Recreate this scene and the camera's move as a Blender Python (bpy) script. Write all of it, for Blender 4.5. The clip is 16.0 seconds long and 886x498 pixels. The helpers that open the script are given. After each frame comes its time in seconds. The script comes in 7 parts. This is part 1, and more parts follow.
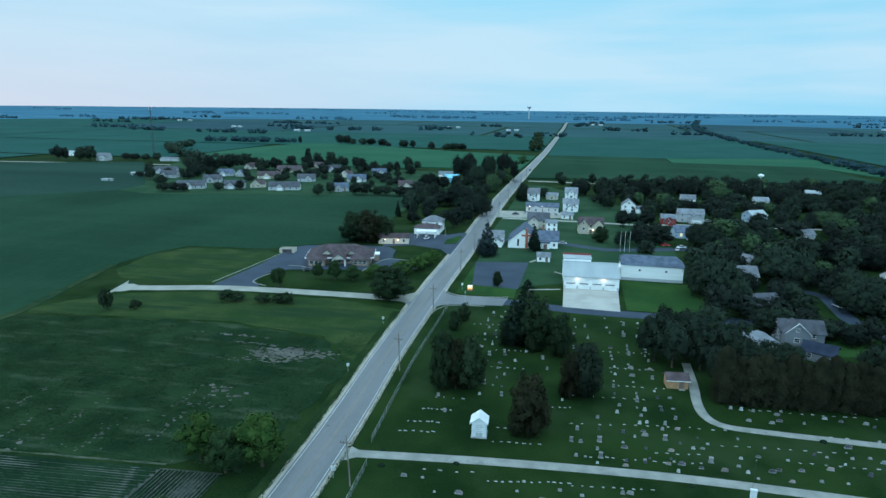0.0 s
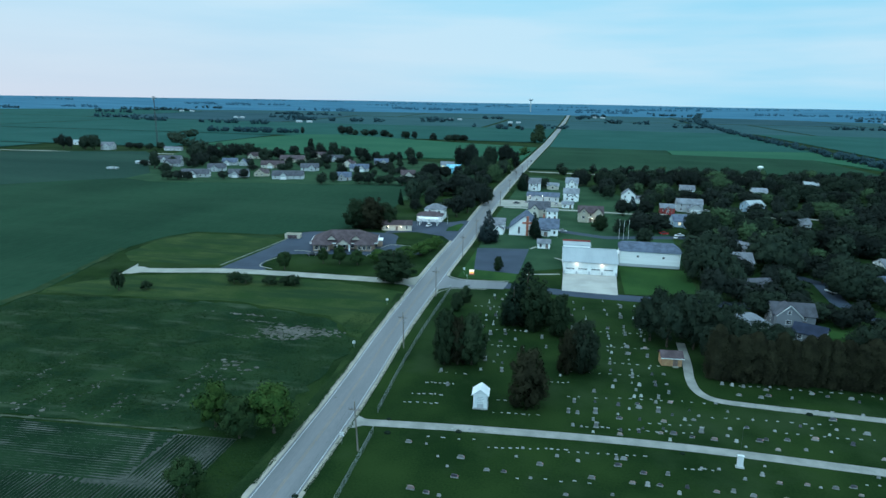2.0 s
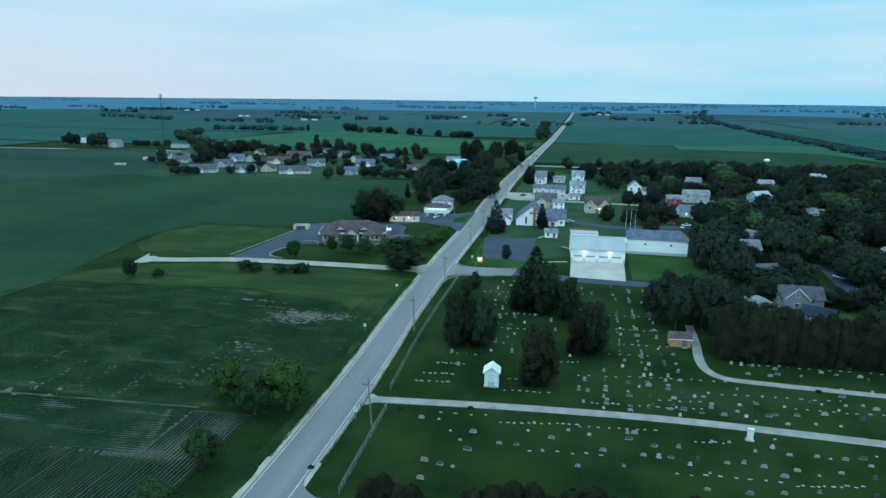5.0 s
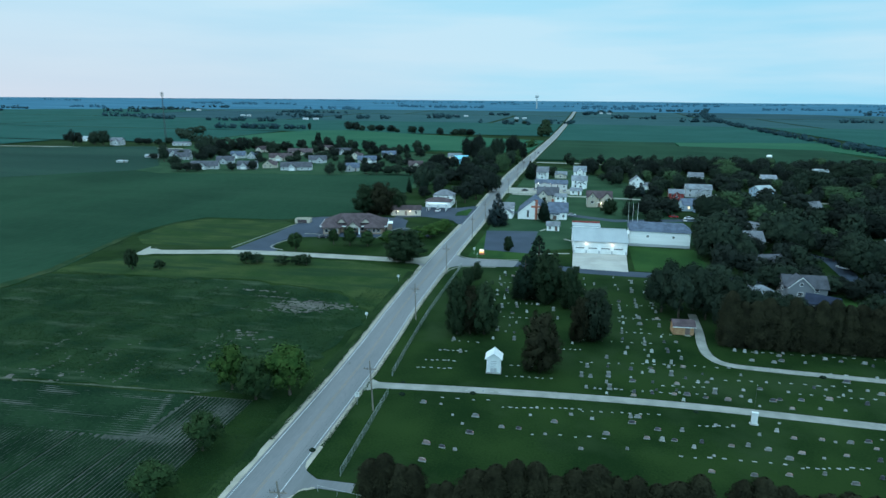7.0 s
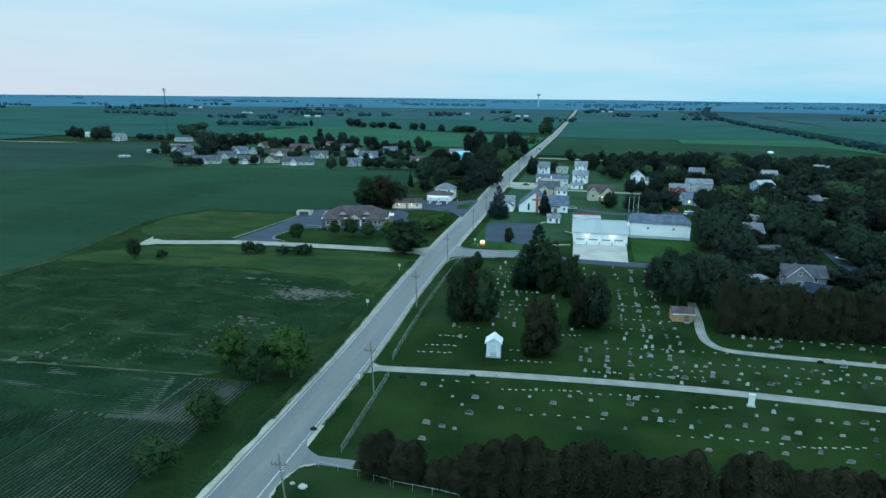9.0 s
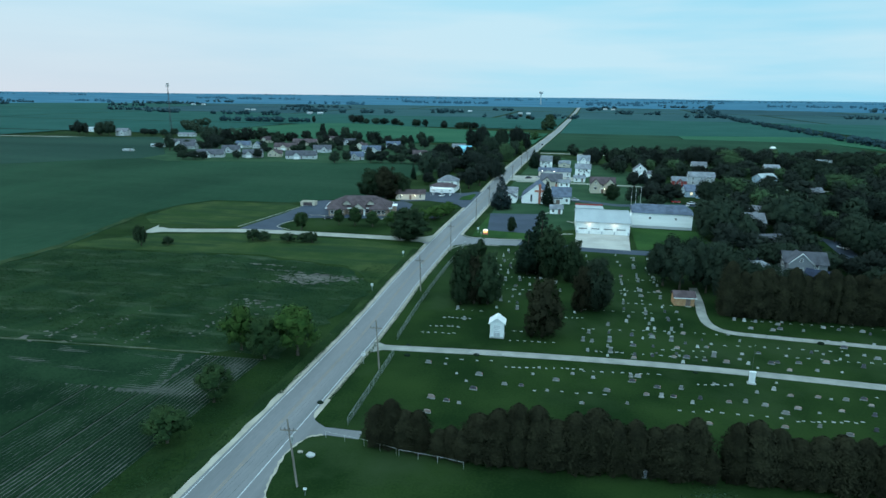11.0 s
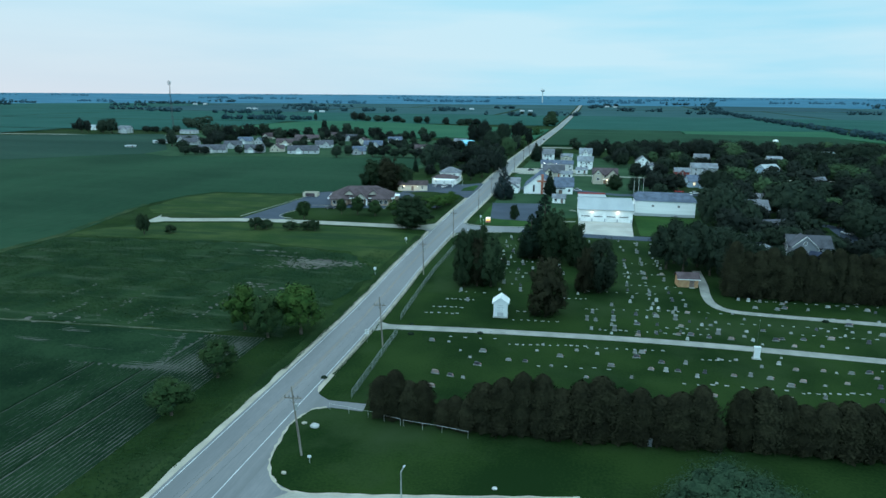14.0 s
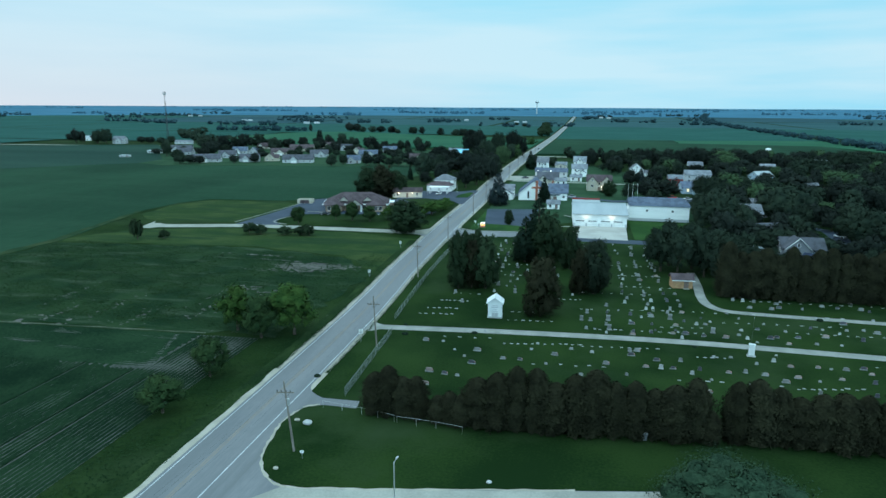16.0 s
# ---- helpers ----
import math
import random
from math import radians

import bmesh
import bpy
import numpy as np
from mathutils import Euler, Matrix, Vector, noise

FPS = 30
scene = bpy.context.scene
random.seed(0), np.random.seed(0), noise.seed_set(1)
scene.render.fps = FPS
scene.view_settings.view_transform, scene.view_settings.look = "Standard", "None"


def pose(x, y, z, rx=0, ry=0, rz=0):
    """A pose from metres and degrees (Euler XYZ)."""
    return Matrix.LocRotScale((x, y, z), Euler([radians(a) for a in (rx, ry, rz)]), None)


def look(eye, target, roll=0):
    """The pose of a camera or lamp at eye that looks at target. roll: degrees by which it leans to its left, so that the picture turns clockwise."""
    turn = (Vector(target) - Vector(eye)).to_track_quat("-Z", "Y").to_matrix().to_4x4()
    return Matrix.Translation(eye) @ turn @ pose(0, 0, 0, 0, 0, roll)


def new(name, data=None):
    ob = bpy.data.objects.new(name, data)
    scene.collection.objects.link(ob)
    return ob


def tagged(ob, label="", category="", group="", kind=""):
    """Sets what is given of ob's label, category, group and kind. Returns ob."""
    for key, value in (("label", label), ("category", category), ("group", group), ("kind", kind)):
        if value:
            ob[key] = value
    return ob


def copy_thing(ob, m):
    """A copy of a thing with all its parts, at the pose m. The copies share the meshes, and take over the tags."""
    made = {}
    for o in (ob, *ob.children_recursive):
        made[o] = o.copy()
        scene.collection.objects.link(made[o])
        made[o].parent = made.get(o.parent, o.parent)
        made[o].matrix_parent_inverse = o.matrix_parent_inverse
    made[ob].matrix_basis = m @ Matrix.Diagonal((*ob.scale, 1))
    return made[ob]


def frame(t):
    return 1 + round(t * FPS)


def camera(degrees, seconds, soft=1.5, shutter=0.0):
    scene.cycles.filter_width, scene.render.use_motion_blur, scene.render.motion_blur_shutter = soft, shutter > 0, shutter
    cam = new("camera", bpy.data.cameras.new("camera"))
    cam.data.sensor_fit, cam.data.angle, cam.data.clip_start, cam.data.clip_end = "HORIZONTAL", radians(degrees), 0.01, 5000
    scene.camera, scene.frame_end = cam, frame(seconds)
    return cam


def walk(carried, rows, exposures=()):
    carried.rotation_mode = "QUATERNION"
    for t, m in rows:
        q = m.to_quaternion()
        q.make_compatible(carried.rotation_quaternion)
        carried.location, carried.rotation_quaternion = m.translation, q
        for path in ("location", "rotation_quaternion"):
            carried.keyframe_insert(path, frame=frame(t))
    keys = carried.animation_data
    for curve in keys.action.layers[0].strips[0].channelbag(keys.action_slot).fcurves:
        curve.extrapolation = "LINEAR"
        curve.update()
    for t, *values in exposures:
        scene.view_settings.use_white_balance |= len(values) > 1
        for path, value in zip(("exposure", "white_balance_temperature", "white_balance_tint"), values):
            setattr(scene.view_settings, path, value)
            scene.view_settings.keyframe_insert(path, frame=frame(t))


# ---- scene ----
cam = camera(70.0, 16.0)
PATH = [
    (0, (45.878, 1.713, 67.167), (45.484, 3.624, 66.725), 0.7),
    (0.5, (46.057, 0.194, 66.852), (45.663, 2.104, 66.407), 0.7),
    (1, (46.29, -1.534, 66.468), (45.898, 0.375, 66.016), 0.9),
    (1.5, (46.458, -3.067, 66.088), (46.065, -1.162, 65.623), 0.9),
    (2, (46.546, -4.475, 65.539), (46.151, -2.57, 65.075), 1.0),
    (2.5, (46.52, -5.537, 64.954), (46.122, -3.632, 64.488), 1.0),
    (3, (46.363, -6.298, 64.379), (45.964, -4.395, 63.911), 0.9),
    (3.5, (46.133, -6.792, 63.862), (45.729, -4.89, 63.393), 0.9),
    (4, (45.949, -7.086, 63.35), (45.543, -5.184, 62.881), 0.8),
    (6.5, (45.772, -7.115, 59.198), (45.358, -5.214, 58.733), 0.5),
    (7, (45.852, -7.23, 58.581), (45.437, -5.33, 58.114), 0.5),
    (7.5, (45.966, -7.435, 57.906), (45.549, -5.536, 57.439), 0.5),
    (8, (46.119, -7.705, 57.194), (45.7, -5.806, 56.726), 0.5),
    (8.5, (46.283, -8.169, 56.548), (45.864, -6.271, 56.079), 0.5),
    (9, (46.451, -8.896, 55.918), (46.032, -6.998, 55.447), 0.6),
    (11.5, (46.484, -11.815, 51.914), (46.059, -9.92, 51.438), 0.7),
    (12, (46.446, -12.045, 51.291), (46.019, -10.15, 50.815), 0.6),
    (12.5, (46.432, -12.171, 50.521), (46.003, -10.276, 50.045), 0.5),
    (13, (46.441, -12.25, 49.769), (46.011, -10.356, 49.292), 0.5),
    (13.5, (46.484, -12.288, 49.014), (46.053, -10.394, 48.537), 0.4),
    (14, (46.517, -12.292, 48.279), (46.086, -10.398, 47.802), 0.4),
    (14.5, (46.619, -12.315, 47.559), (46.186, -10.422, 47.082), 0.4),
    (15, (46.704, -12.411, 46.946), (46.27, -10.517, 46.469), 0.3),
    (15.5, (46.893, -12.476, 46.318), (46.464, -10.582, 45.839), 0.3),
    (16, (46.898, -12.556, 45.767), (46.479, -10.651, 45.326), 0.3),
]
DRIFT = [(0, 0.04, 6380, 11.5), (4, 0.05, 6480, 10.5), (8, 0.05, 6480, 9.5), (12, 0.08, 6700, 8.5), (16, 0.12, 6700, 8.5)]
walk(cam, [(t, look(eye, target, roll)) for t, eye, target, roll in PATH], DRIFT)

# ---- world, sun, exposure ----
scene.view_settings.exposure = 0.0
SUN_ELEVATION, SUN_TURN = radians(3.0), radians(-95)
world = bpy.data.worlds.new("dusk_sky")
scene.world = world
world.use_nodes = True
wn, wl = world.node_tree.nodes, world.node_tree.links
wn.clear()
sky = wn.new("ShaderNodeTexSky")
sky.sky_type, sky.sun_disc = "NISHITA", False
sky.sun_elevation, sky.sun_rotation = SUN_ELEVATION, SUN_TURN
sky.air_density, sky.dust_density, sky.ozone_density = 1.0, 0.4, 2.0
wcoord = wn.new("ShaderNodeTexCoord")
# thin dusk cloud: paler and warmer towards the sunset, bluer away from it
side = wn.new("ShaderNodeVectorMath")
side.operation = "DOT_PRODUCT"
side.inputs[1].default_value = (-0.9, 0.4, 0.0)
tone = wn.new("ShaderNodeValToRGB")
tone.color_ramp.elements[0].position, tone.color_ramp.elements[0].color = 0.0, (0.255, 0.66, 0.89, 1)
tone.color_ramp.elements[1].position, tone.color_ramp.elements[1].color = 0.97, (0.48, 0.71, 0.87, 1)
mid = tone.color_ramp.elements.new(0.5)
mid.color = (0.33, 0.71, 0.91, 1)
wmap = wn.new("ShaderNodeMapping")
wmap.inputs["Scale"].default_value = (1.0, 1.0, 9.0)
cloud = wn.new("ShaderNodeTexNoise")
cloud.inputs["Scale"].default_value = 1.6
cloud.inputs["Detail"].default_value = 6
cloud.inputs["Roughness"].default_value = 0.5
cramp = wn.new("ShaderNodeMapRange")
cramp.inputs["From Min"].default_value, cramp.inputs["From Max"].default_value = 0.42, 0.66
cramp.inputs["To Max"].default_value = 0.72
wmix = wn.new("ShaderNodeMixRGB")
wmix.inputs["Color2"].default_value = (0.585, 0.79, 0.91, 1)
lift = wn.new("ShaderNodeVectorMath")
lift.operation = "SCALE"
lift.inputs["Scale"].default_value = 10.0
# overcast sky grows brighter towards the zenith
up = wn.new("ShaderNodeSeparateXYZ")
rise = wn.new("ShaderNodeMapRange")
rise.inputs["From Min"].default_value, rise.inputs["From Max"].default_value = 0.15, 0.5
rise.inputs["To Min"].default_value, rise.inputs["To Max"].default_value = 10.6, 17.5
wl.new(wcoord.outputs["Generated"], up.inputs[0])
wl.new(up.outputs["Z"], rise.inputs["Value"])
# and the southern half is clearer and brighter than the north
south = wn.new("ShaderNodeMapRange")
south.inputs["From Min"].default_value, south.inputs["From Max"].default_value = 0.2, -0.7
south.inputs["To Min"].default_value, south.inputs["To Max"].default_value = 1.0, 1.7
gain = wn.new("ShaderNodeMath")
gain.operation = "MULTIPLY"
wl.new(up.outputs["Y"], south.inputs["Value"])
wl.new(south.outputs["Result"], gain.inputs[1])
wl.new(rise.outputs["Result"], gain.inputs[0])
wl.new(gain.outputs[0], lift.inputs["Scale"])
veil = wn.new("ShaderNodeMixRGB")
veil.inputs["Fac"].default_value = 0.94
back = wn.new("ShaderNodeBackground")
back.inputs["Strength"].default_value = 0.1
wout = wn.new("ShaderNodeOutputWorld")
wl.new(wcoord.outputs["Generated"], wmap.inputs["Vector"])
wl.new(wcoord.outputs["Generated"], side.inputs[0])
wl.new(side.outputs["Value"], tone.inputs["Fac"])
wl.new(wmap.outputs["Vector"], cloud.inputs["Vector"])
wl.new(cloud.outputs["Fac"], cramp.inputs["Value"])
wl.new(cramp.outputs["Result"], wmix.inputs["Fac"])
wl.new(tone.outputs["Color"], wmix.inputs["Color1"])
high = wn.new("ShaderNodeMapRange")
high.inputs["From Min"].default_value, high.inputs["From Max"].default_value = 0.18, 0.6
pale = wn.new("ShaderNodeMixRGB")
pale.inputs["Color2"].default_value = (0.48, 0.75, 0.91, 1)
wl.new(up.outputs["Z"], high.inputs["Value"])
wl.new(high.outputs["Result"], pale.inputs["Fac"])
# faint pink afterglow low in the west
low = wn.new("ShaderNodeMapRange")
low.inputs["From Min"].default_value, low.inputs["From Max"].default_value = 0.12, 0.0
west = wn.new("ShaderNodeMapRange")
west.inputs["From Min"].default_value, west.inputs["From Max"].default_value = 0.42, 0.95
west.inputs["To Max"].default_value = 0.75
both = wn.new("ShaderNodeMath")
both.operation = "MULTIPLY"
pink = wn.new("ShaderNodeMixRGB")
pink.inputs["Color2"].default_value = (0.66, 0.70, 0.80, 1)
wl.new(up.outputs["Z"], low.inputs["Value"])
wl.new(side.outputs["Value"], west.inputs["Value"])
wl.new(low.outputs["Result"], both.inputs[0])
wl.new(west.outputs["Result"], both.inputs[1])
wl.new(both.outputs[0], pink.inputs["Fac"])
wl.new(wmix.outputs["Color"], pink.inputs["Color1"])
wl.new(pink.outputs["Color"], pale.inputs["Color1"])
wl.new(pale.outputs["Color"], lift.inputs[0])
wl.new(sky.outputs["Color"], veil.inputs["Color1"])
wl.new(lift.outputs["Vector"], veil.inputs["Color2"])
wl.new(veil.outputs["Color"], back.inputs["Color"])
wl.new(back.outputs["Background"], wout.inputs["Surface"])

sun_data = bpy.data.lights.new("sun", "SUN")
sun_data.energy, sun_data.angle, sun_data.color = 0.15, radians(25), (1.0, 0.86, 0.78)
sun = new("sun", sun_data)
sun.matrix_world = look((-300, 60, 90), (0, 60, 0))


# ---- materials ----
def mat(name, dark, light, scale=1.0, fine=12.0, rough=0.85, bump=0.3, metal=0.0, spread=0.0, space="object", low=0.35, high=0.65, distance=0.05, stretch=(1, 1, 1), spec=None, streak=None):
    """Two-tone surface with broad blotches, fine grain and relief; scale and fine in features per metre.
    streak: colour, stretch, lower and upper threshold of sparse drawn-out marks lying over it."""
    m = bpy.data.materials.new(name)
    m.use_nodes = True
    n, l = m.node_tree.nodes, m.node_tree.links
    b = n["Principled BSDF"]
    if space == "world":
        src = n.new("ShaderNodeNewGeometry").outputs["Position"]
    else:
        src = n.new("ShaderNodeTexCoord").outputs["Object"]
    mp = n.new("ShaderNodeMapping")
    mp.inputs["Scale"].default_value = stretch
    l.new(src, mp.inputs["Vector"])
    a, f = n.new("ShaderNodeTexNoise"), n.new("ShaderNodeTexNoise")
    a.inputs["Scale"].default_value, a.inputs["Detail"].default_value = scale, 4
    f.inputs["Scale"].default_value, f.inputs["Detail"].default_value = fine, 3
    l.new(mp.outputs["Vector"], a.inputs["Vector"])
    l.new(mp.outputs["Vector"], f.inputs["Vector"])
    add = n.new("ShaderNodeMath")
    add.operation = "MULTIPLY_ADD"
    add.inputs[1].default_value = 0.45
    l.new(f.outputs["Fac"], add.inputs[0])
    l.new(a.outputs["Fac"], add.inputs[2])
    rmp = n.new("ShaderNodeMapRange")
    rmp.inputs["From Min"].default_value, rmp.inputs["From Max"].default_value = low + 0.22, high + 0.22
    l.new(add.outputs[0], rmp.inputs["Value"])
    mix = n.new("ShaderNodeMixRGB")
    mix.inputs["Color1"].default_value, mix.inputs["Color2"].default_value = (*dark, 1), (*light, 1)
    l.new(rmp.outputs["Result"], mix.inputs["Fac"])
    col = mix.outputs["Color"]
    if streak:
        tint, pull, lo, hi = streak
        sm, sn, sr, sx = n.new("ShaderNodeMapping"), n.new("ShaderNodeTexNoise"), n.new("ShaderNodeMapRange"), n.new("ShaderNodeMixRGB")
        sm.inputs["Scale"].default_value = pull
        sm.inputs["Location"].default_value = (13.7, 4.1, 2.9)
        sn.inputs["Scale"].default_value, sn.inputs["Detail"].default_value, sn.inputs["Roughness"].default_value = 1.0, 5, 0.62
        sr.inputs["From Min"].default_value, sr.inputs["From Max"].default_value = lo, hi
        sx.inputs["Color2"].default_value = (*tint, 1)
        l.new(src, sm.inputs["Vector"])
        l.new(sm.outputs["Vector"], sn.inputs["Vector"])
        l.new(sn.outputs["Fac"], sr.inputs["Value"])
        l.new(sr.outputs["Result"], sx.inputs["Fac"])
        l.new(col, sx.inputs["Color1"])
        col = sx.outputs["Color"]
    if spread:
        info, hsv, vr = n.new("ShaderNodeObjectInfo"), n.new("ShaderNodeHueSaturation"), n.new("ShaderNodeMapRange")
        vr.inputs["To Min"].default_value, vr.inputs["To Max"].default_value = 1 - spread, 1 + spread
        l.new(info.outputs["Random"], vr.inputs["Value"])
        l.new(vr.outputs["Result"], hsv.inputs["Value"])
        l.new(col, hsv.inputs["Color"])
        col = hsv.outputs["Color"]
    l.new(col, b.inputs["Base Color"])
    b.inputs["Roughness"].default_value, b.inputs["Metallic"].default_value = rough, metal
    b.inputs["Specular IOR Level"].default_value = spec if spec is not None else (0.02 if rough >= 0.9 else 0.25)
    if bump:
        bp = n.new("ShaderNodeBump")
        bp.inputs["Strength"].default_value, bp.inputs["Distance"].default_value = bump, distance
        l.new(f.outputs["Fac"], bp.inputs["Height"])
        l.new(bp.outputs["Normal"], b.inputs["Normal"])
    return m


def glow(name, color, strength):
    m = bpy.data.materials.new(name)
    m.use_nodes = True
    b = m.node_tree.nodes["Principled BSDF"]
    b.inputs["Base Color"].default_value = (*color, 1)
    b.inputs["Emission Color"].default_value = (*color, 1)
    b.inputs["Emission Strength"].default_value = strength
    return m


GRASS = mat("mown_grass", (0.0073, 0.0208, 0.0064), (0.0181, 0.0385, 0.011), 0.06, 2.5, 0.95, 0.5, space="world", low=0.38, high=0.64, streak=((0.024, 0.043, 0.018), (0.05, 0.05, 0.1), 0.50, 0.74))
LAWN = mat("bright_lawn", (0.0177, 0.0503, 0.015), (0.0292, 0.0707, 0.0204), 0.05, 2.0, 0.95, 0.5, space="world", streak=((0.016, 0.048, 0.016), (0.09, 0.05, 0.1), 0.48, 0.66))
ROUGH = mat("rough_grass", (0.0185, 0.0432, 0.014), (0.0386, 0.0614, 0.021), 0.08, 1.2, 0.95, 0.8, space="world", distance=0.2, streak=((0.016, 0.038, 0.016), (0.03, 0.14, 0.1), 0.46, 0.62))
DRY_GRASS = mat("dry_rough_grass", (0.0186, 0.0384, 0.0161), (0.0384, 0.057, 0.026), 0.1, 1.2, 0.95, 0.8, space="world", distance=0.2, streak=((0.014, 0.036, 0.016), (0.06, 0.12, 0.1), 0.45, 0.6))
FIELD = mat("soybean_field", (0.0095, 0.0325, 0.0185), (0.0185, 0.0549, 0.0302), 0.014, 0.6, 0.95, 0.6, space="world", distance=0.3, stretch=(1, 0.25, 1), low=0.3, high=0.7, streak=((0.022, 0.056, 0.032), (0.004, 0.016, 0.01), 0.48, 0.70))
VERGE_GRASS = mat("olive_verge_grass", (0.0120, 0.0290, 0.0110), (0.0270, 0.0490, 0.0170), 0.1, 2.0, 0.95, 0.5, space="world", streak=((0.0110, 0.0250, 0.0100), (0.3, 0.06, 0.1), 0.46, 0.62))
FIELD_GREY = mat("greyish_crop", (0.0133, 0.0387, 0.0294), (0.0218, 0.054, 0.0399), 0.014, 0.6, 0.95, 0.6, space="world", distance=0.3, stretch=(0.25, 1, 1))
SUB_LAWN = mat("dull_mown_lawn", (0.0190, 0.0500, 0.0260), (0.0320, 0.0690, 0.0360), 0.05, 2.0, 0.95, 0.5, space="world")
FIELD_PALE = mat("pale_crop", (0.0193, 0.0801, 0.046), (0.029, 0.0964, 0.0543), 0.010, 0.8, 0.95, 0.5, space="world", distance=0.3)
# blue raised in the colour to stand for haze over the middle distance
FIELD_MID = mat("hazed_maize_crop", (0.0142, 0.0635, 0.0531), (0.0205, 0.0778, 0.0651), 0.010, 0.8, 0.95, 0.5, space="world", distance=0.3)
FIELD_DRY = mat("dry_crop", (0.045, 0.100, 0.062), (0.070, 0.125, 0.080), 0.010, 0.8, 0.95, 0.5, space="world", distance=0.3)
# far crops tinted blue: the air's haze is put into both colours
FAR_A = mat("hazed_crop", (0.0219, 0.0637, 0.0695), (0.0343, 0.0831, 0.0873), 0.006, 0.3, 1.0, 0.0, space="world")
FAR_B = mat("deep_hazed_crop", (0.02, 0.0557, 0.0661), (0.0292, 0.069, 0.0796), 0.006, 0.3, 1.0, 0.0, space="world")
WEEDS = mat("weedy_field", (0.0084, 0.0252, 0.0117), (0.0189, 0.0415, 0.0174), 0.09, 1.6, 0.95, 0.9, space="world", distance=0.3, streak=((0.050, 0.072, 0.044), (0.055, 0.22, 0.2), 0.54, 0.76))
ROW_SOIL = mat("patchy_soil", (0.0350, 0.047, 0.0372), (0.108, 0.109, 0.100), 0.07, 1.5, 0.95, 0.5, space="world", low=0.36, high=0.72)
# haze over the far land and woods put into these two colours
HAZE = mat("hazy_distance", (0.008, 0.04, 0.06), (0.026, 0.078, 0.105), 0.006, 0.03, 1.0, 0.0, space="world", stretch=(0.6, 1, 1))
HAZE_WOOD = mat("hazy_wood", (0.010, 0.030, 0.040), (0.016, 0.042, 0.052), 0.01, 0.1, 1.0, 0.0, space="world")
SOIL = mat("pale_soil", (0.0624, 0.0624, 0.0563), (0.125, 0.1218, 0.1093), 0.2, 3.0, 0.95, 0.5, space="world")
ASPHALT = mat("worn_asphalt", (0.115, 0.124, 0.133), (0.164, 0.170, 0.176), 0.12, 4.0, 0.62, 0.2, space="world", stretch=(1, 0.15, 1), streak=((0.108, 0.116, 0.120), (0.4, 0.010, 1.0), 0.46, 0.74), spec=0.4)
BLACKTOP = mat("dark_blacktop", (0.0224, 0.037, 0.0581), (0.0356, 0.0528, 0.0792), 0.1, 3.0, 0.85, 0.2, space="world")
CONCRETE = mat("concrete", (0.2431, 0.2471, 0.2188), (0.3356, 0.3368, 0.2968), 0.15, 3.0, 0.9, 0.2, space="world")
# paler than the other concrete: lamplight on the apron put into the colour
LIT_CONCRETE = mat("lit_concrete", (0.33, 0.325, 0.3), (0.42, 0.41, 0.375), 0.15, 3.0, 0.9, 0.2, space="world")
DRIVE_GRAVEL = mat("compacted_drive_gravel", (0.19, 0.20, 0.185), (0.275, 0.28, 0.26), 0.3, 4.0, 0.95, 0.4, space="world")
GRAVEL = mat("gravel", (0.2861, 0.2734, 0.2276), (0.3815, 0.359, 0.3011), 0.3, 5.0, 0.95, 0.6, space="world")
WHITE_LINE = mat("white_road_paint", (0.34, 0.37, 0.39), (0.52, 0.54, 0.56), 0.5, 4.0, 0.8, 0.1, space="world")
YELLOW_LINE = mat("worn_yellow_paint", (0.19, 0.165, 0.14), (0.25, 0.205, 0.16), 0.4, 3.0, 0.8, 0.1, space="world")
BARK = mat("bark", (0.05, 0.042, 0.033), (0.10, 0.085, 0.068), 1.5, 9, 0.95, 0.6)
LEAF = mat("leaves", (0.0182, 0.0406, 0.0172), (0.0379, 0.069, 0.0267), 0.5, 3.0, 0.9, 0.3, spread=0.22)
LEAF_LIGHT = mat("light_leaves", (0.0212, 0.0529, 0.0143), (0.05, 0.0923, 0.0243), 0.5, 3.0, 0.9, 0.3, spread=0.15)
GREY_LEAF = mat("grey_green_leaves", (0.0154, 0.0256, 0.0174), (0.0307, 0.0435, 0.0286), 0.5, 3.0, 0.9, 0.3, spread=0.2)
LEAF_DARK = mat("dark_leaves", (0.0132, 0.0266, 0.0145), (0.0278, 0.0446, 0.0229), 0.5, 3.0, 0.9, 0.3, spread=0.2)
# distant leaves lightened and blued: haze painted into the colour
HAZED_LEAF = mat("hazed_foliage", (0.018, 0.045, 0.055), (0.03, 0.064, 0.074), 0.05, 0.5, 1.0, 0.0, space="world")
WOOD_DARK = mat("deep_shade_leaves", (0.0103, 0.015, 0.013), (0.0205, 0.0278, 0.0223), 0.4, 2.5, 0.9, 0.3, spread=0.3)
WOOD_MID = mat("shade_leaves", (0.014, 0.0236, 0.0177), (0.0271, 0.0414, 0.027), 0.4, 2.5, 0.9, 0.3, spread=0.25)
WOOD_GREEN = mat("fresh_shade_leaves", (0.0301, 0.0601, 0.0301), (0.0563, 0.0976, 0.047), 0.4, 2.5, 0.9, 0.3, spread=0.2)
YARD_LEAF = mat("bluish_green_leaves", (0.018, 0.0414, 0.0252), (0.0378, 0.0702, 0.0414), 0.5, 3.0, 0.9, 0.3)
HEDGE = mat("brownish_evergreen", (0.0123, 0.0132, 0.0082), (0.0252, 0.0261, 0.0149), 0.5, 3.0, 0.9, 0.3, spread=0.2)
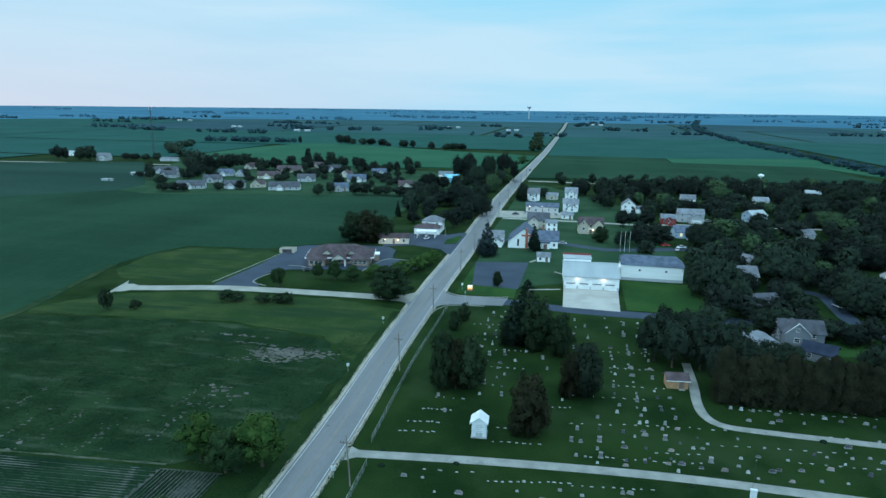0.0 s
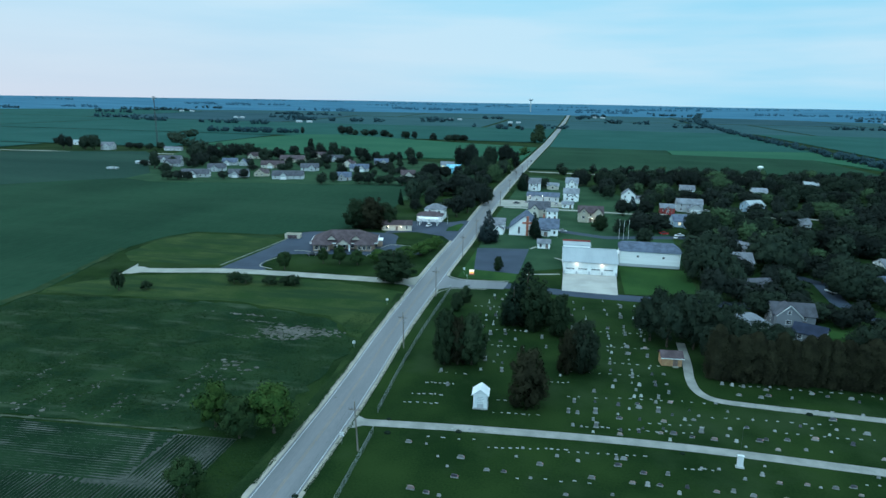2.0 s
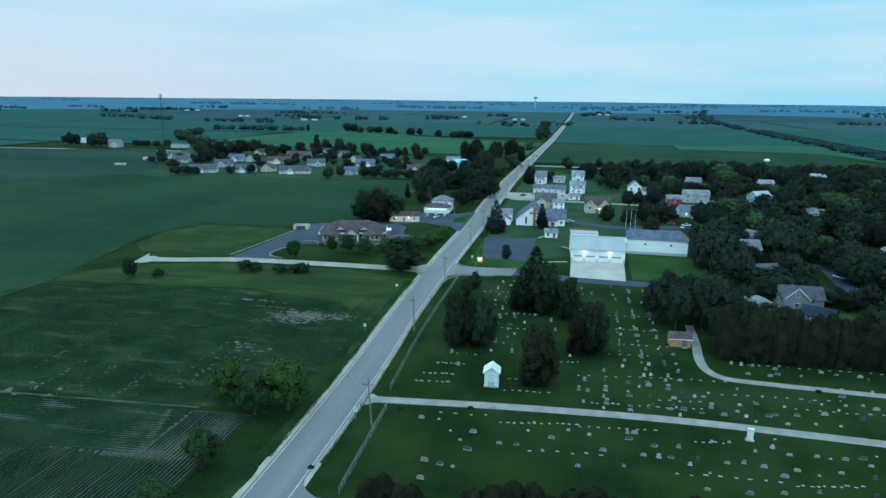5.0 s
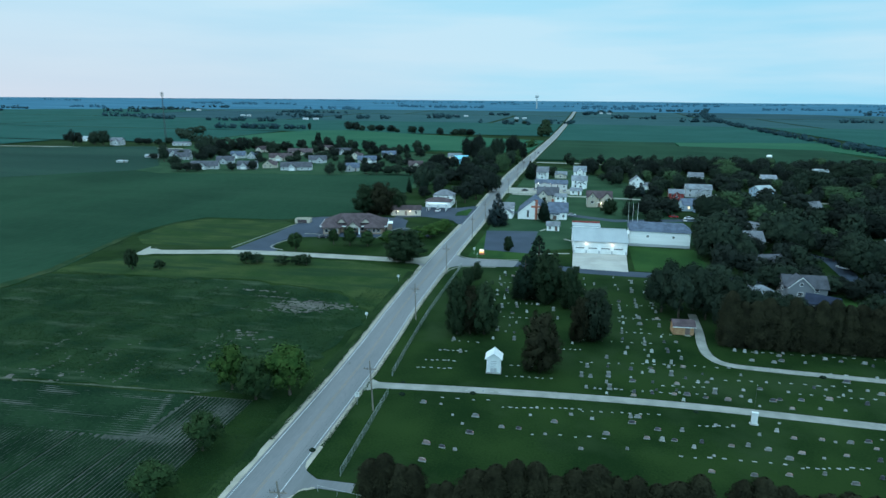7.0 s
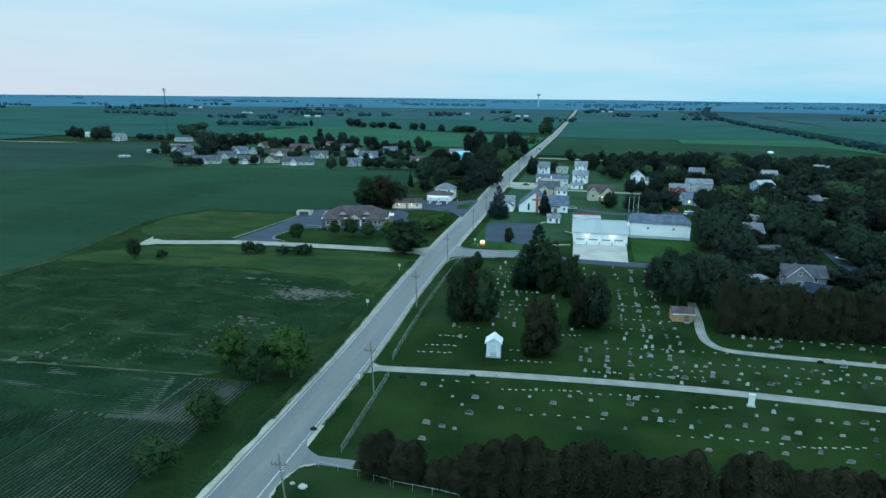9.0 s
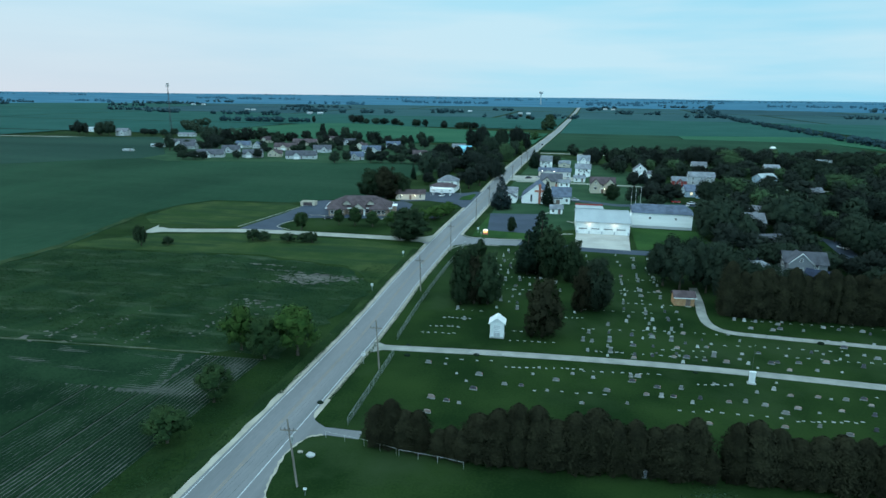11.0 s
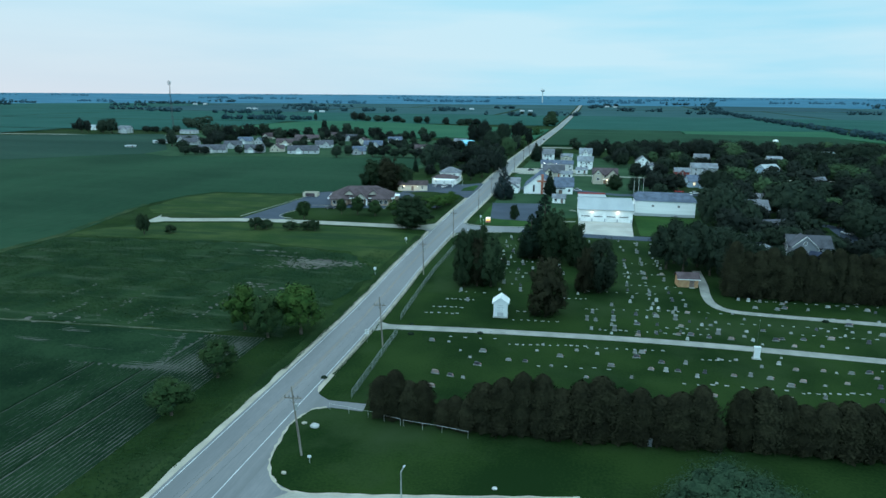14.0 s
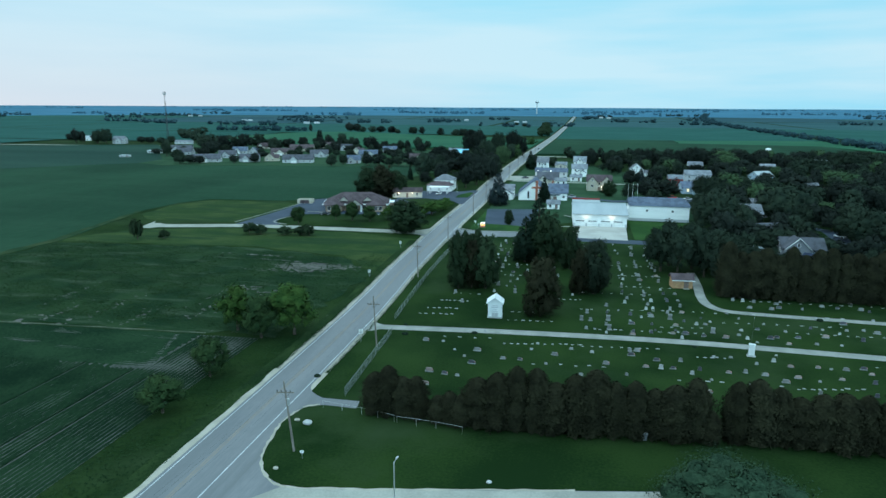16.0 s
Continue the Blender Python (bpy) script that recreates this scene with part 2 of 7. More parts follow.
NEEDLE = mat("conifer_needles", (0.0078, 0.0162, 0.0115), (0.0158, 0.0284, 0.0184), 0.7, 4.0, 0.9, 0.3, spread=0.2)
BLUE_NEEDLE = mat("blue_spruce_needles", (0.018, 0.0293, 0.0306), (0.0338, 0.0495, 0.0518), 0.7, 4.0, 0.9, 0.3)


# ---- mesh helpers ----
def mesh_from(bm, name, material, smooth=False):
    me = bpy.data.meshes.new(name)
    bm.to_mesh(me)
    bm.free()
    me.materials.append(material)
    if smooth:
        for p in me.polygons:
            p.use_smooth = True
    return me


class Foliage(list):
    """Vertices of leaves and clumps, each with the outward direction of its part of the crown."""


def foliage():
    f = Foliage()
    f.out = []
    return f


CROWN_OUT = {}


def raw(name, verts, faces, material):
    me = bpy.data.meshes.new(name)
    me.from_pydata(verts, [], faces)
    me.materials.append(material)
    if isinstance(verts, Foliage):
        me.polygons.foreach_set("use_smooth", [True] * len(me.polygons))
        me.normals_split_custom_set_from_vertices(verts.out)
        CROWN_OUT[me.name] = verts.out
    return me


def part(name, bm, material, parent, label="", smooth=False):
    """Links a bmesh as one mesh object under a thing or a part."""
    ob = new(name, mesh_from(bm, name, material, smooth))
    ob.parent = parent
    if label:
        ob["label"] = label
    return ob


def empty(name, m, label, category, group="", kind=""):
    ob = new(name)
    ob.empty_display_size = 0.2
    ob.matrix_basis = m
    return tagged(ob, label, category, group, kind)


def box(bm, x0, x1, y0, y1, z0, z1, bevel=0.0):
    r = bmesh.ops.create_cube(bm, size=1.0, matrix=Matrix.Translation(((x0 + x1) / 2, (y0 + y1) / 2, (z0 + z1) / 2)) @ Matrix.Diagonal((x1 - x0, y1 - y0, z1 - z0, 1)))
    if bevel:
        edges = list({e for v in r["verts"] for e in v.link_edges})
        bmesh.ops.bevel(bm, geom=edges, offset=bevel, segments=1, affect="EDGES")
    return bm


def boxed(*args):
    return box(bmesh.new(), *args)


def prism(bm, outline, z0, z1):
    """A flat-topped slab with a counter-clockwise outline."""
    top = [bm.verts.new((x, y, z1)) for x, y in outline]
    low = [bm.verts.new((x, y, z0)) for x, y in outline]
    bm.faces.new(top)
    n = len(outline)
    for i in range(n):
        bm.faces.new((low[i], low[(i + 1) % n], top[(i + 1) % n], top[i]))
    bmesh.ops.recalc_face_normals(bm, faces=bm.faces)
    bmesh.ops.triangulate(bm, faces=[f for f in bm.faces if len(f.verts) > 4])
    return bm


def tube(bm, a, b, r0, r1, sides=7):
    """A tapered tube from a to b."""
    a, b = Vector(a), Vector(b)
    q = (b - a).to_track_quat("Z", "Y").to_matrix().to_4x4()
    h = (b - a).length
    bmesh.ops.create_cone(bm, cap_ends=True, segments=sides, radius1=r0, radius2=r1, depth=h, matrix=Matrix.Translation((a + b) / 2) @ q)
    return bm


def slab(name, outline, z0, z1, material, label, category, kind="structure"):
    return tagged(new(name, mesh_from(prism(bmesh.new(), outline, z0, z1), name, material)), label, category, "", kind)


def wobble(outline, amount=0.7, step=2.5, seed=1.0):
    """The outline cut into short steps and shaken into a natural edge."""
    out = []
    for i, a in enumerate(outline):
        a, b = Vector(a), Vector(outline[(i + 1) % len(outline)])
        n = max(1, min(90, int((b - a).length / step)))
        for k in range(n):
            q = a.lerp(b, k / n)
            v = Vector((q.x / 5, q.y / 5, seed))
            w = Vector((q.x / 1.7, q.y / 1.7, seed + 9))
            out.append((q.x + amount * (noise.noise(v) + 0.6 * noise.noise(w)), q.y + amount * (noise.noise(v + Vector((31, 7, 0))) + 0.6 * noise.noise(w + Vector((3, 17, 0))))))
    return out


def strip(points, half, jitter=0.0, rng=None):
    """Outline of a band of the given half width along a centre line."""
    left, right = [], []
    for i, p in enumerate(points):
        a, b = Vector(points[max(i - 1, 0)]), Vector(points[min(i + 1, len(points) - 1)])
        d = (b - a).normalized()
        n = Vector((-d.y, d.x))
        h = half if not hasattr(half, "__len__") else half[i]
        j1 = rng.uniform(-jitter, jitter) if rng else 0
        j2 = rng.uniform(-jitter, jitter) if rng else 0
        left.append(tuple(Vector(p) + n * (h + j1)))
        right.append(tuple(Vector(p) - n * (h + j2)))
    return right + left[::-1]


def smooth_line(points, steps=6):
    """Points along a Catmull-Rom curve through the given ones."""
    out = []
    p = [Vector(q) for q in points]
    for i in range(len(p) - 1):
        a, b, c, d = p[max(i - 1, 0)], p[i], p[i + 1], p[min(i + 2, len(p) - 1)]
        for k in range(steps):
            t = k / steps
            out.append(tuple(0.5 * ((2 * b) + (c - a) * t + (2 * a - 5 * b + 4 * c - d) * t * t + (3 * b - a - 3 * c + d) * t ** 3)))
    out.append(tuple(p[-1]))
    return out


# ---- ground ----
def ground_height(x, y):
    """Flat near the town; a gentle rise towards the skyline."""
    d = math.hypot(x - 40, y)
    if d < 1500:
        return 0.0
    k = min((d - 1500) / 3300, 1.0)
    return 26 * k * k * (3 - 2 * k) + 5 * k * noise.noise(Vector((x / 900, y / 900, 0.3)))


def make_ground():
    verts, faces = [], []
    rings = [0, 60, 150, 300, 600, 1000, 1500, 1700, 1900, 2100, 2300, 2500, 2750, 3000, 3500, 4000, 4400, 4700, 4850]
    spokes = 160
    for r in rings[1:]:
        for k in range(spokes):
            a = 2 * math.pi * k / spokes
            x, y = 40 + r * math.cos(a), r * math.sin(a)
            verts.append((x, y, ground_height(x, y)))
    verts.append((40, 0, 0))
    hub = len(verts) - 1
    for k in range(spokes):
        faces.append((hub, k, (k + 1) % spokes))
    for i in range(len(rings) - 2):
        for k in range(spokes):
            a, b = i * spokes + k, i * spokes + (k + 1) % spokes
            faces.append((a, a + spokes, b + spokes, b))
    me = raw("ground", verts, faces, GRASS)
    for p in me.polygons:
        p.use_smooth = True
    return tagged(new("ground", me), "flat mown grass land running to the horizon", "ground", "", "structure")


make_ground()


def make_backdrop():
    """Rising distance under the skyline, far behind the rest; haze painted and glowing."""
    verts, faces = [], []
    rings, spokes = [2600, 3000, 3400, 3800, 4200, 4500, 4700, 4840], 160
    for r in rings:
        for k in range(spokes):
            a = 2 * math.pi * k / spokes
            x, y = 40 + r * math.cos(a), r * math.sin(a)
            verts.append((x, y, ground_height(x, y) + 0.6 + (r - 2600) / 2240 * 9))
    for i in range(len(rings) - 1):
        for k in range(spokes):
            a, b = i * spokes + k, i * spokes + (k + 1) % spokes
            faces.append((a, a + spokes, b + spokes, b))
    # blue glow added to land and woods in place of haze
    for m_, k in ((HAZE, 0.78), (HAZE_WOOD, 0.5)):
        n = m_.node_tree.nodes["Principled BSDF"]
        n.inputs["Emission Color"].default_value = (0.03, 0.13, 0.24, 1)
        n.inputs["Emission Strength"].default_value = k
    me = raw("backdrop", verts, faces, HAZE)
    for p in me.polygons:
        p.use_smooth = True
    return tagged(new("backdrop", me), "blue-green farmland under the horizon with painted haze", "distance", "", "structure")


make_backdrop()


# ---- fields ----
def field(name, outline, height, material, label):
    return slab(name, outline, -0.05, height, material, label, "field", "stuff")


def far_field(x0, x1, y0, y1, material, label, skew=0.0, lift=0.5):
    """A far crop draped on the rising ground."""
    nx, ny = max(2, int((x1 - x0) / 180)), max(2, int((y1 - y0) / 180))
    verts, faces = [], []
    for j in range(ny + 1):
        for i in range(nx + 1):
            y = y0 + (y1 - y0) * j / ny
            x = x0 + (x1 - x0) * i / nx + skew * (y - y0)
            verts.append((x, y, ground_height(x, y) + lift))
    for j in range(ny):
        for i in range(nx):
            a = j * (nx + 1) + i
            faces.append((a, a + 1, a + nx + 2, a + nx + 1))
    return tagged(new("crop_field", raw("crop_field", verts, faces, material)), label, "field", "", "stuff")


field("crop_field", [(-1500, -300), (-160, -300), (-129, 60), (-128, 146), (-127, 167), (-135, 200), (-142, 230), (-140, 252), (-133, 267), (-95, 271),
                     (-80, 284), (-55, 300), (-62, 380), (-76, 464), (-120, 454), (-144, 446), (-191, 438), (-240, 425), (-269, 419), (-300, 430), (-332, 400), (-360, 366), (-500, 320), (-1500, 200)], 0.12, FIELD, "dense dark green soybean field beside the village")
field("crop_field", [(-1500, 200.5), (-500, 320.5), (-360.3, 366.4), (-332.3, 400.5), (-300.3, 430.5), (-304, 466), (-345, 520), (-400, 600), (-440, 646), (-600, 580), (-900, 555), (-1500, 480)], 0.12, FIELD_GREY, "mid green crop field beside the farm road")
field("crop_field", [(2, 606), (330, 646), (320, 820), (160, 835), (165, 905), (8, 900)], 1.6, FIELD, "dark green maize field beside the highway")
field("crop_field", [(164, 838), (322, 822), (360, 700), (400, 720), (372, 960), (167, 960)], 1.2, FIELD_PALE, "pale green bean field")
field("crop_field", [(8, 905), (166, 908), (370, 965), (380, 1480), (10, 1480)], 1.4, FIELD_MID, "mid green maize field")
field("crop_field", [(-424, 705), (-300, 672), (-143, 659), (-117, 682), (-12, 690), (-8, 888), (-47, 907), (-136, 941), (-238, 992), (-357, 1051), (-417, 1021), (-442, 910), (-442, 758)], 1.2, FIELD_PALE, "pale green bean field behind the subdivision")
rng = random.Random(5)
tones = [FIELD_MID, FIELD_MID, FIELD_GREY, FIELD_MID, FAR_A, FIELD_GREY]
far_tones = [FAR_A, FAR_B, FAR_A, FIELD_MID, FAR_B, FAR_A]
for row, (y0, y1) in enumerate([(1000, 1480), (1490, 2050), (2070, 2620)]):
    x = -4300 + rng.uniform(0, 200)
    while x < 4000:
        w = rng.uniform(350, 950)
        x1 = x + w
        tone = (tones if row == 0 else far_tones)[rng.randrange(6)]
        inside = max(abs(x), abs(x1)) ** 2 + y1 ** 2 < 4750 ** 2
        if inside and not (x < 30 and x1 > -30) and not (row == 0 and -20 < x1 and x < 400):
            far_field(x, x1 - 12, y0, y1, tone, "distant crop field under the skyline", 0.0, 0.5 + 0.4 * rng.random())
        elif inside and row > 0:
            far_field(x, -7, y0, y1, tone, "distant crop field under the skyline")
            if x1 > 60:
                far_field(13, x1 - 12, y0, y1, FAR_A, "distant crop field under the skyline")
        x = x1
for x0, x1, y0, y1, tone in ((-620, -6, 1000, 1480, FIELD_MID), (-2600, -1520, 200, 980, FIELD_MID), (-1510, -450, 700, 985, FIELD_MID), (-1500, -620, 570, 690, FIELD_MID), (420, 1000, 780, 1480, FIELD_MID), (1010, 2200, 500, 1480, FIELD_MID), (420, 900, 660, 770, FIELD_DRY)):
    far_field(x0, x1, y0, y1, tone, "wide flat crop field", 0.0, 1.0)

# weedy plot beside the highway, its planted rows and bare patches
slab("weedy_ground", wobble([(-127, 90), (-12, 98.5), (-9, 150), (-24, 166), (-60, 172), (-126, 164)], 2.4), -0.05, 0.06, WEEDS, "weedy dark green field with bare patches", "field", "stuff")
slab("row_ground", [(-127, -60), (-14.9, -60), (-14.9, 96.7), (-127, 88)], -0.05, 0.05, ROW_SOIL, "pale bare soil between planted rows", "field", "stuff")
slab("verge", wobble([(-126, 166), (-60, 174), (-24, 168), (-9.5, 152), (-9, 197), (-30, 203.5), (-76, 203), (-104, 195), (-118, 186), (-130, 170)], 1.2), -0.05, 0.03, ROUGH, "rough yellowish grass verge south of the lane", "verge")
slab("verge", wobble([(-131.5, -60), (-127, -60), (-127, 165), (-133, 190), (-141, 228), (-144, 228), (-137, 196), (-131, 168), (-132, 100)][::-1], 1.0), -0.05, 0.125, DRY_GRASS, "yellowish rough grass strip at the field edge", "verge")
slab("lawn", wobble([(-126, 210), (-86, 213), (-84, 240), (-84, 262), (-92, 268), (-132, 264), (-139, 245), (-136, 220)], 0.8), -0.05, 0.03, ROUGH, "bright mown lawn beside the clinic drive", "lawn")


# ---- roads ----
ROAD_LINE = [(-400, 0.6), (20, 0.6), (45, 0.55), (70, 0.4), (95, 0.2), (115, -0.1), (133, -0.8), (153, -1.9), (171, -2.5), (198, -3.1), (234, -3.7), (284, -3.8), (324, -4.3), (355, -5.2), (420, -6.2), (475, -6.6), (600, -5.5), (705, -3.7), (980, 0.8), (1400, 2.4), (1765, 3.0), (2900, 4.6)]


def road_x(y):
    """The highway's centre line: nearly straight, with a slight swing west through the village."""
    for (y0, x0), (y1, x1) in zip(ROAD_LINE, ROAD_LINE[1:]):
        if y <= y1:
            return x0 + (x1 - x0) * (y - y0) / (y1 - y0)
    return ROAD_LINE[-1][1]


def road_band(left, right, y0, y1):
    """Outline of a band along the highway, wider inside the village."""
    ys = [y for y, _ in ROAD_LINE if y0 <= y <= y1]
    if y1 not in ys:
        ys.append(y1)
    wide = lambda y: 1.0 + 0.15 * min(max((y - 150) / 120, 0.0), 1.0) - 0.15 * min(max((y - 600) / 100, 0.0), 1.0)
    return [(road_x(y) + right * wide(y), y) for y in ys] + [(road_x(y) + left * wide(y), y) for y in ys[::-1]]


def road_slab(name, left, right, y0, y1, z, material, label, category):
    """A band of the highway: flat through the village, then draped over the far rise."""
    slab(name, road_band(left, right, y0, min(y1, 1400)), -0.05, z, material, label, category)
    if y1 > 1400:
        verts, faces, n = [], [], int((y1 - 1400) / 50)
        for k in range(n + 1):
            y = 1400 + 50 * k
            for x in (road_x(y) + left, road_x(y) + right):
                verts.append((x, y, ground_height(x, y) + z + min(k, 4) * 0.08))
            if k:
                faces.append((2 * k - 2, 2 * k - 1, 2 * k + 1, 2 * k))
        tagged(new(name, raw(name, verts, faces, material)), label, category, "", "structure")


road_slab("gravel_shoulder", -5.2, -3, -400, 2900, 0.015, GRAVEL, "pale gravel shoulder along the highway", "shoulder")
road_slab("gravel_shoulder", 3, 4.9, -400, 2900, 0.015, GRAVEL, "pale gravel shoulder along the highway", "shoulder")
road_slab("road", -4.0, 4.0, -400, 2900, 0.03, ASPHALT, "long straight grey asphalt highway through the village", "road")
for line in (-3.5, 3.55):
    slab("edge_line", road_band(line - 0.07, line + 0.07, -400, 1400), 0.02, 0.042, WHITE_LINE, "white painted edge line on the highway", "road marking")
for line in (-0.17, 0.17):
    slab("centre_line", road_band(line - 0.07, line + 0.07, -400, 1400), 0.02, 0.04, YELLOW_LINE, "worn tan centre line on the highway", "road marking")


slab("verge", wobble(road_band(-7.4, -5.1, 20, 196), 0.4, 1.2), -0.05, 0.04, VERGE_GRASS, "brighter mown grass along the gravel shoulder", "verge")


def fillet(cx, cy, r, quadrant, z=0.028, material=ASPHALT, label="rounded corner of the road junction"):
    """The concave corner between two roads; (cx, cy) is the corner, quadrant the way to the grass."""
    sx, sy = quadrant
    pts = [(cx, cy)]
    for k in range(9):
        a = math.pi / 2 * k / 8
        pts.append((cx + sx * r * (1 - math.sin(a)), cy + sy * r * (1 - math.cos(a))))
    if sx * sy < 0:
        pts = [pts[0]] + pts[:0:-1]
    return slab("junction_corner", pts, -0.05, z, material, label, "road")


lane_line = smooth_line([(-118, 198), (-104, 201), (-77, 207.5), (-34, 209.8), (-15, 210), (-5, 210)], 5)
slab("lane", strip(lane_line, [9.5] + [5] * 2 + [3.0] * (len(lane_line) - 3)), -0.05, 0.024, CONCRETE, "pale concrete lane leading to the clinic", "lane")
street = smooth_line([(-1, 214), (8, 213.6), (26, 214.8), (45, 211.8), (65, 211), (95, 212), (125, 214), (140, 208), (175, 190), (260, 170)], 5)
slab("street", strip(street, 3.4), -0.05, 0.026, BLACKTOP, "grey side street past the garage", "road")
slab("street_mouth", [(-1, 207.5), (8, 208.2), (24, 210.4), (25, 219.5), (8, 218.2), (-1, 218.5)], -0.05, 0.031, ASPHALT, "pale mouth of the side street", "road")
fillet(1.0, 208.2, 8, (1, -1))
fillet(0.8, 218.2, 7, (1, 1))
fillet(-7.3, 207.0, 6, (-1, -1), 0.027, ASPHALT)
fillet(-7.8, 212.8, 11, (-1, 1), 0.027, CONCRETE)
slab("parking_lot", [(9.7, 234), (27.4, 232), (28.2, 275), (5.2, 271)], -0.05, 0.02, BLACKTOP, "dark blacktop parking lot beside the church", "parking lot")
slab("apron", [(44.4, 214.2), (63.6, 213.4), (64.4, 239), (44.2, 239)], -0.05, 0.034, LIT_CONCRETE, "pale concrete apron before the fire garage doors", "apron")
slab("clinic_drive", smooth_line([(-86, 210), (-76, 210), (-68, 212), (-73, 219), (-73, 234), (-62, 240), (-34, 246), (-17, 252), (-18, 262), (-32, 268), (-40, 290), (-80, 283), (-84, 266), (-84, 240)], 3), -0.05, 0.02, BLACKTOP, "blue-grey blacktop drive and car park of the clinic", "parking lot")
drive = smooth_line([(3, 108.5), (9.5, 109.2), (34, 112), (67, 114.2), (103, 113.8), (170, 112)], 5)
slab("cemetery_drive", strip(drive, [4.5] + [2.6] * 3 + [1.35] * (len(drive) - 4)), -0.05, 0.022, DRIVE_GRAVEL, "pale gravel drive through the cemetery", "lane")
drive2 = smooth_line([(78.2, 172), (77.8, 158), (77, 148), (77.6, 141), (81, 137.2), (90, 136.3), (112, 135.8), (170, 134)], 5)
slab("cemetery_drive", strip(drive2, 1.15), -0.05, 0.022, DRIVE_GRAVEL, "pale curved gravel drive through the cemetery", "lane")
south_mouth = [*smooth_line([(3.5, 84), (4.8, 77.5), (8, 74.8)], 4), (14.3, 75), (14.5, 72.6), *smooth_line([(9.2, 72.6), (6.6, 71.2), (5.4, 67), (5.6, 63.5), (7.0, 57), (9.5, 53), (12.8, 51.2)], 4), (16, 51.3), (60, 60.7), (69, 62.6), (69, 45.6), (60, 44), (14, 40), (3.5, 30)]
slab("south_drive", south_mouth[::-1], -0.05, 0.025, ASPHALT, "grey asphalt yard opening off the highway", "road")
slab("concrete_pad", [(11, 40), (60, 46), (68.8, 47.7), (68.8, 62.4), (60, 60.6), (16, 51.2), (12.8, 51.1), (10.2, 48)], 0.0, 0.032, CONCRETE, "pale concrete yard", "apron")


# ---- trees ----
def outward(d, p, heart):
    """Mean of the clump's own outward direction and that of the whole crown."""
    if heart is not None:
        q = Vector(p) - heart
        if q.length > 0.01:
            d = d * 0.38 + q.normalized() * 0.75
    return tuple(d.normalized())


def blob(verts, faces, c, r, rng, squash=0.9, heart=None):
    """A lumpy core behind the leaves."""
    base = len(verts)
    rows, cols = 4, 7
    for i in range(rows + 1):
        th = math.pi * i / rows
        for j in range(cols):
            ph = 2 * math.pi * j / cols
            k = r * rng.uniform(0.82, 1.08)
            d = Vector((math.sin(th) * math.cos(ph), math.sin(th) * math.sin(ph), squash * math.cos(th)))
            q = (c[0] + k * d.x, c[1] + k * d.y, c[2] + k * d.z)
            verts.append(q)
            verts.out.append(outward(d, q, heart))
    for i in range(rows):
        for j in range(cols):
            faces.append((base + i * cols + j, base + (i + 1) * cols + j, base + (i + 1) * cols + (j + 1) % cols, base + i * cols + (j + 1) % cols))


def leaf(verts, faces, p, n, s, rng, heart=None):
    """One small leaf spray, folded along its middle."""
    away = n
    n = (n + Vector((rng.uniform(-0.5, 0.5), rng.uniform(-0.5, 0.5), rng.uniform(-0.35, 0.5)))).normalized()
    u = n.orthogonal().normalized()
    u.rotate(Matrix.Rotation(rng.uniform(0, 6.28), 3, n))
    v = n.cross(u)
    b = len(verts)
    l, w = s * rng.uniform(0.7, 1.3), s * rng.uniform(0.35, 0.6)
    verts.extend([tuple(p - u * l * 0.5), tuple(p + v * w - n * w * 0.3), tuple(p + u * l * 0.6), tuple(p - v * w - n * w * 0.3)])
    if isinstance(verts, Foliage):
        verts.out.extend([outward(away * 0.5 + n * 0.9, p, heart)] * 4)
    faces.append((b, b + 2, b + 1))
    faces.append((b, b + 3, b + 2))


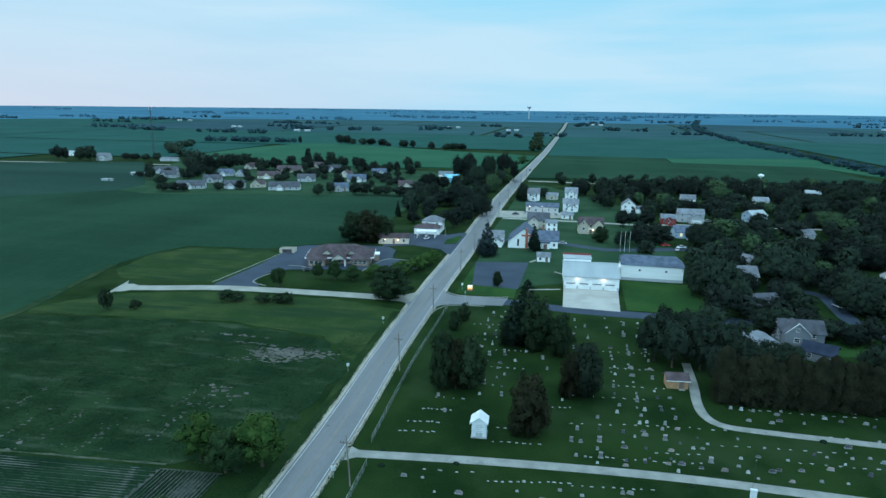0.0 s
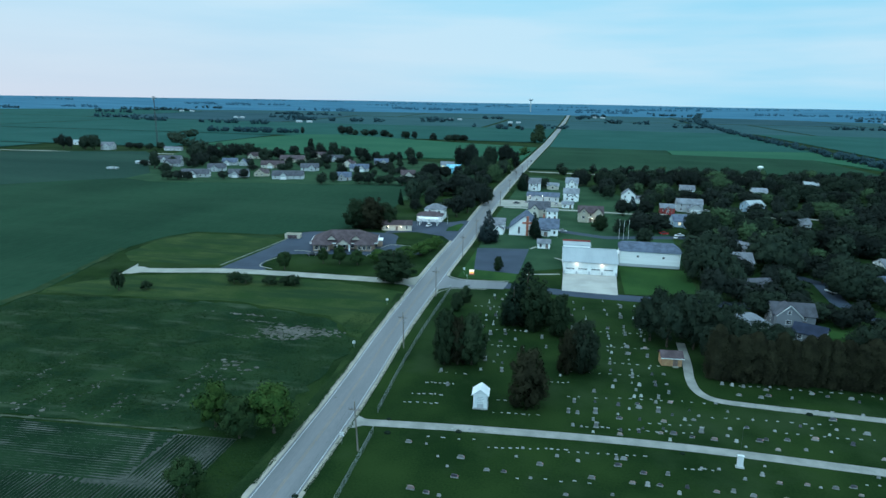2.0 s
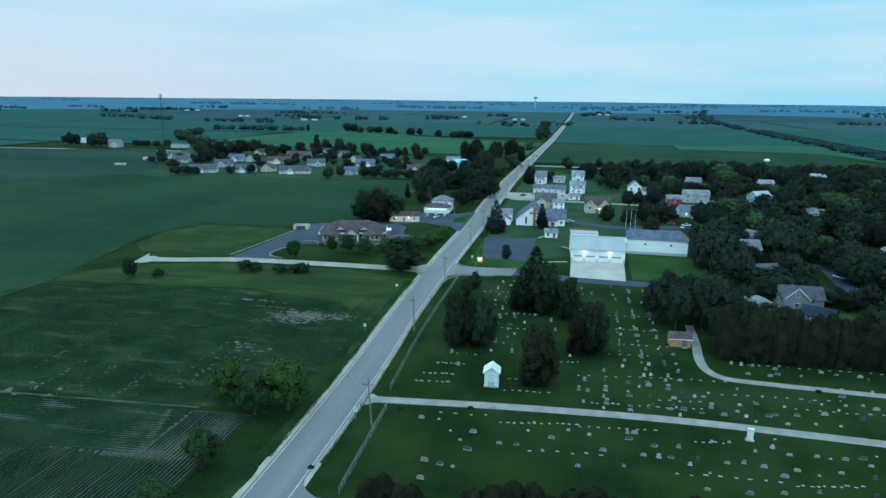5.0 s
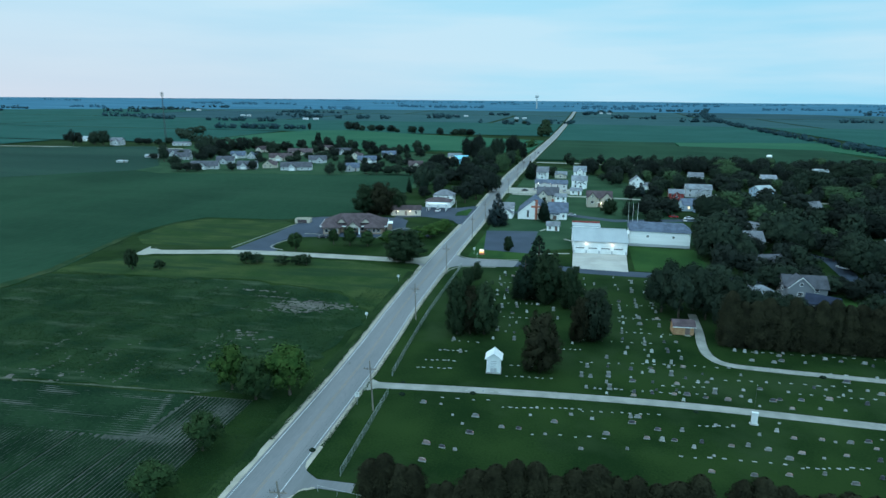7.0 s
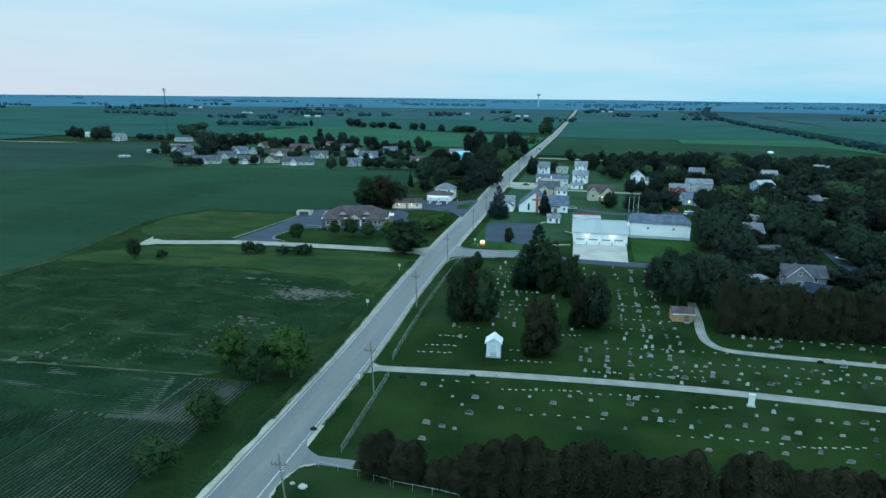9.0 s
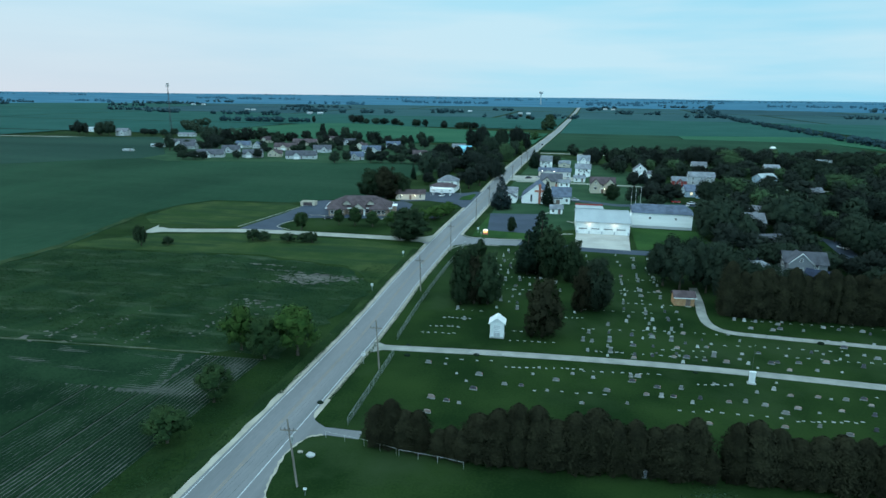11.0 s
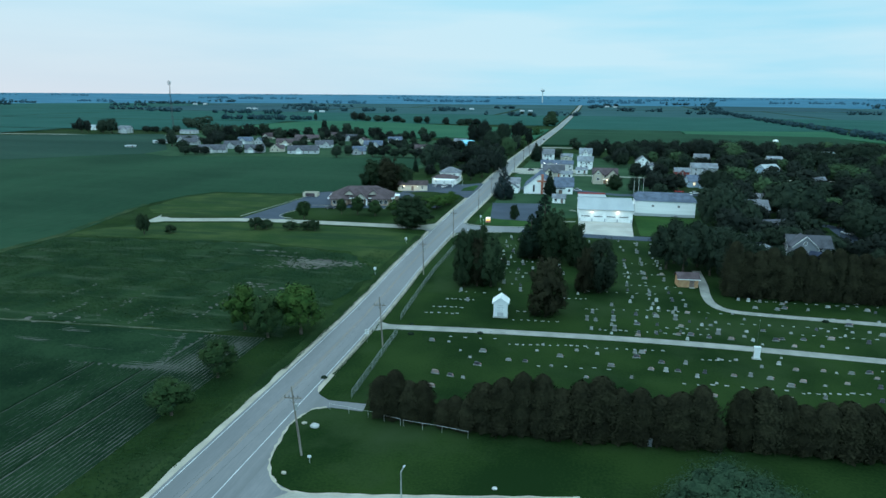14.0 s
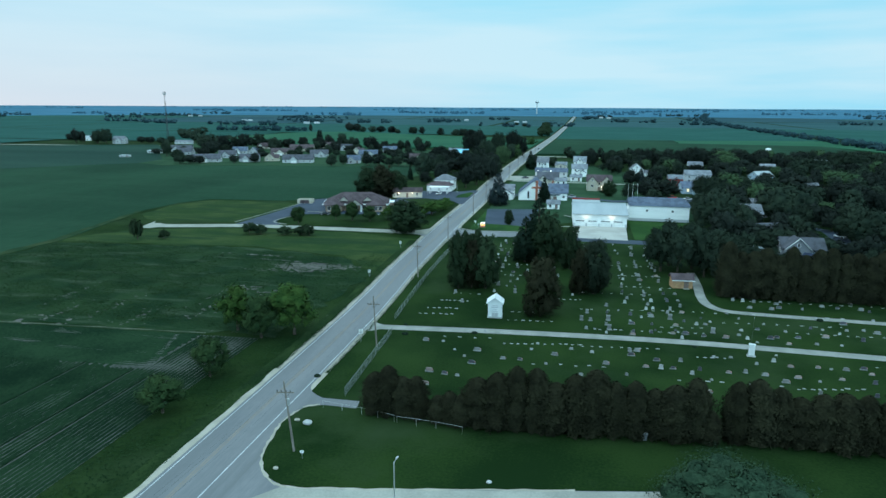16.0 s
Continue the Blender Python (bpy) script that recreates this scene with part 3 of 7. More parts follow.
def crown_clumps(kind, h, r, rng):
    """Centres and radii of the foliage clumps of a crown."""
    out = []
    if kind == "round":
        for k in range(46):
            a, u = rng.uniform(0, 6.28), rng.uniform(-0.8, 1)
            q = math.sqrt(max(0, 1 - u * u)) * rng.uniform(0.4, 0.9)
            out.append((r * q * math.cos(a), r * q * math.sin(a), h * 0.55 + h * 0.36 * u, r * rng.uniform(0.15, 0.34)))
        out.append((0, 0, h * 0.55, r * 0.58))
    elif kind == "shade":
        for k in range(24):
            a, u = k * 2.4 + rng.uniform(-0.5, 0.5), -0.85 + 1.8 * k / 23
            q = math.sqrt(max(0, 1 - min(abs(u), 1) ** 2.4)) * rng.uniform(0.45, 0.84)
            out.append((r * q * math.cos(a), r * q * math.sin(a), h * 0.54 + h * 0.34 * u, r * rng.uniform(0.2, 0.42)))
        out.append((0, 0, h * 0.55, r * 0.66))
        out.append((0, 0, h * 0.34, r * 0.55))
    elif kind == "great":
        for k in range(110):
            a, u = rng.uniform(0, 6.28), rng.uniform(-0.9, 1)
            q = math.sqrt(max(0, 1 - max(u, 0) ** 2)) * (1 - 0.35 * max(-u, 0)) * rng.uniform(0.55, 0.9)
            out.append((r * q * math.cos(a), r * q * math.sin(a), h * 0.5 + h * 0.4 * u * rng.uniform(0.8, 1.0), r * rng.uniform(0.10, 0.24)))
        for k in range(9):
            a = k * 2.4
            out.append((r * 0.36 * math.cos(a), r * 0.36 * math.sin(a), h * (0.4 + 0.028 * k), r * 0.42))
    elif kind == "oval":
        for k in range(58):
            a, u = k * 2.4 + rng.uniform(-0.5, 0.5), -0.95 + 1.9 * k / 57
            q = math.sqrt(max(0, 1 - u * u)) * rng.uniform(0.45, 1.0) * (1 - 0.35 * max(u, 0))
            out.append((r * q * math.cos(a), r * q * math.sin(a), h * 0.48 + h * 0.42 * u + rng.uniform(-0.06, 0.06) * h, r * rng.uniform(0.14, 0.30)))
        for k in range(7):
            out.append((r * rng.uniform(-0.45, 0.45), r * rng.uniform(-0.45, 0.45), h * rng.uniform(0.84, 0.98), r * rng.uniform(0.09, 0.17)))
        out.append((0, 0, h * 0.52, r * 0.58))
        out.append((0, 0, h * 0.33, r * 0.62))
    elif kind == "column":
        return [(0, 0, h * 0.5, r)]
    else:
        n = 64
        for k in range(n):
            z = 0.08 + 0.88 * k / (n - 1)
            w = r * (1 - z) ** 0.7 * 0.8 * rng.uniform(0.6, 1.05)
            a = k * 2.4 + rng.uniform(-0.3, 0.3)
            out.append((w * math.cos(a), w * math.sin(a), h * z, max(r * 0.09, r * (1 - z) ** 0.8 * 0.36) * rng.uniform(0.7, 1.2)))
    return out


def column_crown(verts, faces, h, r, leaves, size, rng):
    """A dense upright crown: an uneven core under upright sprays, with a ragged rounded top."""
    rows, cols = 11, 10
    lobes = [rng.uniform(0, 6.28) for _ in range(4)]

    def girth(z, a):
        g = r * (min(1.0, 0.62 + 1.6 * z) if z < 0.3 else max(0.0, 1 - ((z - 0.3) / 0.72) ** 3.6))
        return g * (0.84 + 0.10 * math.sin(2 * a + lobes[0]) + 0.42 * noise.noise(Vector((2.2 * math.cos(a) + lobes[1], 2.2 * math.sin(a) + lobes[2], 7.0 * z))))

    base = len(verts)
    for i in range(rows + 1):
        z = 0.03 + 0.95 * i / rows
        for j in range(cols):
            a = 2 * math.pi * j / cols
            g = girth(z, a) * rng.uniform(0.78, 0.94)
            verts.append((g * math.cos(a), g * math.sin(a), h * z))
            verts.out.append(tuple(Vector((math.cos(a), math.sin(a), 0.15 + max(0.0, z - 0.6) * 2.2)).normalized()))
    for i in range(rows):
        for j in range(cols):
            faces.append((base + i * cols + j, base + i * cols + (j + 1) % cols, base + (i + 1) * cols + (j + 1) % cols, base + (i + 1) * cols + j))
    for _ in range(leaves):
        z, a = rng.uniform(0.02, 0.99), rng.uniform(0, 6.28)
        g = girth(z, a) * (0.82 + abs(rng.gauss(0, 0.17)))
        up_ = 0.25 + max(0.0, z - 0.75) * 4
        d = Vector((math.cos(a), math.sin(a), up_)).normalized()
        leaf(verts, faces, Vector((g * math.cos(a), g * math.sin(a), h * z)), d, size, rng)


def make_tree(name, kind, h, r, material, leaves, size, seed, label, category="tree", group=""):
    rng = random.Random(seed)
    thing = empty(name, pose(0, 0, -500), label, category, group)
    bm = bmesh.new()
    clumps = crown_clumps(kind, h, r, rng)
    top = h * (0.62 if kind in ("round", "shade", "great") else 0.93)
    tr = 0.022 * h + 0.05
    tube(bm, (0, 0, -0.15), (0, 0, h * 0.22), tr * 1.3, tr)
    tube(bm, (0, 0, h * 0.21), (0.02 * h, 0.01 * h, top), tr, tr * 0.25)
    if kind in ("round", "shade", "great"):
        for c in clumps[:9]:
            tube(bm, (0, 0, h * rng.uniform(0.2, 0.4)), c[:3], tr * 0.5, tr * 0.15, 5)
    part("trunk", bm, BARK, thing)
    verts, faces = foliage(), []
    heart = Vector((0, 0, h * 0.42))
    if kind == "column":
        column_crown(verts, faces, h, r, leaves, size, rng)
        clumps, leaves = [], 0
    for c in clumps:
        blob(verts, faces, c, c[3] * 0.6, rng, 0.9, heart)
    weights = [c[3] ** 2 for c in clumps]
    for c in rng.choices(clumps, weights, k=leaves) if leaves else []:
        d = Vector((rng.gauss(0, 1), rng.gauss(0, 1), rng.gauss(0.15, 1))).normalized()
        leaf(verts, faces, Vector(c[:3]) + d * c[3] * rng.uniform(0.5, 1.3), d, size * rng.uniform(0.6, 1.25), rng, heart)
    ob = new("crown", raw("crown", verts, faces, material))
    ob.parent = thing
    return thing


def plant(proto, x, y, height, width, turn=0.0, label=""):
    """A copy of a prototype tree scaled to a height and crown radius."""
    m = pose(x, y, 0, 0, 0, turn) @ Matrix.Diagonal((width / proto["r"], width / proto["r"], height / proto["h"], 1))
    t = copy_thing(proto["ob"], m)
    t.matrix_basis = m
    if label:
        t["label"] = label
    return t


def proto(name, kind, h, r, material, leaves, size, seed, label, group=""):
    return {"ob": make_tree(name, kind, h, r, material, leaves, size, seed, label, "tree", group), "h": h, "r": r}


MAPLE = [proto("deciduous_tree", "round", 11, 5, LEAF, 6000, 0.4, s, "broad dark green deciduous tree in full leaf", "village trees") for s in (1, 2, 3)]
LIGHT = [proto("deciduous_tree", "round", 11, 5, LEAF_LIGHT, 6000, 0.4, s, "lighter green deciduous tree in full leaf", "village trees") for s in (4, 5)]
DARK = [proto("deciduous_tree", "round", 11, 5, WOOD_MID, 6000, 0.4, s, "very dark green deciduous tree with dense crown", "village trees") for s in (6, 7)]
CEDAR = [proto("evergreen_tree", "column", 10, 2.2, HEDGE, 4000, 0.26, s, "dark columnar evergreen tree in a row", "evergreen row") for s in (8, 9, 10)]
OVAL = [proto("shade_tree", "oval", 11, 5, m_, 8500, 0.38, s, "dense dark oval tree with foliage down to the grass", "cemetery trees") for s, m_ in ((16, LEAF_DARK), (17, HEDGE), (18, LEAF_DARK), (19, GREY_LEAF))]
SPRUCE = [proto("conifer_tree", "cone", 15, 5, NEEDLE, 5500, 0.42, s, "tall dark pointed conifer tree", "conifers") for s in (11, 12)]
BROAD = proto("shade_tree", "round", 9, 9, YARD_LEAF, 26000, 0.24, 40, "large leafy tree beside the concrete yard")
BLUE = [proto("conifer_tree", "cone", 10, 3.4, BLUE_NEEDLE, 4200, 0.36, 13, "blue-grey spruce tree beside the houses", "conifers")]
BUSH = [proto("bush", "round", 5, 3.2, LEAF_DARK, 900, 0.45, s, "low rounded green bush", "bushes") for s in (14, 15)]
for p in BUSH:
    p["ob"]["category"] = "bush"

rng = random.Random(21)
# cemetery trees
plant(SPRUCE[0], 34.6, 176.5, 19.6, 7.2, 20, "tall dark pine tree among the gravestones")
plant(SPRUCE[1], 31.2, 174, 14, 5.2, 80, "dark pine tree among the gravestones")
plant(OVAL[2], 38.4, 172, 15.5, 5.2, 140, "dark green tree among the gravestones")
plant(OVAL[0], 44.5, 168.5, 12.6, 3.9, 40, "dark green tree among the gravestones")
plant(OVAL[3], 51.0, 144.6, 13.6, 4.8, 10, "grey-green tree with a pale trunk among the gravestones")
plant(OVAL[1], 47.6, 143.6, 11.4, 3.0, 0, "narrow tree among the gravestones")
plant(OVAL[1], 39.2, 124.4, 13.2, 4.9, 30, "oval brownish green tree among the gravestones")
plant(OVAL[2], 23.9, 143, 13.8, 4.3, 70, "dark upright tree behind the white mausoleum")
plant(OVAL[0], 17.2, 141.4, 15.2, 3.9, 10, "dark upright tree behind the white mausoleum")
plant(OVAL[1], 20.4, 142.4, 12.4, 3.4, 200, "dark upright tree behind the white mausoleum")
plant(OVAL[0], 12.2, 183.3, 6.2, 2.4, 0, "small dark upright tree beside the highway")
plant(OVAL[2], 13.9, 191.6, 6.2, 2.1, 50, "small dark upright tree beside the side street")
# roadside
plant(LIGHT[0], -21.4, 100, 9.6, 4.3, 0, "broad roadside tree in fresh green leaf")
plant(LIGHT[1], -9.0, 100.6, 10.4, 5.0, 90, "broad roadside tree leaning over the highway")
plant(MAPLE[2], -14.6, 97.1, 8.9, 3.9, 30)
plant(MAPLE[0], -14.1, 78.1, 7.2, 3.3, 15, "small roadside tree beside the planted rows")
plant(MAPLE[1], -13.6, 64.6, 6.1, 3.5, 55, "small roadside tree beside the planted rows")
plant(OVAL[0], -16.3, 209.2, 12.2, 8.4, 0, "wide spreading dark tree at the road junction")
for x, y, h, r in ((-60.8, 213.5, 6, 2.3), (-50.6, 227, 5.2, 1.6), (-44, 228, 6, 2.5), (-36.5, 228, 5, 2.6), (-29, 234, 4.5, 2.4), (-20, 240, 5, 2.8), (-16, 250, 4.6, 2.8), (-14, 260, 4, 2.4), (-14, 269, 3.8, 2.2)):
    plant(MAPLE[rng.randrange(3)] if x < -30 else LIGHT[rng.randrange(2)], x, y, h * 1.25, r * (1.35 if x < -30 else 1.75), rng.uniform(0, 360), "rounded green tree beside the clinic")
for x, y, h, r in ((-102.7, 174.4, 7.5, 2.6), (-95, 178, 3, 2.2), (-70, 192, 4.5, 3), (-66, 193, 3.5, 3), (-57, 194, 3.2, 3), (-51, 195, 3.4, 3), (-48, 195, 4.2, 2.4)):
    plant(BUSH[rng.randrange(2)], x, y, h, r, rng.uniform(0, 360), "scruffy dark bush beside the lane")
for x, y, h, r in ((-61, 298, 15, 8), (-53, 297, 16, 8), (-47, 303, 13, 6)):
    plant(OVAL[rng.randrange(3)], x, y, h, r, rng.uniform(0, 360), "broad dark tree beside the field")
plant(BLUE[0], 8.4, 283.5, 15.8, 5.8, 0, "dense blue-grey spruce beside the parking lot")
plant(SPRUCE[1], 28.9, 299, 12.5, 4.0, 0, "dark spruce in front of the white church")
plant(OVAL[2], 60.6, 328, 8.5, 4.2, 0, "round dark tree on the lawn")
plant(OVAL[0], 19.1, 234.5, 6.0, 2.2, 0, "small dark evergreen on the kerb of the parking lot")
# evergreen rows
x = 17.8
while x < 26.5:
    plant(CEDAR[rng.randrange(3)], x, 71.8 + rng.uniform(-0.3, 0.3), rng.uniform(6.2, 8.4), 2.3, rng.uniform(0, 360))
    x += 2.2
for x, y, h in ((27.8, 71.5, 4.2), (29.6, 71.2, 5.2), (31.4, 71, 5.0), (66, 74, 5.0)):
    plant(CEDAR[rng.randrange(3)], x, y, h, 1.9, rng.uniform(0, 360), "low young evergreen in a gap of the row")
x = 33.8
while x < 110:
    if not 64.8 < x < 67:
        plant(CEDAR[rng.randrange(3)], x, 71.3 + 0.1 * (x - 34) + rng.uniform(-0.4, 0.4), rng.uniform(7.2, 9.9), rng.uniform(2.3, 3.2), rng.uniform(0, 360))
    x += 2.75
x = 83
while x < 150:
    plant(CEDAR[rng.randrange(3)], x, 149.5 + 0.05 * (x - 83) + rng.uniform(-0.5, 0.5), rng.uniform(11.2, 14.2) - 0.03 * (x - 83), rng.uniform(2.9, 3.7), rng.uniform(0, 360))
    x += 2.9
for x, y, h, r in ((70, 172, 14, 5), (87, 172, 12, 4.5), (92, 177, 12, 4.2), (86, 182, 11, 4.2), (91, 165, 11, 4.5), (98, 170, 9, 4.5), (105, 176, 6.5, 4), (124, 172, 9.5, 4.5), (131, 175, 10, 5), (74, 168, 13, 4.5), (79, 176, 14, 5), (73, 179, 14, 5), (84, 158, 11, 4.5), (81, 168, 12, 4)):
    plant(DARK[rng.randrange(2)], x, y, h, r, rng.uniform(0, 360))
plant(BROAD, 65, 56.5, 5.2, 8.6, 0, "large leafy tree beside the concrete yard")


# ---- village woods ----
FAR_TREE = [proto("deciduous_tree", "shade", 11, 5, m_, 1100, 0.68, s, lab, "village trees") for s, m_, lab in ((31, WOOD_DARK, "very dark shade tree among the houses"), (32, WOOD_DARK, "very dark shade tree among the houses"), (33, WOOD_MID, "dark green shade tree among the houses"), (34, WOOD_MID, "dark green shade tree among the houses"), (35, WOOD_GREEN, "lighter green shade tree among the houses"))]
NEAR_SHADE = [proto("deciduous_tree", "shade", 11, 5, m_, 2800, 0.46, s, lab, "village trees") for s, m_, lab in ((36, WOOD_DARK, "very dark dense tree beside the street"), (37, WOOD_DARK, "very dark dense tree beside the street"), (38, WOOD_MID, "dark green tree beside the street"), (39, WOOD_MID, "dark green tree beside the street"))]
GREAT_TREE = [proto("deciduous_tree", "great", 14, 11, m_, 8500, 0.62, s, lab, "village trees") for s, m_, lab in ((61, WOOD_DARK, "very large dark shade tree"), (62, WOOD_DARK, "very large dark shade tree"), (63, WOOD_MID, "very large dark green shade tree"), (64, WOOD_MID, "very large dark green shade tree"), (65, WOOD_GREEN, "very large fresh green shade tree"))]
# houses kept in the camera's sight: place, half width, height left free
SIGHT_LINES = [(102, 395, 5.5, 0.5), (116, 406, 8, 1.5), (105, 354, 8, 1), (155, 415, 7, 2.5), (165, 356, 3.5, 4), (112, 258, 2.5, 5.8), (122, 282, 2, 6.2), (98, 191, 5, 3.2), (111, 191, 6, 3.6), (120, 188, 4, 3), (154, 236, 3, 5.5), (173, 274, 5, 3), (82, 430, 7, 1), (178, 492, 5, 3), (231, 550, 6, 3), (126, 477, 4, 4), (133, 222, 3.5, 1), (135, 236, 4, 0.8), (138.5, 226, 4, 0.6), (141, 212, 5, 0.6), (122, 194, 4, 1), (112, 192, 7, 2.5), (115, 181, 4, 1.5)]


def sight_limit(x, y, w):
    """How tall a tree may grow before it hides a house from the camera."""
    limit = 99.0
    for a, b, half, free in SIGHT_LINES:
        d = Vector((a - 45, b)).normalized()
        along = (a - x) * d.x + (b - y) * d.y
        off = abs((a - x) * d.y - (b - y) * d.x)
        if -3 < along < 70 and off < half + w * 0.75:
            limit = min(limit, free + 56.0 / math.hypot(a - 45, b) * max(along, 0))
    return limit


KEEP_CLEAR = []
# bungalows of the subdivision: place, width, depth, tone
SUB = [(-255, 457, 22, 9, 1), (-223, 468, 16, 9, 0), (-210, 480, 12, 9, 2), (-181, 471, 25, 10, 1), (-136, 478, 12, 9, 4), (-145, 541, 17, 8, 4), (-344, 551, 24, 9, 1), (-277, 548, 14, 9, 4), (-263, 547, 7, 7, 4),
       (-288, 615, 12, 9, 3), (-229, 540, 21, 9, 3), (-236, 598, 25, 10, 2), (-188, 530, 16, 9, 1), (-228, 645, 16, 9, 2), (-198, 618, 17, 9, 0), (-142, 598, 14, 9, 4), (-91, 509, 12, 9, 3), (-318, 520, 15, 9, 0), (-168, 575, 14, 9, 3), (-262, 500, 15, 9, 0)]
# trees of its gardens: place, height, crown radius
SUB_TREES = [(-226, 449, 6.5, 3.6), (-214, 460, 7.4, 4), (-142, 446, 9, 4.4), (-139, 463, 8, 3.8), (-117, 458, 8.5, 5), (-109, 459, 8.9, 5), (-100, 460, 6.6, 4.3), (-93.6, 463, 7.5, 5), (-82, 460, 7.4, 5.6), (-66, 430, 10.7, 6), (-62, 467, 9, 6.5),
             (-265, 434, 6.8, 4.6), (-257, 436, 7, 4.8), (-249, 437, 6.4, 4.4), (-320, 495, 15.6, 5), (-292, 470, 8, 5.7), (-295, 530, 12.7, 6), (-315, 548, 8, 4), (-290, 541, 8.7, 5), (-330, 575, 13, 7), (-316, 582, 14.5, 7), (-304, 602, 15.5, 8), (-295, 618, 15.5, 7.6),
             (-266, 596, 12.5, 6), (-258, 612, 10.8, 6), (-256, 689, 17, 4), (-252, 707, 11.7, 4.8), (-227, 686, 13.9, 5.6), (-202, 666, 9.8, 3.8), (-166, 615, 14, 5.8), (-161, 641, 9, 5.4), (-136, 614, 11, 4.6), (-197, 591, 9.8, 4.6), (-267, 668, 10, 6),
             (-251, 672, 10, 6), (-195, 622, 6.5, 5), (-139, 551, 6, 5), (-128, 557, 6, 4.5), (-120, 556, 5.5, 4), (-184, 540, 10, 3.7), (-243, 655, 11, 5), (-212, 640, 9, 4.5), (-350, 600, 12, 7), (-372, 640, 11, 7), (-180, 655, 9, 5), (-110, 600, 9, 5), (-122, 640, 8, 4.5)]


def clear(x, y, r):
    KEEP_CLEAR.append((x, y, r))


def is_clear(x, y, r):
    if abs(x) < 9 + r * 0.5:
        return False
    return all((x - a) ** 2 + (y - b) ** 2 > (c + r * 0.8) ** 2 for a, b, c in KEEP_CLEAR)


def inside(x, y, poly):
    hit = False
    for i in range(len(poly)):
        (x0, y0), (x1, y1) = poly[i - 1], poly[i]
        if (y0 > y) != (y1 > y) and x < (x1 - x0) * (y - y0) / (y1 - y0) + x0:
            hit = not hit
    return hit


def scatter(poly, spacing, protos, hr, wr, seed, chance=1.0, joined=""):
    """Trees on a shaken grid inside an outline, kept off houses, streets and sight lines; far ones joined into masses.
    """
    masses = {}
    rng = random.Random(seed)
    xs, ys = [p[0] for p in poly], [p[1] for p in poly]
    y = min(ys)
    while y < max(ys):
        x = min(xs)
        while x < max(xs):
            px, py = x + rng.uniform(-0.4, 0.4) * spacing, y + rng.uniform(-0.4, 0.4) * spacing
            w, h = rng.uniform(*wr), rng.uniform(*hr)
            k, turn, luck = rng.randrange(len(protos)), rng.uniform(0, 360), rng.random()
            if luck < chance and inside(px, py, poly) and is_clear(px, py, w):
                h = min(h, sight_limit(px, py, w))
                if h > 3.2:
                    w = min(w, h * 0.8)
                    if joined:
                        p = protos[k]
                        me = [o for o in p["ob"].children if o.name.startswith("crown")][0].data
                        m = pose(px, py, 0, 0, 0, turn) @ Matrix.Diagonal((w / p["r"], w / p["r"], h / p["h"], 1))
                        verts, faces, _ = masses.setdefault((k, int(luck * 1000) % 2), (foliage(), [], me.materials[0]))
                        base = len(verts)
                        verts.extend(tuple(m @ v.co) for v in me.vertices)
                        spin = Matrix.Rotation(radians(turn), 3, "Z")
                        verts.out.extend(tuple(spin @ Vector(o_)) for o_ in CROWN_OUT[me.name])
                        faces.extend(tuple(base + i for i in f.vertices) for f in me.polygons)
                    else:
                        plant(protos[k], px, py, h, w, turn)
            x += spacing
        y += spacing
    for verts, faces, material in masses.values():
        tagged(new("woodland", raw("woodland", verts, faces, material)), joined, "trees", "", "stuff")


def bulk_tree(verts, faces, x, y, h, w, rng, clumps=10, leaves=21, size=0.95):
    """One tree of a wood: trunk hidden, uneven clumps with leaf sprays."""
    z = ground_height(x, y)
    heart = Vector((x, y, z + h * 0.42))
    for c in range(clumps):
        a, u = rng.uniform(0, 6.28), rng.uniform(-0.8, 1)
        q = math.sqrt(max(0, 1 - u * u)) * rng.uniform(0.4, 0.75)
        p = (x + w * q * math.cos(a), y + w * q * math.sin(a), z + h * (0.54 + 0.32 * u))
        cr = w * rng.uniform(0.26, 0.46)
        blob(verts, faces, p, cr * 0.68, rng, 0.9, heart)
        for _k in range(leaves):
            d = Vector((rng.gauss(0, 1), rng.gauss(0, 1), rng.gauss(0.25, 1))).normalized()
            leaf(verts, faces, Vector(p) + d * cr * rng.uniform(0.85, 1.2), d, size, rng, heart)
    blob(verts, faces, (x, y, z + h * 0.2), w * 0.35, rng, 0.9, heart)


def wood(poly, spacing, hr, wr, seed, chance, label):
    """A wood of uncountable trees inside an outline, one mass for each leaf colour."""
    rng = random.Random(seed)
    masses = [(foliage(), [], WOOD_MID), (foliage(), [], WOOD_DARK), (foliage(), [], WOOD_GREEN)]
    xs, ys = [p[0] for p in poly], [p[1] for p in poly]
    y = min(ys)
    while y < max(ys):
        x = min(xs)
        while x < max(xs):
            px, py = x + rng.uniform(-0.4, 0.4) * spacing, y + rng.uniform(-0.4, 0.4) * spacing
            w, h, luck, k = rng.uniform(*wr), rng.uniform(*hr), rng.random(), rng.choice((0, 0, 0, 1, 1, 1, 1, 1, 0, 2))
            if luck < chance and inside(px, py, poly) and is_clear(px, py, w):
                bulk_tree(masses[k][0], masses[k][1], px, py, h, w, rng)
            x += spacing
        y += spacing
    for verts, faces, material in masses:
        if verts:
            tagged(new("woodland", raw("woodland", verts, faces, material)), label, "trees", "", "stuff")


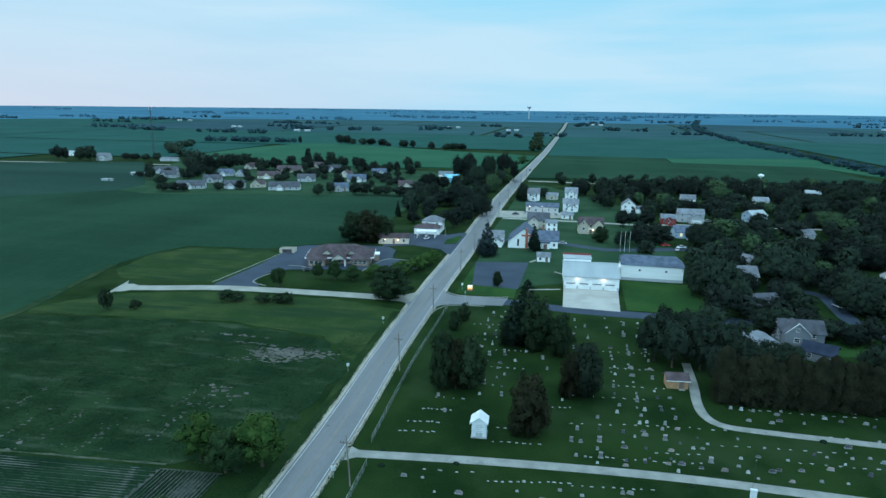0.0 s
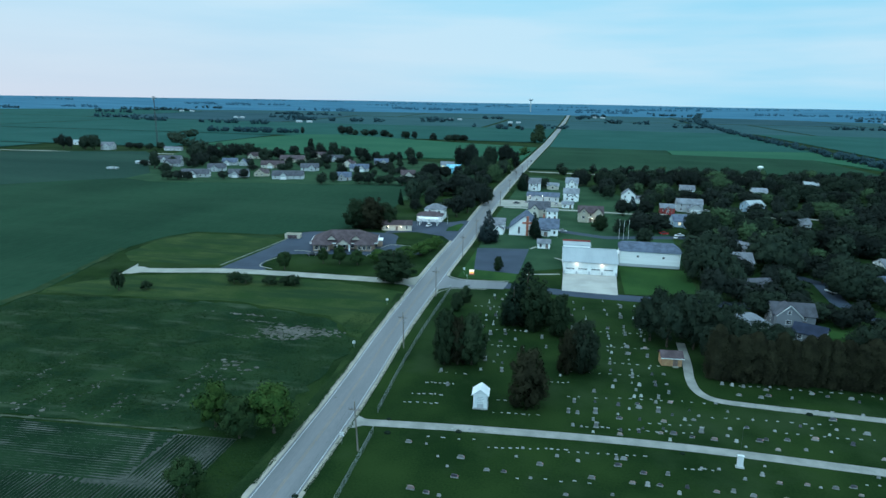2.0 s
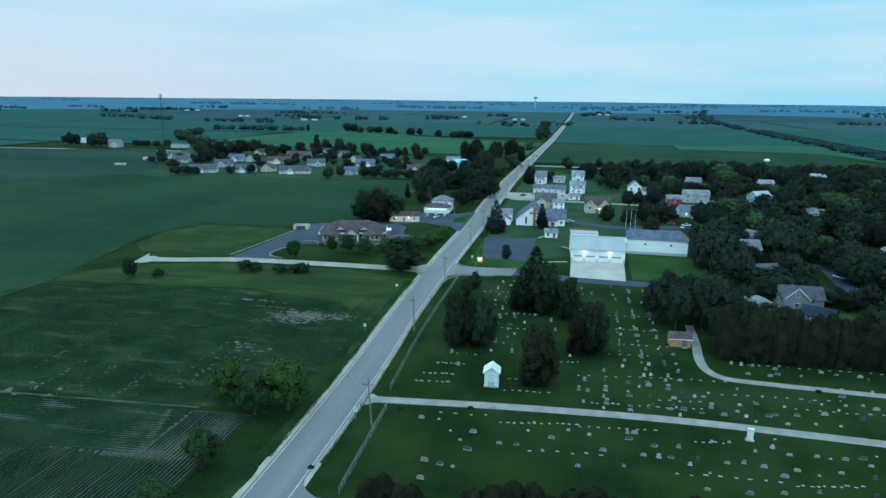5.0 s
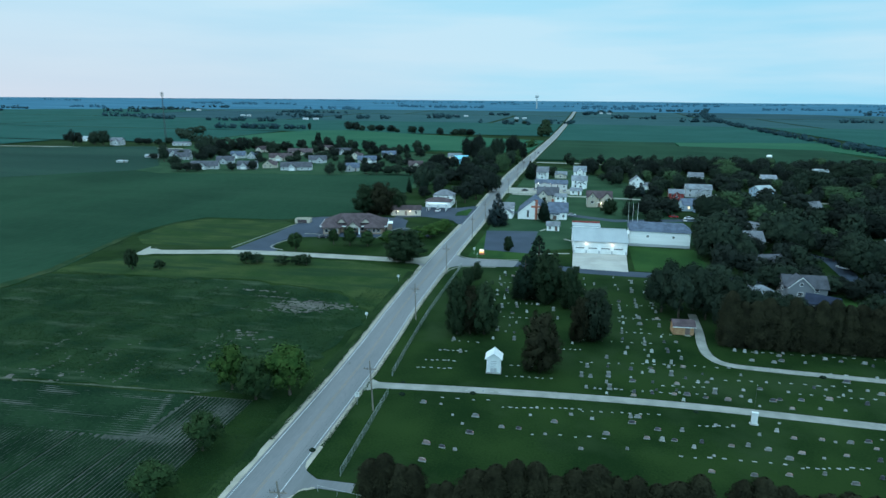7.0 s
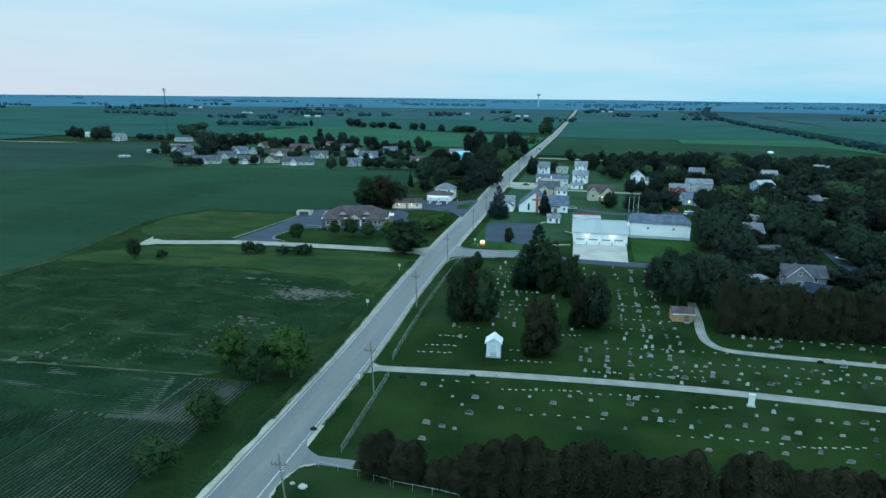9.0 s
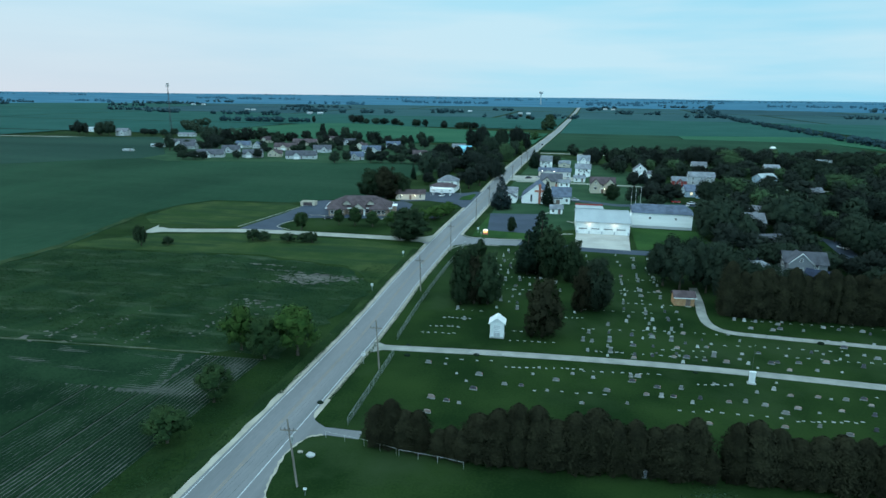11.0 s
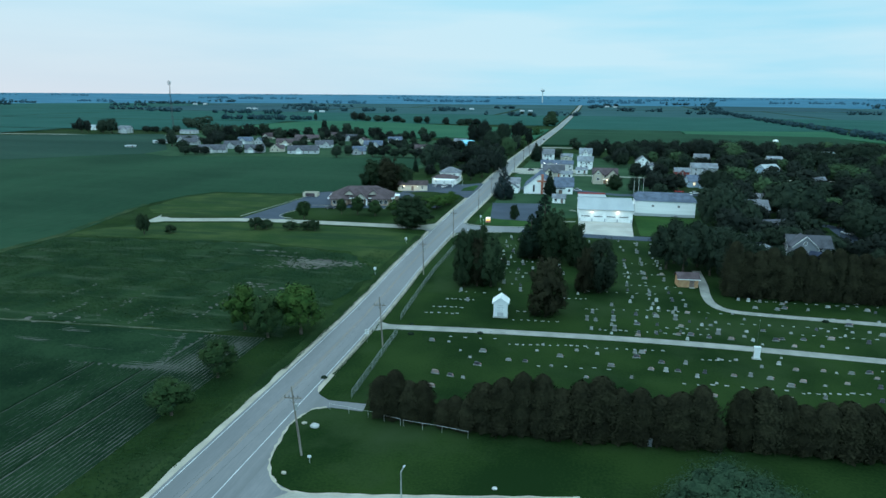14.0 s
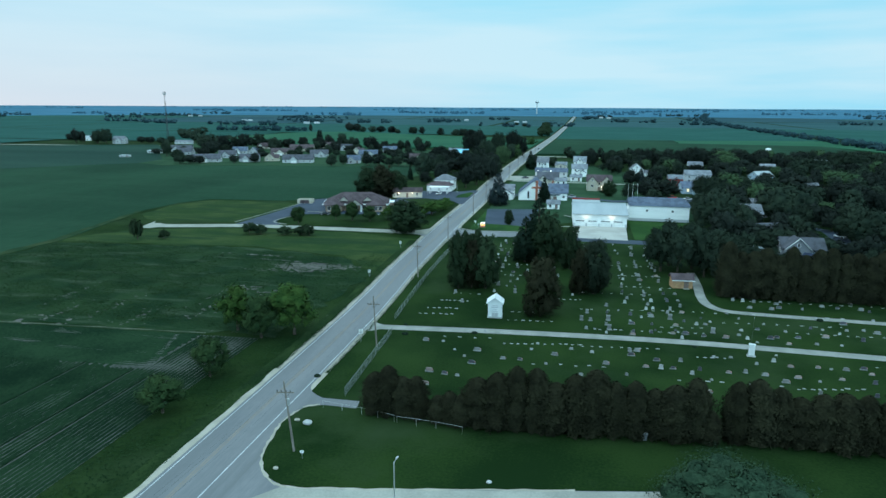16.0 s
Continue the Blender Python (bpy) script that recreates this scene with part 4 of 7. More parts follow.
def tree_line(name, points, count, hr, wr, material, seed, label, spread=6.0, clumps=5, leaves=6):
    """A far row of trees as one mass of uneven clumps with leaf sprays."""
    rng = random.Random(seed)
    verts, faces = foliage(), []
    line = smooth_line(points, 8)
    for _ in range(count):
        t = rng.random() * (len(line) - 1)
        i = int(t)
        a, b = line[i], line[min(i + 1, len(line) - 1)]
        x = a[0] + (b[0] - a[0]) * (t - i) + rng.uniform(-spread, spread)
        y = a[1] + (b[1] - a[1]) * (t - i) + rng.uniform(-spread, spread)
        bulk_tree(verts, faces, x, y, rng.uniform(*hr), rng.uniform(*wr), rng, clumps, leaves, 1.2)
    ob = new(name, raw(name, verts, faces, material))
    return tagged(ob, label, "trees", "", "stuff")


for cx, cy, cr in ((54, 250, 16), (78, 262, 15), (88, 255, 6), (-56, 258, 17), (29, 310, 12), (57, 356, 9), (82, 429, 8), (105, 398, 6), (117, 406, 6), (106, 351, 6), (157, 417, 6), (99, 193, 4),
                   (115, 195, 4), (123, 190, 4), (154, 236, 4), (29, 419, 14), (44, 419, 8), (44, 478, 8), (19, 471, 9), (31, 480, 8), (27, 361, 8), (43, 398, 6), (-35, 335, 12), (-41, 302, 12), (-20, 318, 11), (138, 224, 4), (132, 247, 4), (122, 335, 6),
                   (73, 310, 8), (52, 314, 12), (84, 382, 8), (131, 432, 6), (50, 440, 9), (63, 388, 9), (110, 377, 6), (66, 232, 22), (166, 354, 5), (109, 226, 4), (220, 587, 6), (42, 346, 9)):
    clear(cx, cy, cr)
# gaps towards the camera that keep these houses in view
for hx, hy in ((102, 395), (116, 406), (105, 354), (82, 430), (155, 415), (165, 356), (174, 275)):
    clear(hx, hy, 5)
    clear(hx - 1, hy - 9, 5)
    clear(hx - 2, hy - 16, 3)
for cx, cy, cr in ((93, 172, 7), (97, 181, 9), (108, 180, 10), (119, 178, 8), (101, 168, 9), (112, 167, 9), (121, 189, 5), (130, 214, 6), (130, 226, 4), (84, 182, 4), (108, 235, 5), (120, 255, 5)):
    clear(cx, cy, cr)
for k in range(22):
    if k > 7:
        clear(74 + 7 * k, 212 - max(0, k - 8) * 2.2, 2.5)
    clear(10 + 7 * k, 320 + 0.3 * k, 3.0)
rng = random.Random(9)
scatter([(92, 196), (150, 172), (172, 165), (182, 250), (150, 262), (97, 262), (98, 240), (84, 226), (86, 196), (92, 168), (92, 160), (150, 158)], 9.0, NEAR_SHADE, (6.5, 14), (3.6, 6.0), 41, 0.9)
EAST_MIX = FAR_TREE + FAR_TREE[:4]
# the large shade trees: place, height, crown radius, kind
BIG = [(97, 241, 15.5, 10.5, 2), (106.6, 248, 10, 5.8, 0), (110, 326, 12.9, 11, 2), (127.5, 266, 15.5, 13, 3), (163, 301, 13.5, 13, 0), (175, 301, 9.5, 8.5, 1), (143.5, 231, 12.4, 10, 2), (193, 404, 9.5, 14, 4), (154, 509, 10.5, 12, 4), (131, 516, 16, 10, 1),
       (167, 512, 12, 10.5, 0), (154.5, 399, 8, 7, 1), (158.5, 359, 11, 8, 0), (133.5, 326, 10.5, 9.5, 3), (208, 374, 14, 11, 0), (236, 508, 15, 16, 3), (201, 470, 12.5, 15, 2), (111, 493, 12, 8.5, 1), (90.6, 332, 9.6, 7, 1), (75, 375, 10, 6, 0), (80, 325, 8.5, 7, 0),
       (51, 505, 13.6, 8.5, 1), (70, 496, 13.4, 9.5, 2), (93.6, 504, 14.4, 10.5, 0), (61, 469, 5.4, 4.5, 3), (104, 216, 8.5, 6, 0), (112, 213, 9, 6, 1), (121, 219, 9, 6, 2), (118, 207, 7, 5, 0)]
for k, (x, y, h, w, kind) in enumerate(BIG):
    plant((GREAT_TREE if w > 8 else FAR_TREE)[kind], x, y, h, w, 71 * k, "large spreading shade tree in full leaf between the houses")
    clear(x, y, w * 0.55)
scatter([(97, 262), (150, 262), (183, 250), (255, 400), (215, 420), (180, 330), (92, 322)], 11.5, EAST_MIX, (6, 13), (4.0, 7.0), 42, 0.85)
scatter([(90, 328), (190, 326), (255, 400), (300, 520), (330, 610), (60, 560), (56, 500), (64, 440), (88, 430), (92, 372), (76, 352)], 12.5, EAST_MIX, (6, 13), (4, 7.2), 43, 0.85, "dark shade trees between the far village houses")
wood([(183, 250), (175, 165), (215, 165), (330, 560), (300, 520), (255, 400)], 15, (10, 15.5), (6.0, 9.0), 47, 0.85, "dark dense shade trees east of the village")
wood([(60, 545), (330, 590), (345, 625), (30, 590), (20, 545)], 13, (7, 11), (4.5, 6.5), 44, 0.35, "scattered trees at the village edge")
for x, y, h, w in ((88, 380, 9, 6), (128, 196, 7, 4), (134, 200, 8, 4.5)):
    plant(FAR_TREE[(x + y) % 2], x, y, h, w, x * 7)


plant(FAR_TREE[4], 122, 345, 12.5, 8.5, 90, "lighter green shade tree among the houses")
plant(FAR_TREE[4], 158, 545, 12, 10, 90, "olive green shade tree at the village edge")
# trees west of the highway: place, height, crown radius, kind
WEST = [(-61.2, 588.8, 21.9, 5.9, 0), (-53.5, 600.2, 24.5, 8.2, 1), (-35.6, 613.0, 22.0, 8.3, 2), (-23.3, 634.7, 22.6, 9.1, 0), (-9.8, 595.8, 18.7, 4.8, 1), (-37.7, 552.1, 17.8, 8.5, 2), (-17.9, 504.4, 14.7, 7.7, 4), (-16.5, 554.9, 13.8, 5.5, 3), (-70.2, 505.3, 13.7, 9.3, 1), (-58.8, 507.7, 11.5, 6.0, 0), (-74.3, 483.7, 9.4, 5.8, 0), (-30.1, 437.9, 13.6, 8.8, 1), (-34.9, 420.7, 13.8, 5.8, 0), (-50.5, 371.1, 18.3, 5.8, 3), (-12.5, 389.1, 14.6, 7.8, 0), (-14.4, 358.4, 14.4, 6.5, 1), (-7.2, 394.9, 11.5, 4.3, 2), (-18.0, 342.5, 13.2, 4.7, 0), (-60.3, 435.7, 11.9, 6.0, 1), (-42.4, 419.2, 10.6, 6.9, 0)]
for k, (x, y, h, w, kind) in enumerate(WEST):
    plant((GREAT_TREE if w > 7 else FAR_TREE)[kind], x, y, h, w, 53 * k, "broad fresh green shade tree beside the highway" if kind == 4 else "dark shade tree beside the highway")
scatter([(-46, 350), (-16, 345), (-15, 440), (-14, 600), (-60, 600), (-80, 520), (-62, 420)], 12, FAR_TREE[:4], (6, 10.5), (3.6, 6), 45, 0.7, "dark shade trees beside the highway")
plant(SPRUCE[1], -59.3, 373, 10.4, 2.3, 0, "small dark conifer beside the field")
for x, y in ((12, 470), (6.5, 492), (7, 500), (24, 480), (70, 318), (82, 336), (80, 300)):
    plant(FAR_TREE[rng.randrange(3)], x, y, rng.uniform(7, 11), rng.uniform(4, 5.5), rng.uniform(0, 360))
plant(SPRUCE[1], 8.5, 462, 14, 5, 0, "dense dark spruce beside the highway")
plant(BLUE[0], 84, 182, 10, 3.2, 0)
plant(BLUE[0], 82, 396, 9, 4, 60)
slab("lawn", [(8, 224), (64, 256), (95, 264), (95, 330), (88, 440), (56, 500), (20, 560), (4, 560), (3, 330)], -0.05, 0.012, SUB_LAWN, "mown lawns between the village houses", "lawn")
# subdivision lawns and trees
slab("lawn", [(-304, 466), (-300, 431), (-269, 419.5), (-240, 425.5), (-191, 438.5), (-144, 446.5), (-120, 454.5), (-76, 464.5), (-64, 384), (-20, 560), (-100, 645), (-143, 658), (-300, 671), (-424, 703), (-345, 521)], -0.05, 0.116, SUB_LAWN, "mown lawns round the bungalows of the subdivision", "lawn")
for k, (x, y, h, w) in enumerate(SUB_TREES):
    plant(FAR_TREE[k % 4], x, y, h * 1.08, w * 1.18, 67 * k, "dark shade tree in the gardens of the subdivision")
for k in range(70):
    x, y = rng.uniform(-340, -100), rng.uniform(500, 690)
    if y > 500 + abs(x + 200) * 0.15 and all((x - h[0] + 3) ** 2 + (y - h[1] + 8) ** 2 > 13 ** 2 for h in SUB):
        plant(FAR_TREE[rng.randrange(4)], x, y, rng.uniform(5, 8.5), rng.uniform(2.8, 4.6), rng.uniform(0, 360), "dark shade tree in the gardens of the subdivision")
garden = random.Random(31)
for k in range(75):
    x = garden.uniform(-345, -95)
    y = garden.uniform(560, 690) if k % 3 else garden.uniform(505, 560)
    if all((x - h[0] + 3) ** 2 + (y - h[1] + 8) ** 2 > 14 ** 2 for h in SUB):
        plant(FAR_TREE[k % 4], x, y, garden.uniform(7, 12) if y > 600 else garden.uniform(5, 7.5), garden.uniform(3.6, 6), garden.uniform(0, 360), "dark shade tree in the gardens of the subdivision")
# far rows and woods
for k in range(40):
    r_, a_ = rng.uniform(2650, 4500), rng.uniform(radians(52), radians(145))
    x, y = 40 + r_ * math.cos(a_), r_ * math.sin(a_)
    l_ = rng.uniform(80, 420)
    tree_line("far_woodland", [(x, y), (x + l_ * 0.5, y + 20), (x + l_, y - 10)], int(4 + l_ / 22), (9, 14), (11, 18), HAZE_WOOD, 160 + k, "woodland under the horizon painted haze blue", 15, 3, 3)
tree_line("far_tree_row", [(-350, 655), (-410, 700), (-470, 752), (-525, 830), (-545, 900)], 46, (8, 13.5), (5, 9), WOOD_MID, 51, "dark row of trees behind the subdivision")
tree_line("far_tree_row", [(-615, 1040), (-560, 1048), (-510, 1045), (-440, 1062)], 44, (8, 12), (6, 10), HAZED_LEAF, 59, "dark row of trees across the field")
for k, (x, y, h, w) in enumerate(((-352, 1046, 17, 9), (-340, 1048, 16, 9), (-328, 1042, 11, 7), (-308, 1038, 12, 9), (-294, 1036, 12, 9), (-270, 1023, 12.7, 10), (-258, 1018, 8, 6), (-226, 996, 13, 9), (-211, 998, 13, 6), (-174, 972, 12.8, 7), (-150, 972, 11, 9), (-138, 971, 11.6, 9), (-126, 970, 11, 9),
                                  (-138, 1518, 8, 11), (-118, 1570, 8, 7), (-87, 1452, 8.6, 8), (-422, 1037, 13.4, 4))):
    plant(FAR_TREE[k % 4], x, y, h, w, 51 * k, "lone dark field tree in a broken row")
tree_line("far_tree_row", [(365, 660), (366, 980), (372, 1530), (420, 2200), (560, 3000)], 300, (6, 10.5), (5, 8), HAZED_LEAF, 53, "long dark tree belt across the fields", 10)
tree_line("far_tree_row", [(-14, 560), (-18, 700), (-14, 820)], 16, (7, 11), (4, 6), LEAF, 54, "trees beside the highway", 3)
tree_line("far_tree_row", [(-16, 1000), (-26, 1200), (-40, 1500)], 40, (9, 14), (6, 9), LEAF_DARK, 55, "dark trees beside the highway", 9)
tree_line("far_tree_row", [(-120, 1420), (-60, 1380), (-200, 1480)], 8, (8, 12), (6, 9), HAZED_LEAF, 56, "lone dark field trees", 12)
tree_line("far_tree_row", [(40, 2200), (90, 2400), (150, 2500)], 30, (9, 13), (8, 12), HAZED_LEAF, 57, "dark trees round a far village", 20)
for k, (x, y, h, w) in enumerate(((-542, 636, 17.6, 5), (-538, 642, 15, 5), (-516, 640, 17, 8), (-504, 640, 18, 8), (-474, 664, 8.3, 7), (-464, 666, 8, 7), (-452, 668, 8, 6), (-440, 672, 9, 6), (-530, 655, 14, 7), (-600, 690, 9, 6))):
    plant(FAR_TREE[k % 4], x, y, h, w, 83 * k, "tall dark farmyard tree beside the farm road")
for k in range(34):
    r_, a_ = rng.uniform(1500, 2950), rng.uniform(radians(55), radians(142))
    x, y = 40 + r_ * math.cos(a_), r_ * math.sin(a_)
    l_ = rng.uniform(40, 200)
    tree_line("far_woodland", [(x, y), (x + l_ * 0.5, y + 10), (x + l_, y - 5)], int(5 + l_ / 12), (8, 13), (8, 13), HAZED_LEAF, 60 + k, "dark distant patch of woodland on the plain", 12, 3, 4)


# ---- building materials ----
def siding(name, c, spread=0.06):
    return mat(name, tuple(v * 0.9 for v in c), c, 0.3, 6.0, 0.7, 0.15, spread=spread, stretch=(0.3, 0.3, 6))


def shingle(name, c):
    return mat(name, tuple(v * 0.7 for v in c), tuple(v * 1.15 for v in c), 0.4, 5.0, 0.9, 0.4, spread=0.12)


WHITE_SIDING = siding("white_siding", (0.87, 0.88, 0.87))
CREAM_SIDING = siding("cream_siding", (0.58, 0.54, 0.46))
GREY_SIDING = siding("grey_siding", (0.42, 0.44, 0.46))
SLATE_SIDING = siding("slate_grey_siding", (0.17, 0.185, 0.205))
PALE_SIDING = siding("pale_grey_siding", (0.46, 0.48, 0.49))
TAN_SIDING = siding("tan_siding", (0.46, 0.42, 0.34))
BLUE_SIDING = siding("blue_siding", (0.36, 0.48, 0.58))
TEAL_SIDING = siding("turquoise_paint", (0.22, 0.58, 0.72))
RED_SIDING = siding("red_siding", (0.27, 0.05, 0.045))
BRICK = mat("brown_brick", (0.24, 0.17, 0.13), (0.36, 0.27, 0.21), 2.0, 18, 0.9, 0.4)
TAN_BRICK = mat("orange_brick", (0.36, 0.20, 0.11), (0.46, 0.28, 0.16), 2.0, 18, 0.9, 0.4)
RED_BRICK = mat("red_brick", (0.34, 0.11, 0.08), (0.46, 0.18, 0.12), 2.0, 18, 0.9, 0.4)
ROOF_GREY = shingle("grey_shingles", (0.17, 0.18, 0.20))
ROOF_PALE = shingle("pale_grey_shingles", (0.20, 0.22, 0.245))
ROOF_BROWN = shingle("brown_shingles", (0.090, 0.070, 0.076))
ROOF_DARK = shingle("dark_shingles", (0.085, 0.090, 0.105))
ROOF_NAVY = shingle("navy_shingles", (0.026, 0.034, 0.055))
ROOF_BLUE = shingle("blue_grey_shingles", (0.10, 0.125, 0.17))
METAL_ROOF = mat("pale_metal_roof", (0.2814, 0.3247, 0.341), (0.3355, 0.3788, 0.3951), 0.2, 3.0, 0.5, 0.1, 0.0, stretch=(1.2, 0.2, 1))
TRIM = mat("white_trim", (0.70, 0.71, 0.70), (0.80, 0.81, 0.80), 0.5, 8, 0.6, 0.05)
DOOR_PAINT = mat("door_paint", (0.14, 0.10, 0.09), (0.20, 0.15, 0.13), 0.8, 8, 0.5, 0.1)
DARK_METAL = mat("dark_metal", (0.05, 0.05, 0.055), (0.09, 0.09, 0.095), 1.0, 8, 0.5, 0.1, 0.5)
GALV = mat("galvanised_steel", (0.36, 0.38, 0.38), (0.50, 0.52, 0.52), 1.0, 8, 0.45, 0.1, 0.6)
GLASS = mat("window_glass", (0.02, 0.025, 0.03), (0.04, 0.05, 0.06), 0.3, 2, 0.08, 0.0)
LIT = glow("lit_window", (1.0, 0.75, 0.42), 1.2)


def wall_box(bm, w, d, h, t=0.2):
    """Four walls with thickness, footprint centred on the origin."""
    outer = [(-w / 2, -d / 2), (w / 2, -d / 2), (w / 2, d / 2), (-w / 2, d / 2)]
    inner = [(-w / 2 + t, -d / 2 + t), (w / 2 - t, -d / 2 + t), (w / 2 - t, d / 2 - t), (-w / 2 + t, d / 2 - t)]
    o0 = [bm.verts.new((x, y, -0.2)) for x, y in outer]
    o1 = [bm.verts.new((x, y, h)) for x, y in outer]
    i0 = [bm.verts.new((x, y, -0.2)) for x, y in inner]
    i1 = [bm.verts.new((x, y, h)) for x, y in inner]
    for k in range(4):
        n = (k + 1) % 4
        bm.faces.new((o0[k], o0[n], o1[n], o1[k]))
        bm.faces.new((i0[n], i0[k], i1[k], i1[n]))
        bm.faces.new((o1[k], o1[n], i1[n], i1[k]))
    return bm


def gable_ends(bm, w, d, h, ridge, t=0.2):
    """Triangular gable walls under a ridge along x."""
    for s in (-1, 1):
        x0, x1 = s * w / 2, s * (w / 2 - t)
        a = [bm.verts.new((x0, -d / 2, h)), bm.verts.new((x0, d / 2, h)), bm.verts.new((x0, 0, ridge))]
        b = [bm.verts.new((x1, -d / 2, h)), bm.verts.new((x1, d / 2, h)), bm.verts.new((x1, 0, ridge))]
        bm.faces.new(a)
        bm.faces.new(b[::-1])
        for k in range(3):
            n = (k + 1) % 3
            bm.faces.new((a[k], b[k], b[n], a[n]))
    return bm


def gable_roof(bm, w, d, h, ridge, over=0.45, t=0.16):
    """Two thick slopes, ridge along x."""
    slope = (ridge - h) / (d / 2)
    e = h - slope * over
    for s in (-1, 1):
        pts = [(-w / 2 - over, s * (d / 2 + over), e), (w / 2 + over, s * (d / 2 + over), e), (w / 2 + over, 0, ridge), (-w / 2 - over, 0, ridge)]
        top = [bm.verts.new((x, y, z + t)) for x, y, z in pts]
        low = [bm.verts.new((x, y, z + 0.01)) for x, y, z in pts]
        bm.faces.new(top)
        bm.faces.new(low[::-1])
        for k in range(4):
            n = (k + 1) % 4
            bm.faces.new((low[k], low[n], top[n], top[k]))
    bmesh.ops.recalc_face_normals(bm, faces=bm.faces)
    return bm


def hip_roof(bm, w, d, h, ridge, over=0.5, t=0.18):
    """Four slopes; ridge along the longer side."""
    W, D = w / 2 + over, d / 2 + over
    r = max(W - D, 0.05) if w >= d else 0.05
    rd = max(D - W, 0.0) if d > w else 0.0
    e = h - 0.05
    eave = [bm.verts.new((sx * W, sy * D, e + t)) for sx, sy in ((-1, -1), (1, -1), (1, 1), (-1, 1))]
    low = [bm.verts.new((sx * W, sy * D, e)) for sx, sy in ((-1, -1), (1, -1), (1, 1), (-1, 1))]
    if w >= d:
        a, b = bm.verts.new((-r, 0, ridge + t)), bm.verts.new((r, 0, ridge + t))
        bm.faces.new((eave[0], eave[1], b, a))
        bm.faces.new((eave[1], eave[2], b))
        bm.faces.new((eave[2], eave[3], a, b))
        bm.faces.new((eave[3], eave[0], a))
    else:
        a, b = bm.verts.new((0, -rd, ridge + t)), bm.verts.new((0, rd, ridge + t))
        bm.faces.new((eave[0], eave[1], a))
        bm.faces.new((eave[1], eave[2], b, a))
        bm.faces.new((eave[2], eave[3], b))
        bm.faces.new((eave[3], eave[0], a, b))
    for k in range(4):
        n = (k + 1) % 4
        bm.faces.new((low[k], low[n], eave[n], eave[k]))
    bm.faces.new(low[::-1])
    bmesh.ops.recalc_face_normals(bm, faces=bm.faces)
    return bm


def window(parent, m, w=1.0, h=1.3, pane=None, name="window"):
    """A framed window on a wall; m: its centre, facing local -y."""
    bm = bmesh.new()
    b = 0.09
    box(bm, -w / 2 - b, w / 2 + b, -0.05, 0.03, h / 2, h / 2 + b)
    box(bm, -w / 2 - b, w / 2 + b, -0.07, 0.03, -h / 2 - b, -h / 2)
    box(bm, -w / 2 - b, -w / 2, -0.05, 0.03, -h / 2, h / 2)
    box(bm, w / 2, w / 2 + b, -0.05, 0.03, -h / 2, h / 2)
    box(bm, -w / 2, w / 2, -0.035, 0.02, -0.025, 0.025)
    f = part(name, bm, TRIM, parent, "white window frame with dark glass")
    f.matrix_basis = m
    part("pane", boxed(-w / 2 + 0.002, w / 2 - 0.002, -0.02, 0.01, -h / 2 + 0.002, h / 2 - 0.002), pane or GLASS, f)
    return f


def door(parent, m, w=0.95, h=2.05, material=None):
    f = part("door", box(boxed(-w / 2 - 0.1, w / 2 + 0.1, -0.04, 0.02, 0.0, h + 0.1), -w / 2, w / 2, -0.07, -0.041, 0.03, h), material or DOOR_PAINT, parent)
    f.matrix_basis = m
    part("handle", boxed(w / 2 - 0.16, w / 2 - 0.1, -0.13, -0.07, 0.95, 1.08), GALV, f)
    return f


